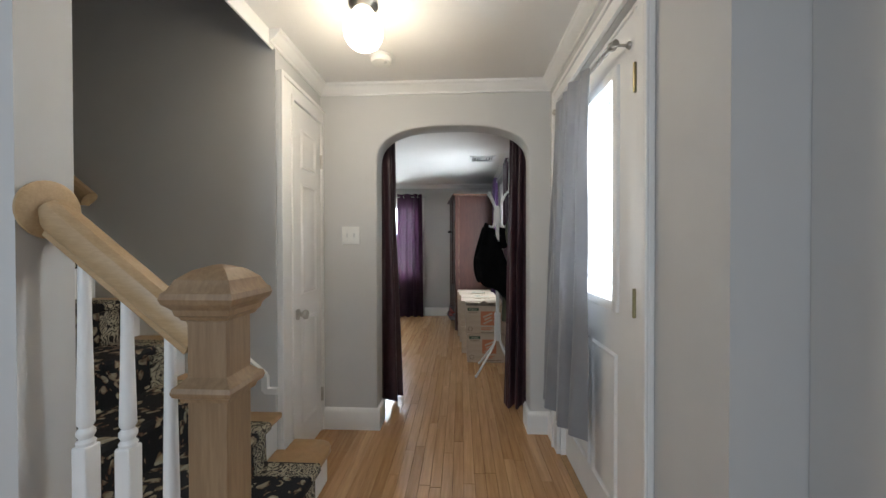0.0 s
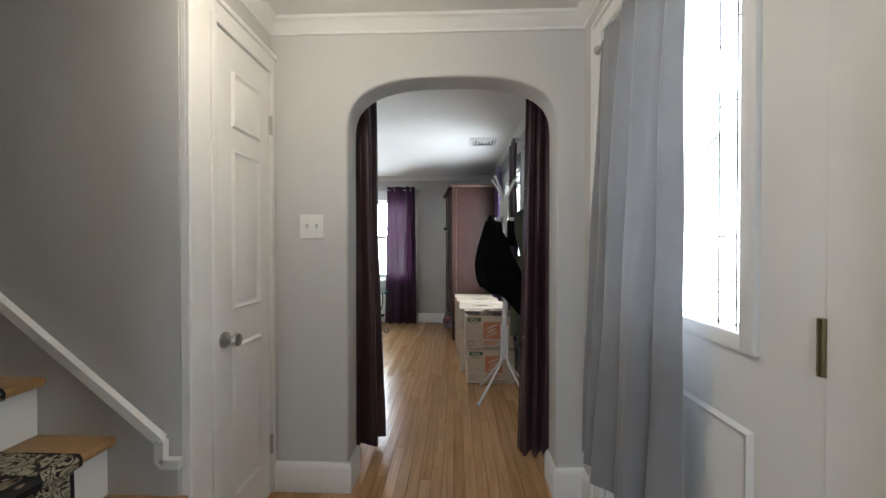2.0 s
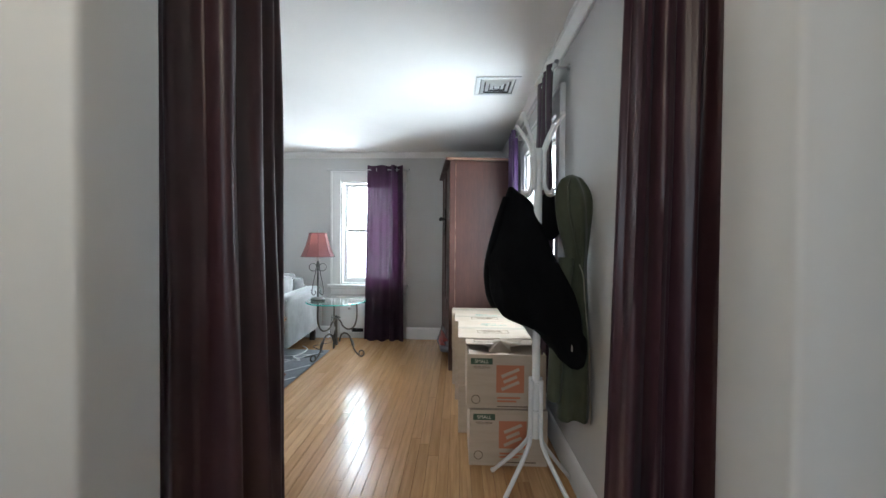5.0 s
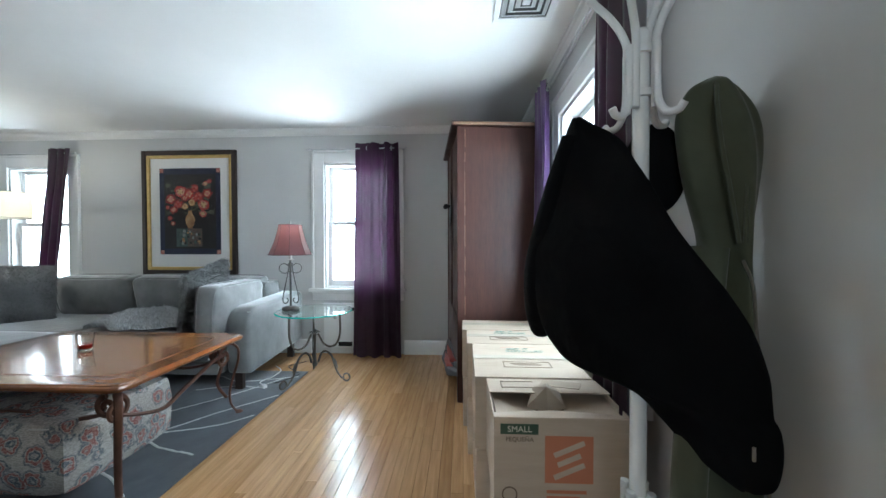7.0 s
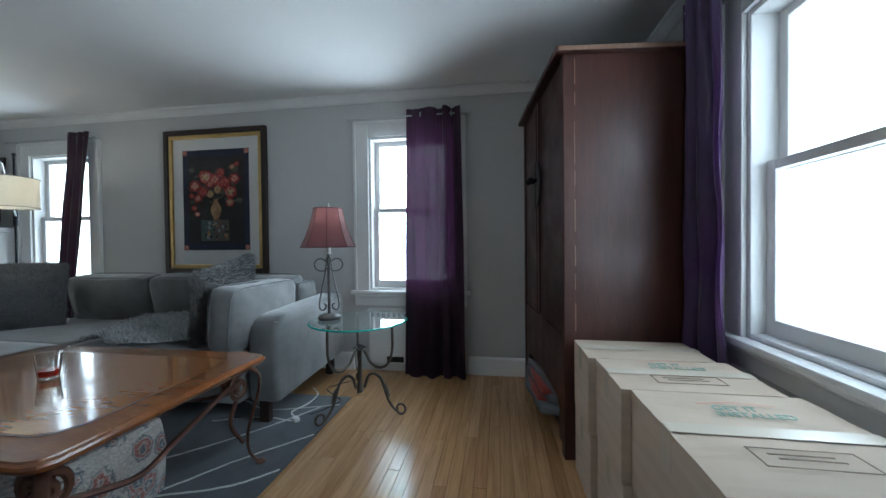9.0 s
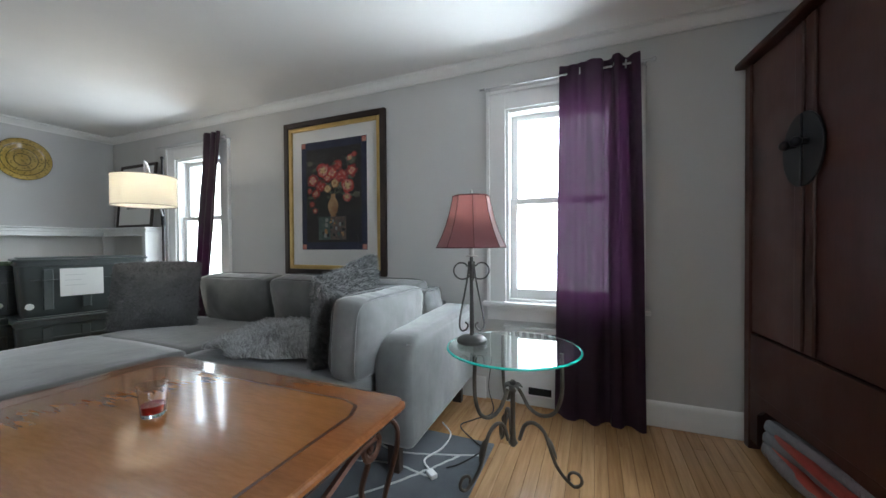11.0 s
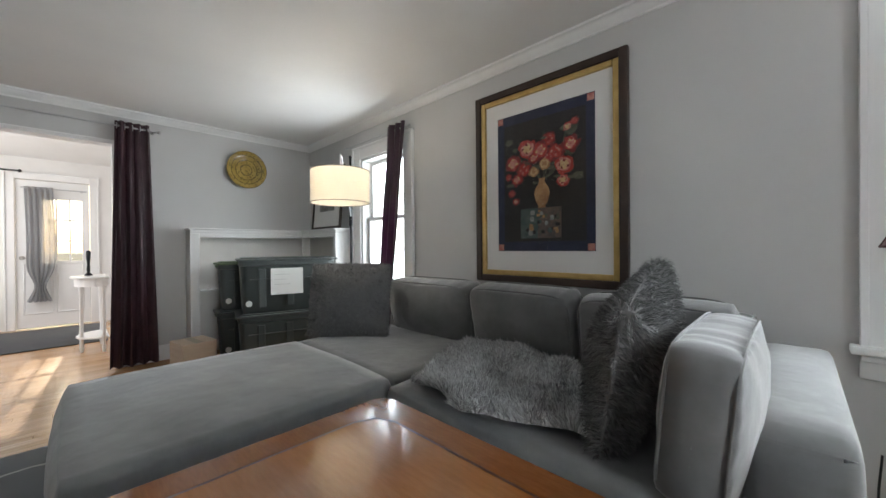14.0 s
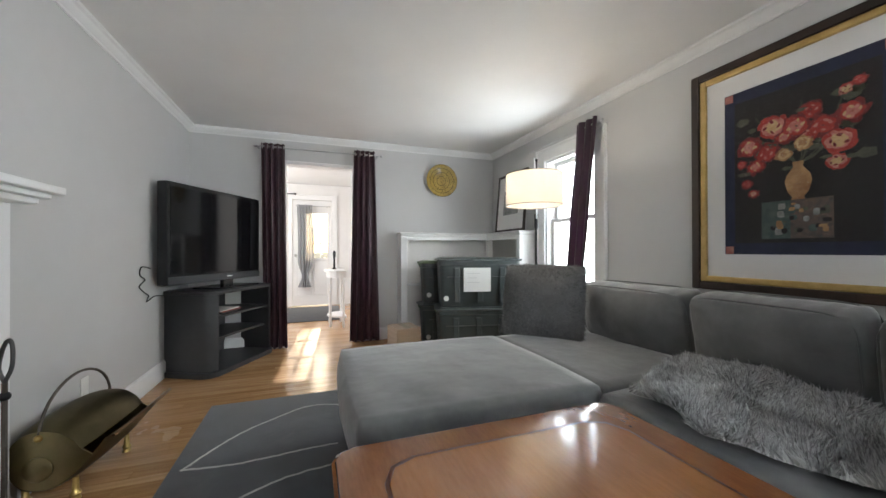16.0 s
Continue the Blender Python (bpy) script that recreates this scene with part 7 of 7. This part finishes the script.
def game_box():
    m = pose(-4.77, 3.085, 0, 0, 0, TVA)
    p = m @ Vector((0.30, 0.16, 0.4885))
    t = thing("magazine_stack", *p, "small stack of magazines on the console shelf", "magazines", TVA + 6)
    for i, (a, mat) in enumerate(((0.0, tv_bar), (0.02, bag_red), (-0.01, mat_board))):
        part("magazine", boxes((-0.13 + a, 0.12 + a, -0.10, 0.10, 0.001 + 0.010 * i, 0.0105 + 0.010 * i), bevel=0.002), mat, t, "", False)


game_box()


def wall_cable():
    pts = [(-4.66, 2.73, 0.90), (-4.54, 2.718, 0.915), (-4.52, 2.716, 0.86), (-4.60, 2.716, 0.82), (-4.51, 2.716, 0.78), (-4.59, 2.716, 0.73), (-4.66, 2.716, 0.70), (-4.62, 2.72, 0.66), (-4.70, 2.74, 0.69), (-4.80, 2.78, 0.68)]
    ob = finish(tube(spline(pts, 6), 0.004, 6), "cable", cable_black)
    tagged(ob, "thin black cable curling on the wall behind the television", "cable")


wall_cable()


# ---- fireplace end: mantel, coal scuttle, fire tools ----
def mantel():
    t = tagged(thing("mantel", -2.43, SOUTH, 0, "white painted fireplace mantel shelf", "mantel"), kind="structure")
    part("shelf", boxes((-0.90, 0.9, 0.002, 0.20, 1.255, 1.285), (-0.87, 0.87, 0.002, 0.17, 1.235, 1.255), (-0.855, 0.855, 0.002, 0.14, 1.212, 1.235), bevel=0.005), paint_white, t, "", False)
    part("leg", boxes((-0.85, -0.64, 0.002, 0.06, 0.001, 1.212), bevel=0.004), paint_white, t, "", False)
    part("leg", boxes((0.64, 0.85, 0.002, 0.06, 0.001, 1.212), bevel=0.004), paint_white, t, "", False)
    part("frieze", boxes((-0.64, 0.64, 0.002, 0.05, 0.92, 1.21), bevel=0.004), paint_white, t, "", False)
    # no recess: a flat near-black sheet paints the shade of the fire opening
    part("firebox", boxes((-0.64, 0.64, 0.002, 0.012, 0.001, 0.92)), opening_shade, t, "", False)


mantel()


def coal_scuttle():
    t = thing("coal_scuttle", -3.60, 2.885, 0, "aged brass log scuttle with a hoop handle", "coal scuttle", 6)
    t.matrix_world = pose(-3.545, 2.86, 0, 0, 0, -4) @ Matrix.Scale(1.09, 4)
    # a scroll of sheet brass along local x, open towards local +y
    prof = spline([(0.0, 0.235, 0.262), (0.0, 0.19, 0.20), (0.0, 0.12, 0.115), (0.0, 0.03, 0.055), (0.0, -0.075, 0.07), (0.0, -0.125, 0.16), (0.0, -0.115, 0.25), (0.0, -0.05, 0.305), (0.0, 0.04, 0.300), (0.0, 0.10, 0.262), (0.0, 0.135, 0.215)], 5)
    bm = bmesh.new()
    n = 16
    rows = []
    for i in range(n + 1):
        s = 2 * i / n - 1
        k = 1 - 0.16 * abs(s) ** 3
        c = Vector((0, 0.02, 0.17))
        rows.append([bm.verts.new((0.215 * s + (0.02 * s if j < 6 else 0), c.y + (p.y - c.y) * k, max(0.05, c.z + (p.z - c.z) * k))) for j, p in enumerate(prof)])
    for a, b in zip(rows, rows[1:]):
        for j in range(len(prof) - 1):
            bm.faces.new((a[j], a[j + 1], b[j + 1], b[j]))
    bmesh.ops.solidify(bm, geom=list(bm.faces), thickness=0.003)
    part("bowl", bm, brass_old, t, "rolled brass bowl with a flared lip", True, 60)
    cap = [(0.02 + (p.y - 0.02) * 0.83, 0.17 + (p.z - 0.17) * 0.83) for p in prof[6:]]
    for x0, x1 in ((-0.214, -0.208), (0.208, 0.214)):
        part("end_plate", prism(cap, x0, x1, "x"), brass_old, t, "", False)
        x = x0 if x0 < 0 else x1
        part("boss", merge(bmesh.new(), lathe([(0, 0), (0.045, 0), (0.045, 0.005), (0.034, 0.012), (0, 0.013)], 24), pose(x, -0.01, 0.15, 0, 90 if x > 0 else -90)), brass_old, t)
        part("handle_lug", ball(0.013, (x, -0.01, 0.262)), brass, t)
    part("rolled_lip", tube([(-0.235 + 0.47 * i / 8, 0.226, 0.252) for i in range(9)], 0.006, 8), copper_old, t)
    part("hoop_handle", tube([(0.211 * math.cos(a), -0.01, 0.262 + 0.175 * math.sin(a)) for a in (math.pi * i / 28 for i in range(29))], 0.0055, 8), iron, t, "dark iron hoop handle")
    for x in (-0.17, 0.17):
        for y in (0.075, -0.075):
            part("foot", merge(bmesh.new(), lathe([(0, 0), (0.017, 0), (0.013, 0.012), (0.018, 0.022), (0.011, 0.034), (0.010, 0.085), (0, 0.085)], 14), Matrix.Translation((x, y, 0.001))), brass, t, "turned brass foot")


coal_scuttle()


def fire_tool():
    t = thing("fire_tool_stand", -2.865, 3.0, 0, "iron fireplace tool stand with a loop handle", "fireplace tools")
    part("base", lathe([(0, 0), (0.09, 0), (0.085, 0.015), (0, 0.02)], 24), black_metal, t)
    part("pole", tube([(0, 0, 0.015), (0, 0, 0.64)], 0.007, 8), iron, t)
    part("collar", ball(0.014, (0, 0, 0.60)), black_metal, t)
    loop = [(0.0, 0.0, 0.64), (-0.012, -0.02, 0.68), (-0.012, -0.012, 0.735), (0.0, 0.008, 0.765), (0.012, 0.024, 0.75), (0.010, 0.022, 0.69), (0.0, 0.0, 0.64)]
    part("loop_handle", tube(spline(loop, 5), 0.0055, 8), pewter, t)


fire_tool()


# ---- radiator cover, ceiling vent, cables, bags ----
def radiator_cover():
    t = thing("radiator_cover", -0.79, FAR, 0, "white metal radiator cover under the window", "radiator cover")
    part("body", boxes((-0.27, 0.40, -0.045, -0.004, 0.07, 0.50), bevel=0.004), rad_paint, t, "", False)
    part("top", boxes((-0.28, 0.41, -0.055, -0.004, 0.50, 0.515), bevel=0.004), rad_paint, t, "", False)
    # slots aren't cut: near-black strips on the front paint their shade
    for k in range(14):
        x = -0.235 + 0.045 * k
        part("slot", boxes((x - 0.013, x + 0.013, -0.0465, -0.0445, 0.44, 0.475), bevel=0.0008), opening_shade, t, "flat dark strip painted as a shaded vent slot", False)
    part("grille", boxes((-0.20, 0.36, -0.03, -0.006, 0.008, 0.068)), grille_metal, t, "", False)
    # another near-black strip for the shade of the lower opening
    part("gap", boxes((-0.12, 0.02, -0.047, -0.0445, 0.085, 0.13)), opening_shade, t, "", False)
    part("valve", merge(tube([(-0.14, -0.045, 0.38), (-0.14, -0.075, 0.38)], 0.012), ball(0.018, (-0.14, -0.08, 0.38))), nickel, t)


radiator_cover()


def ceiling_vent():
    t = thing("ceiling_vent", 0.635, 4.225, CEIL, "white slatted ceiling vent", "vent")
    w, d = 0.148, 0.148
    part("frame", boxes((-w, w, -d, -d + 0.03, -0.010, -0.001), (-w, w, d - 0.03, d, -0.010, -0.001), (-w, -w + 0.03, -d + 0.03, d - 0.03, -0.010, -0.001), (w - 0.03, w, -d + 0.03, d - 0.03, -0.010, -0.001), bevel=0.002), white_metal, t, "", False)
    # flat dark sheet in place of a shaded duct
    part("backing", boxes((-w + 0.03, w - 0.03, -d + 0.03, d - 0.03, -0.0022, -0.001)), vent_shadow, t, "", False)
    for k in range(3):
        r = 0.112 - 0.032 * k
        for a0 in range(4):
            pts = [(-r, -r), (r, -r), (r - 0.022, -r + 0.022), (-r + 0.022, -r + 0.022)]
            m = Matrix.Rotation(radians(90 * a0), 4, "Z")
            bm = bmesh.new()
            low = [bm.verts.new((x, y, -0.004 if i < 2 else -0.012)) for i, (x, y) in enumerate(pts)]
            bm.faces.new(low)
            bmesh.ops.solidify(bm, geom=list(bm.faces), thickness=0.0015)
            bmesh.ops.transform(bm, matrix=m, verts=bm.verts)
            part("slat", bm, white_metal, t, "", False)
    part("centre", boxes((-0.018, 0.018, -0.018, 0.018, -0.012, -0.003), bevel=0.001), white_metal, t, "", False)


ceiling_vent()


def cables():
    pts = [(-1.14, 5.98, 0.30), (-1.15, 5.94, 0.12), (-1.10, 5.86, 0.008), (-1.18, 5.72, 0.007), (-1.22, 5.60, 0.018), (-1.10, 5.48, 0.018), (-1.04, 5.42, 0.017), (-1.10, 5.28, 0.017), (-1.15, 5.22, 0.018)]
    tagged(finish(tube(spline(pts, 8), 0.0035, 6), "lamp_cable", cable_black), "thin black lamp cable across the floor and rug", "cable")
    pts = [(-1.33, 5.60, 0.018), (-1.24, 5.50, 0.018), (-1.23, 5.36, 0.018), (-1.27, 5.24, 0.018), (-1.21, 5.17, 0.020)]
    t = thing("extension_cord", -1.33, 5.60, 0.0, "white extension cord lying on the rug", "extension cord")
    o = Vector((-1.33, 5.60, 0))
    part("cord", tube([p - o for p in spline(pts, 8)], 0.0045, 6), cable_white, t)
    part("socket", merge(bmesh.new(), boxes((-0.025, 0.025, -0.016, 0.016, 0, 0.022), bevel=0.004), pose(-1.19 - o.x, 5.145 - o.y, 0.012, 0, 0, -35)), cable_white, t)


cables()


def bag_stack():
    t = thing("bagged_linen", 0.36, 5.50, 0, "crumpled clear plastic bags with red packets under the armoire", "plastic bags", 6)
    rnd = random.Random(7)
    for k in range(3):
        bm = soft_box(0.30, 0.52, 0.055, 0.3, 10, 70 + k, 0.022, 0.3)
        bmesh.ops.transform(bm, matrix=pose(-0.03 + 0.03 * k, 0.02 * k, 0.106 + 0.045 * k, 0, 8, 3 * k), verts=bm.verts)
        part("plastic_bag", bm, bag_plastic, t)
    for k in range(2):
        bm = soft_box(0.26, 0.42, 0.03, 0.3, 8, 80 + k, 0.012, 0.3)
        bmesh.ops.transform(bm, matrix=pose(-0.045 + 0.02 * k, 0.0, 0.128 + 0.05 * k, 0, 8, -2), verts=bm.verts)
        part("packet", bm, bag_red, t)


bag_stack()


# ---- porch beyond the west doorway ----
PX0, PX1 = -8.60, WEST - 0.15
wall_with_holes("wall_porch_north", "y", 4.75, 4.87, PX0, PX1, 0, TOP, [], paint_porch, "white painted porch wall")
wall_with_holes("wall_porch_south", "y", 2.20, 2.32, PX0, PX1, 0, TOP, [(-8.1, -6.0, 0.85, 2.1)], paint_porch, "white painted porch wall")
wall_with_holes("wall_porch_end", "x", PX0 - 0.12, PX0, 2.20, 4.87, 0, TOP, [(3.50, 4.20, 0.0, 1.98)], paint_porch, "white painted porch wall")
structure("ceiling_porch", boxes((PX0, PX1, 2.32, 4.75, CEIL, TOP)), paint_ceiling, "white painted porch ceiling", "ceiling")
casing("trim_doorway_west", "x", WEST, 1, 3.575, 4.29, 1.975, 0.012, 0.0, 0.004)
structure("trim_porch_jamb", boxes((WEST - 0.151, WEST - 0.0, 3.5755, 3.59, 0, 1.974), (WEST - 0.151, WEST - 0.0, 4.275, 4.2895, 0, 1.974), (WEST - 0.151, WEST, 3.59, 4.275, 1.96, 1.974)), paint_white, "white doorway lining", "casing")
casing("trim_porch_door", "x", PX0, 1, 3.50, 4.20, 1.98, 0.09)


def porch_door():
    d = tagged(thing("door_3", PX0, 3.85, 0, "white exterior porch door with a nine-pane window", "door"), kind="structure")
    gy0, gy1, gz0, gz1 = -0.11, 0.28, 0.88, 1.74
    part("slab", boxes((-0.05, -0.008, -0.345, gy0, 0.01, 1.97), (-0.05, -0.008, gy1, 0.345, 0.01, 1.97), (-0.05, -0.008, gy0, gy1, 0.01, gz0), (-0.05, -0.008, gy0, gy1, gz1, 1.97)), paint_white, d, "", False)
    for i in range(3):
        for j in range(3):
            y0, y1 = gy0 + (gy1 - gy0) * i / 3, gy0 + (gy1 - gy0) * (i + 1) / 3
            z0, z1 = gz0 + (gz1 - gz0) * j / 3, gz0 + (gz1 - gz0) * (j + 1) / 3
            pane = part("pane", boxes((-0.032, -0.028, y0 + 0.008, y1 - 0.008, z0 + 0.008, z1 - 0.008)), window_glass, d, "", False)
            pane.visible_shadow = False
    for k in (0, 1, 2, 3):
        y = gy0 + (gy1 - gy0) * k / 3
        part("muntin", boxes((-0.040, -0.006, y - 0.009, y + 0.009, gz0, gz1), bevel=0.002), paint_white, d, "", False)
        z = gz0 + (gz1 - gz0) * k / 3
        part("muntin", boxes((-0.039, -0.007, gy0, gy1, z - 0.009, z + 0.009), bevel=0.002), paint_white, d, "", False)
    for a, b in ((-0.27, -0.03), (0.03, 0.27)):
        bm = bmesh.new()
        panel_face(bm, -0.008, 1, a, b, 0.2, 0.85)
        part("panel", bm, paint_white, d)
    part("knob", merge(bmesh.new(), lathe([(0, 0), (0.028, 0), (0.028, 0.006), (0.012, 0.010), (0.012, 0.03), (0.026, 0.045), (0.02, 0.06), (0, 0.062)], 20), pose(-0.008, -0.29, 0.94, 0, 90)), nickel, d)


porch_door()
rod("curtain_rod", (-8.53, 3.56, 1.86), (-8.53, 4.16, 1.86), 0.007, rod_metal, "thin rod on the porch door", 0.012, [(PX0, 3.6, 1.86), (PX0, 4.12, 1.86)])
rod("curtain_rod", (-8.45, 2.9, 2.06), (-8.45, 3.56, 2.06), 0.010, black_metal, "dark rod beside the porch door", 0.02, [(PX0, 3.0, 2.06)])
hung("door_curtain", curtain([(-8.53, 3.58), (-8.53, 3.84)], 0.36, 1.88, 5, 0.02, seed=33, sway=lambda s, h: Vector((0, (0.5 - s) * 0.16 * math.exp(-((h - 0.13) ** 2) * 90) - 0.0 + 0.02 * math.sin(3 * h), 0))), voile_grey, "grey voile curtain knotted near its hem on the porch door")
mat_ob = finish(boxes((-8.40, -6.98, 3.30, 4.30, 0.001, 0.010), bevel=0.003), "doormat", mat_dark)
tagged(mat_ob, "dark grey doormat inside the porch door", "mat")


def porch_table():
    t = thing("console_table", -6.62, 4.28, 0, "small white half-round table with a lower shelf", "side table")
    for z, r in ((0.745, 0.28), (0.135, 0.24)):
        pts = [(r * math.cos(a), -r * math.sin(a)) for a in (math.pi * i / 16 for i in range(17))]
        part("tabletop" if z > 0.5 else "lower_shelf", prism(pts, z, z + 0.022, "z", 0.004), paint_white, t, "", False)
    pts = [(0.25 * math.cos(a), -0.25 * math.sin(a)) for a in (math.pi * i / 16 for i in range(17))]
    part("apron", prism(pts, 0.665, 0.744), paint_white, t, "", False)
    for a in (10, 62, 118, 170):
        c, s = 0.225 * math.cos(radians(a)), -0.225 * math.sin(radians(a))
        part("leg", merge(bmesh.new(), lathe([(0, 0.001), (0.012, 0.001), (0.018, 0.05), (0.012, 0.10), (0.020, 0.14), (0.014, 0.2), (0.018, 0.45), (0.013, 0.56), (0.02, 0.62), (0.02, 0.67), (0, 0.67)], 14), Matrix.Translation((c, s, 0))), paint_white, t)
    b = thing("candlestick", -6.70, 4.14, 0.768, "dark turned candlestick on the porch table", "candlestick")
    part("stick", lathe([(0, 0), (0.032, 0), (0.030, 0.012), (0.012, 0.03), (0.016, 0.07), (0.010, 0.12), (0.018, 0.18), (0.020, 0.24), (0.014, 0.26), (0, 0.265)], 18), black_metal, b)


porch_table()

# ---- outdoors ----
structure("ground", boxes((-300, 300, -300, 300, -0.62, -0.60)), lawn, "pale lawn and road beyond the windows", "ground")
bm = boxes((11.0, 15.5, -120, 120, -0.599, -0.585))
structure("road", bm, Mat("asphalt", rough=0.9).grain(g(0.05), g(0.075), 0.8, 30, 0.4), "asphalt road beyond the lawn", "road")


def far_house(x, y, rz, label):
    t = thing("house", x, y, -0.6, label, "house", rz)
    part("wall", boxes((-6, 6, -4, 4, 0, 5.4)), house_siding, t, "", False)
    part("roof", prism([(-4.5, 5.3), (0, 8.2), (4.5, 5.3)], -6.4, 6.4, "x"), roof_grey, t, "", False)
    for s in (-1, 1):
        for wx in (-4.2, -1.5, 1.5, 4.2):
            for wz in (1.2, 3.7):
                if wx == 1.5 and wz < 2:
                    continue
                part("window", boxes((wx - 0.45, wx + 0.45, s * 4.02 - 0.03, s * 4.02 + 0.03, wz, wz + 1.3)), window_dark, t, "", False)
                for q in (-0.68, 0.68):
                    part("shutter", boxes((wx + q - 0.18, wx + q + 0.18, s * 4.03 - 0.03, s * 4.03 + 0.03, wz, wz + 1.3)), shutter_dark, t, "", False)


window_dark = Mat("dark_pane", (0.05, 0.06, 0.07), 0.1)
far_house(27, 13, 82, "pale clapboard house with dark shutters across the road")
far_house(-6, 30, 4, "pale clapboard house behind trees")


def tree(x, y, h, seed, dense=1.0):
    rnd = random.Random(seed)
    t = thing("tree", x, y, -0.6, "leafy tree outside the window", "tree", group="trees outside")
    bm = tube(spline([(0, 0, 0), (0.1, 0.05, h * 0.3), (-0.1, 0.1, h * 0.6), (0.05, 0, h * 0.9)], 6), lambda k: 0.22 * (1 - 0.85 * k), 9)
    tips = []
    for k in range(14):
        a, z = rnd.random() * 6.28, h * rnd.uniform(0.25, 0.85)
        r = h * rnd.uniform(0.18, 0.34)
        e = Vector((r * math.cos(a), r * math.sin(a), z + h * rnd.uniform(0.05, 0.2)))
        tube(spline([(0, 0, z), e * 0.5 + Vector((0, 0, z * 0.5 + 0.2)), e], 4), lambda q: 0.07 * (1 - 0.8 * q), 6, bm)
        tips.append(e)
    part("trunk", bm, bark, t)
    verts, faces = [], []
    for _ in range(int(3200 * dense)):
        c = rnd.choice(tips) + Vector((rnd.gauss(0, 0.75), rnd.gauss(0, 0.75), rnd.gauss(0, 0.6)))
        u = Vector((rnd.gauss(0, 1), rnd.gauss(0, 1), rnd.gauss(0, 1))).normalized() * 0.13
        v = u.orthogonal().normalized() * 0.07
        k = len(verts)
        verts += [tuple(c - u), tuple(c + v), tuple(c + u), tuple(c - v)]
        faces.append((k, k + 1, k + 2, k + 3))
    me = bpy.data.meshes.new("crown")
    me.from_pydata(verts, [], faces)
    me.materials.append(leaf.m)
    cr = new("crown", me)
    cr.parent = t
    cr["kind"] = "stuff"


for i, (x, y, h) in enumerate(((17, 4, 8), (20, 9.5, 7), (-1.5, 13.5, 6.5), (-5.5, 15, 8), (1.6, 16, 7), (18, -3, 9))):
    tree(x, y, h, 100 + i)


# ---- the oak floor, plank by plank ----
structure("floor", boxes((PX0, EAST, 2.20, FAR, -0.10, -0.0125), (-3.0, EAST, -2.48, 2.20, -0.10, -0.0125), (EAST, 1.112, -2.48, 0.638, -0.10, -0.004)), floor_gap, "narrow oak strip floor with a satin finish", "floor")
FLOOR = bpy.data.objects["floor"]


def planks():
    rnd = random.Random(77)
    W, GAP = 0.0572, 0.0011
    rest_v, rest_f = [], []

    def solid(x0, x1, y0, y1, z):
        b = 0.0009
        vs = [(x0, y0, -0.012), (x1, y0, -0.012), (x1, y1, -0.012), (x0, y1, -0.012), (x0, y0, z - b), (x1, y0, z - b), (x1, y1, z - b), (x0, y1, z - b), (x0 + b, y0 + b, z), (x1 - b, y0 + b, z), (x1 - b, y1 - b, z), (x0 + b, y1 - b, z)]
        fs = [(0, 1, 5, 4), (1, 2, 6, 5), (2, 3, 7, 6), (3, 0, 4, 7), (4, 5, 9, 8), (5, 6, 10, 9), (6, 7, 11, 10), (7, 4, 8, 11), (8, 9, 10, 11)]
        return vs, fs

    count = 0
    x = PX0 + 0.01
    while x < EAST:
        x1 = min(x + W, EAST)
        mid = (x + x1) / 2
        lo, hi = (2.32, 4.75) if mid < PX1 else (SOUTH - 0.10, FAR) if mid < -3.0 else (-2.48, FAR)
        y = lo - rnd.random() * 0.8
        while y < hi:
            y1 = y + rnd.uniform(0.55, 1.7)
            a, b = max(y, lo), min(y1, hi)
            if b - a > 0.02:
                vs, fs = solid(x + GAP / 2, x1 - GAP / 2, a + GAP / 2, b - GAP / 2, rnd.uniform(-0.0008, 0.0))
                near = mid > -1.05 and b > 0.55 and b - a > 0.15
                if near and count < 300:
                    me = bpy.data.meshes.new("plank")
                    me.from_pydata(vs, [], fs)
                    me.materials.append(oak_floor.m)
                    ob = new("plank", me)
                    ob.parent = FLOOR
                    count += 1
                else:
                    k = len(rest_v)
                    rest_v.extend(vs)
                    rest_f.extend(tuple(k + i for i in f) for f in fs)
            y = y1
        x += W
    me = bpy.data.meshes.new("planks")
    me.from_pydata(rest_v, [], rest_f)
    me.materials.append(oak_floor.m)
    ob = new("planks", me)
    ob.parent = FLOOR
    ob["kind"] = "stuff"


planks()
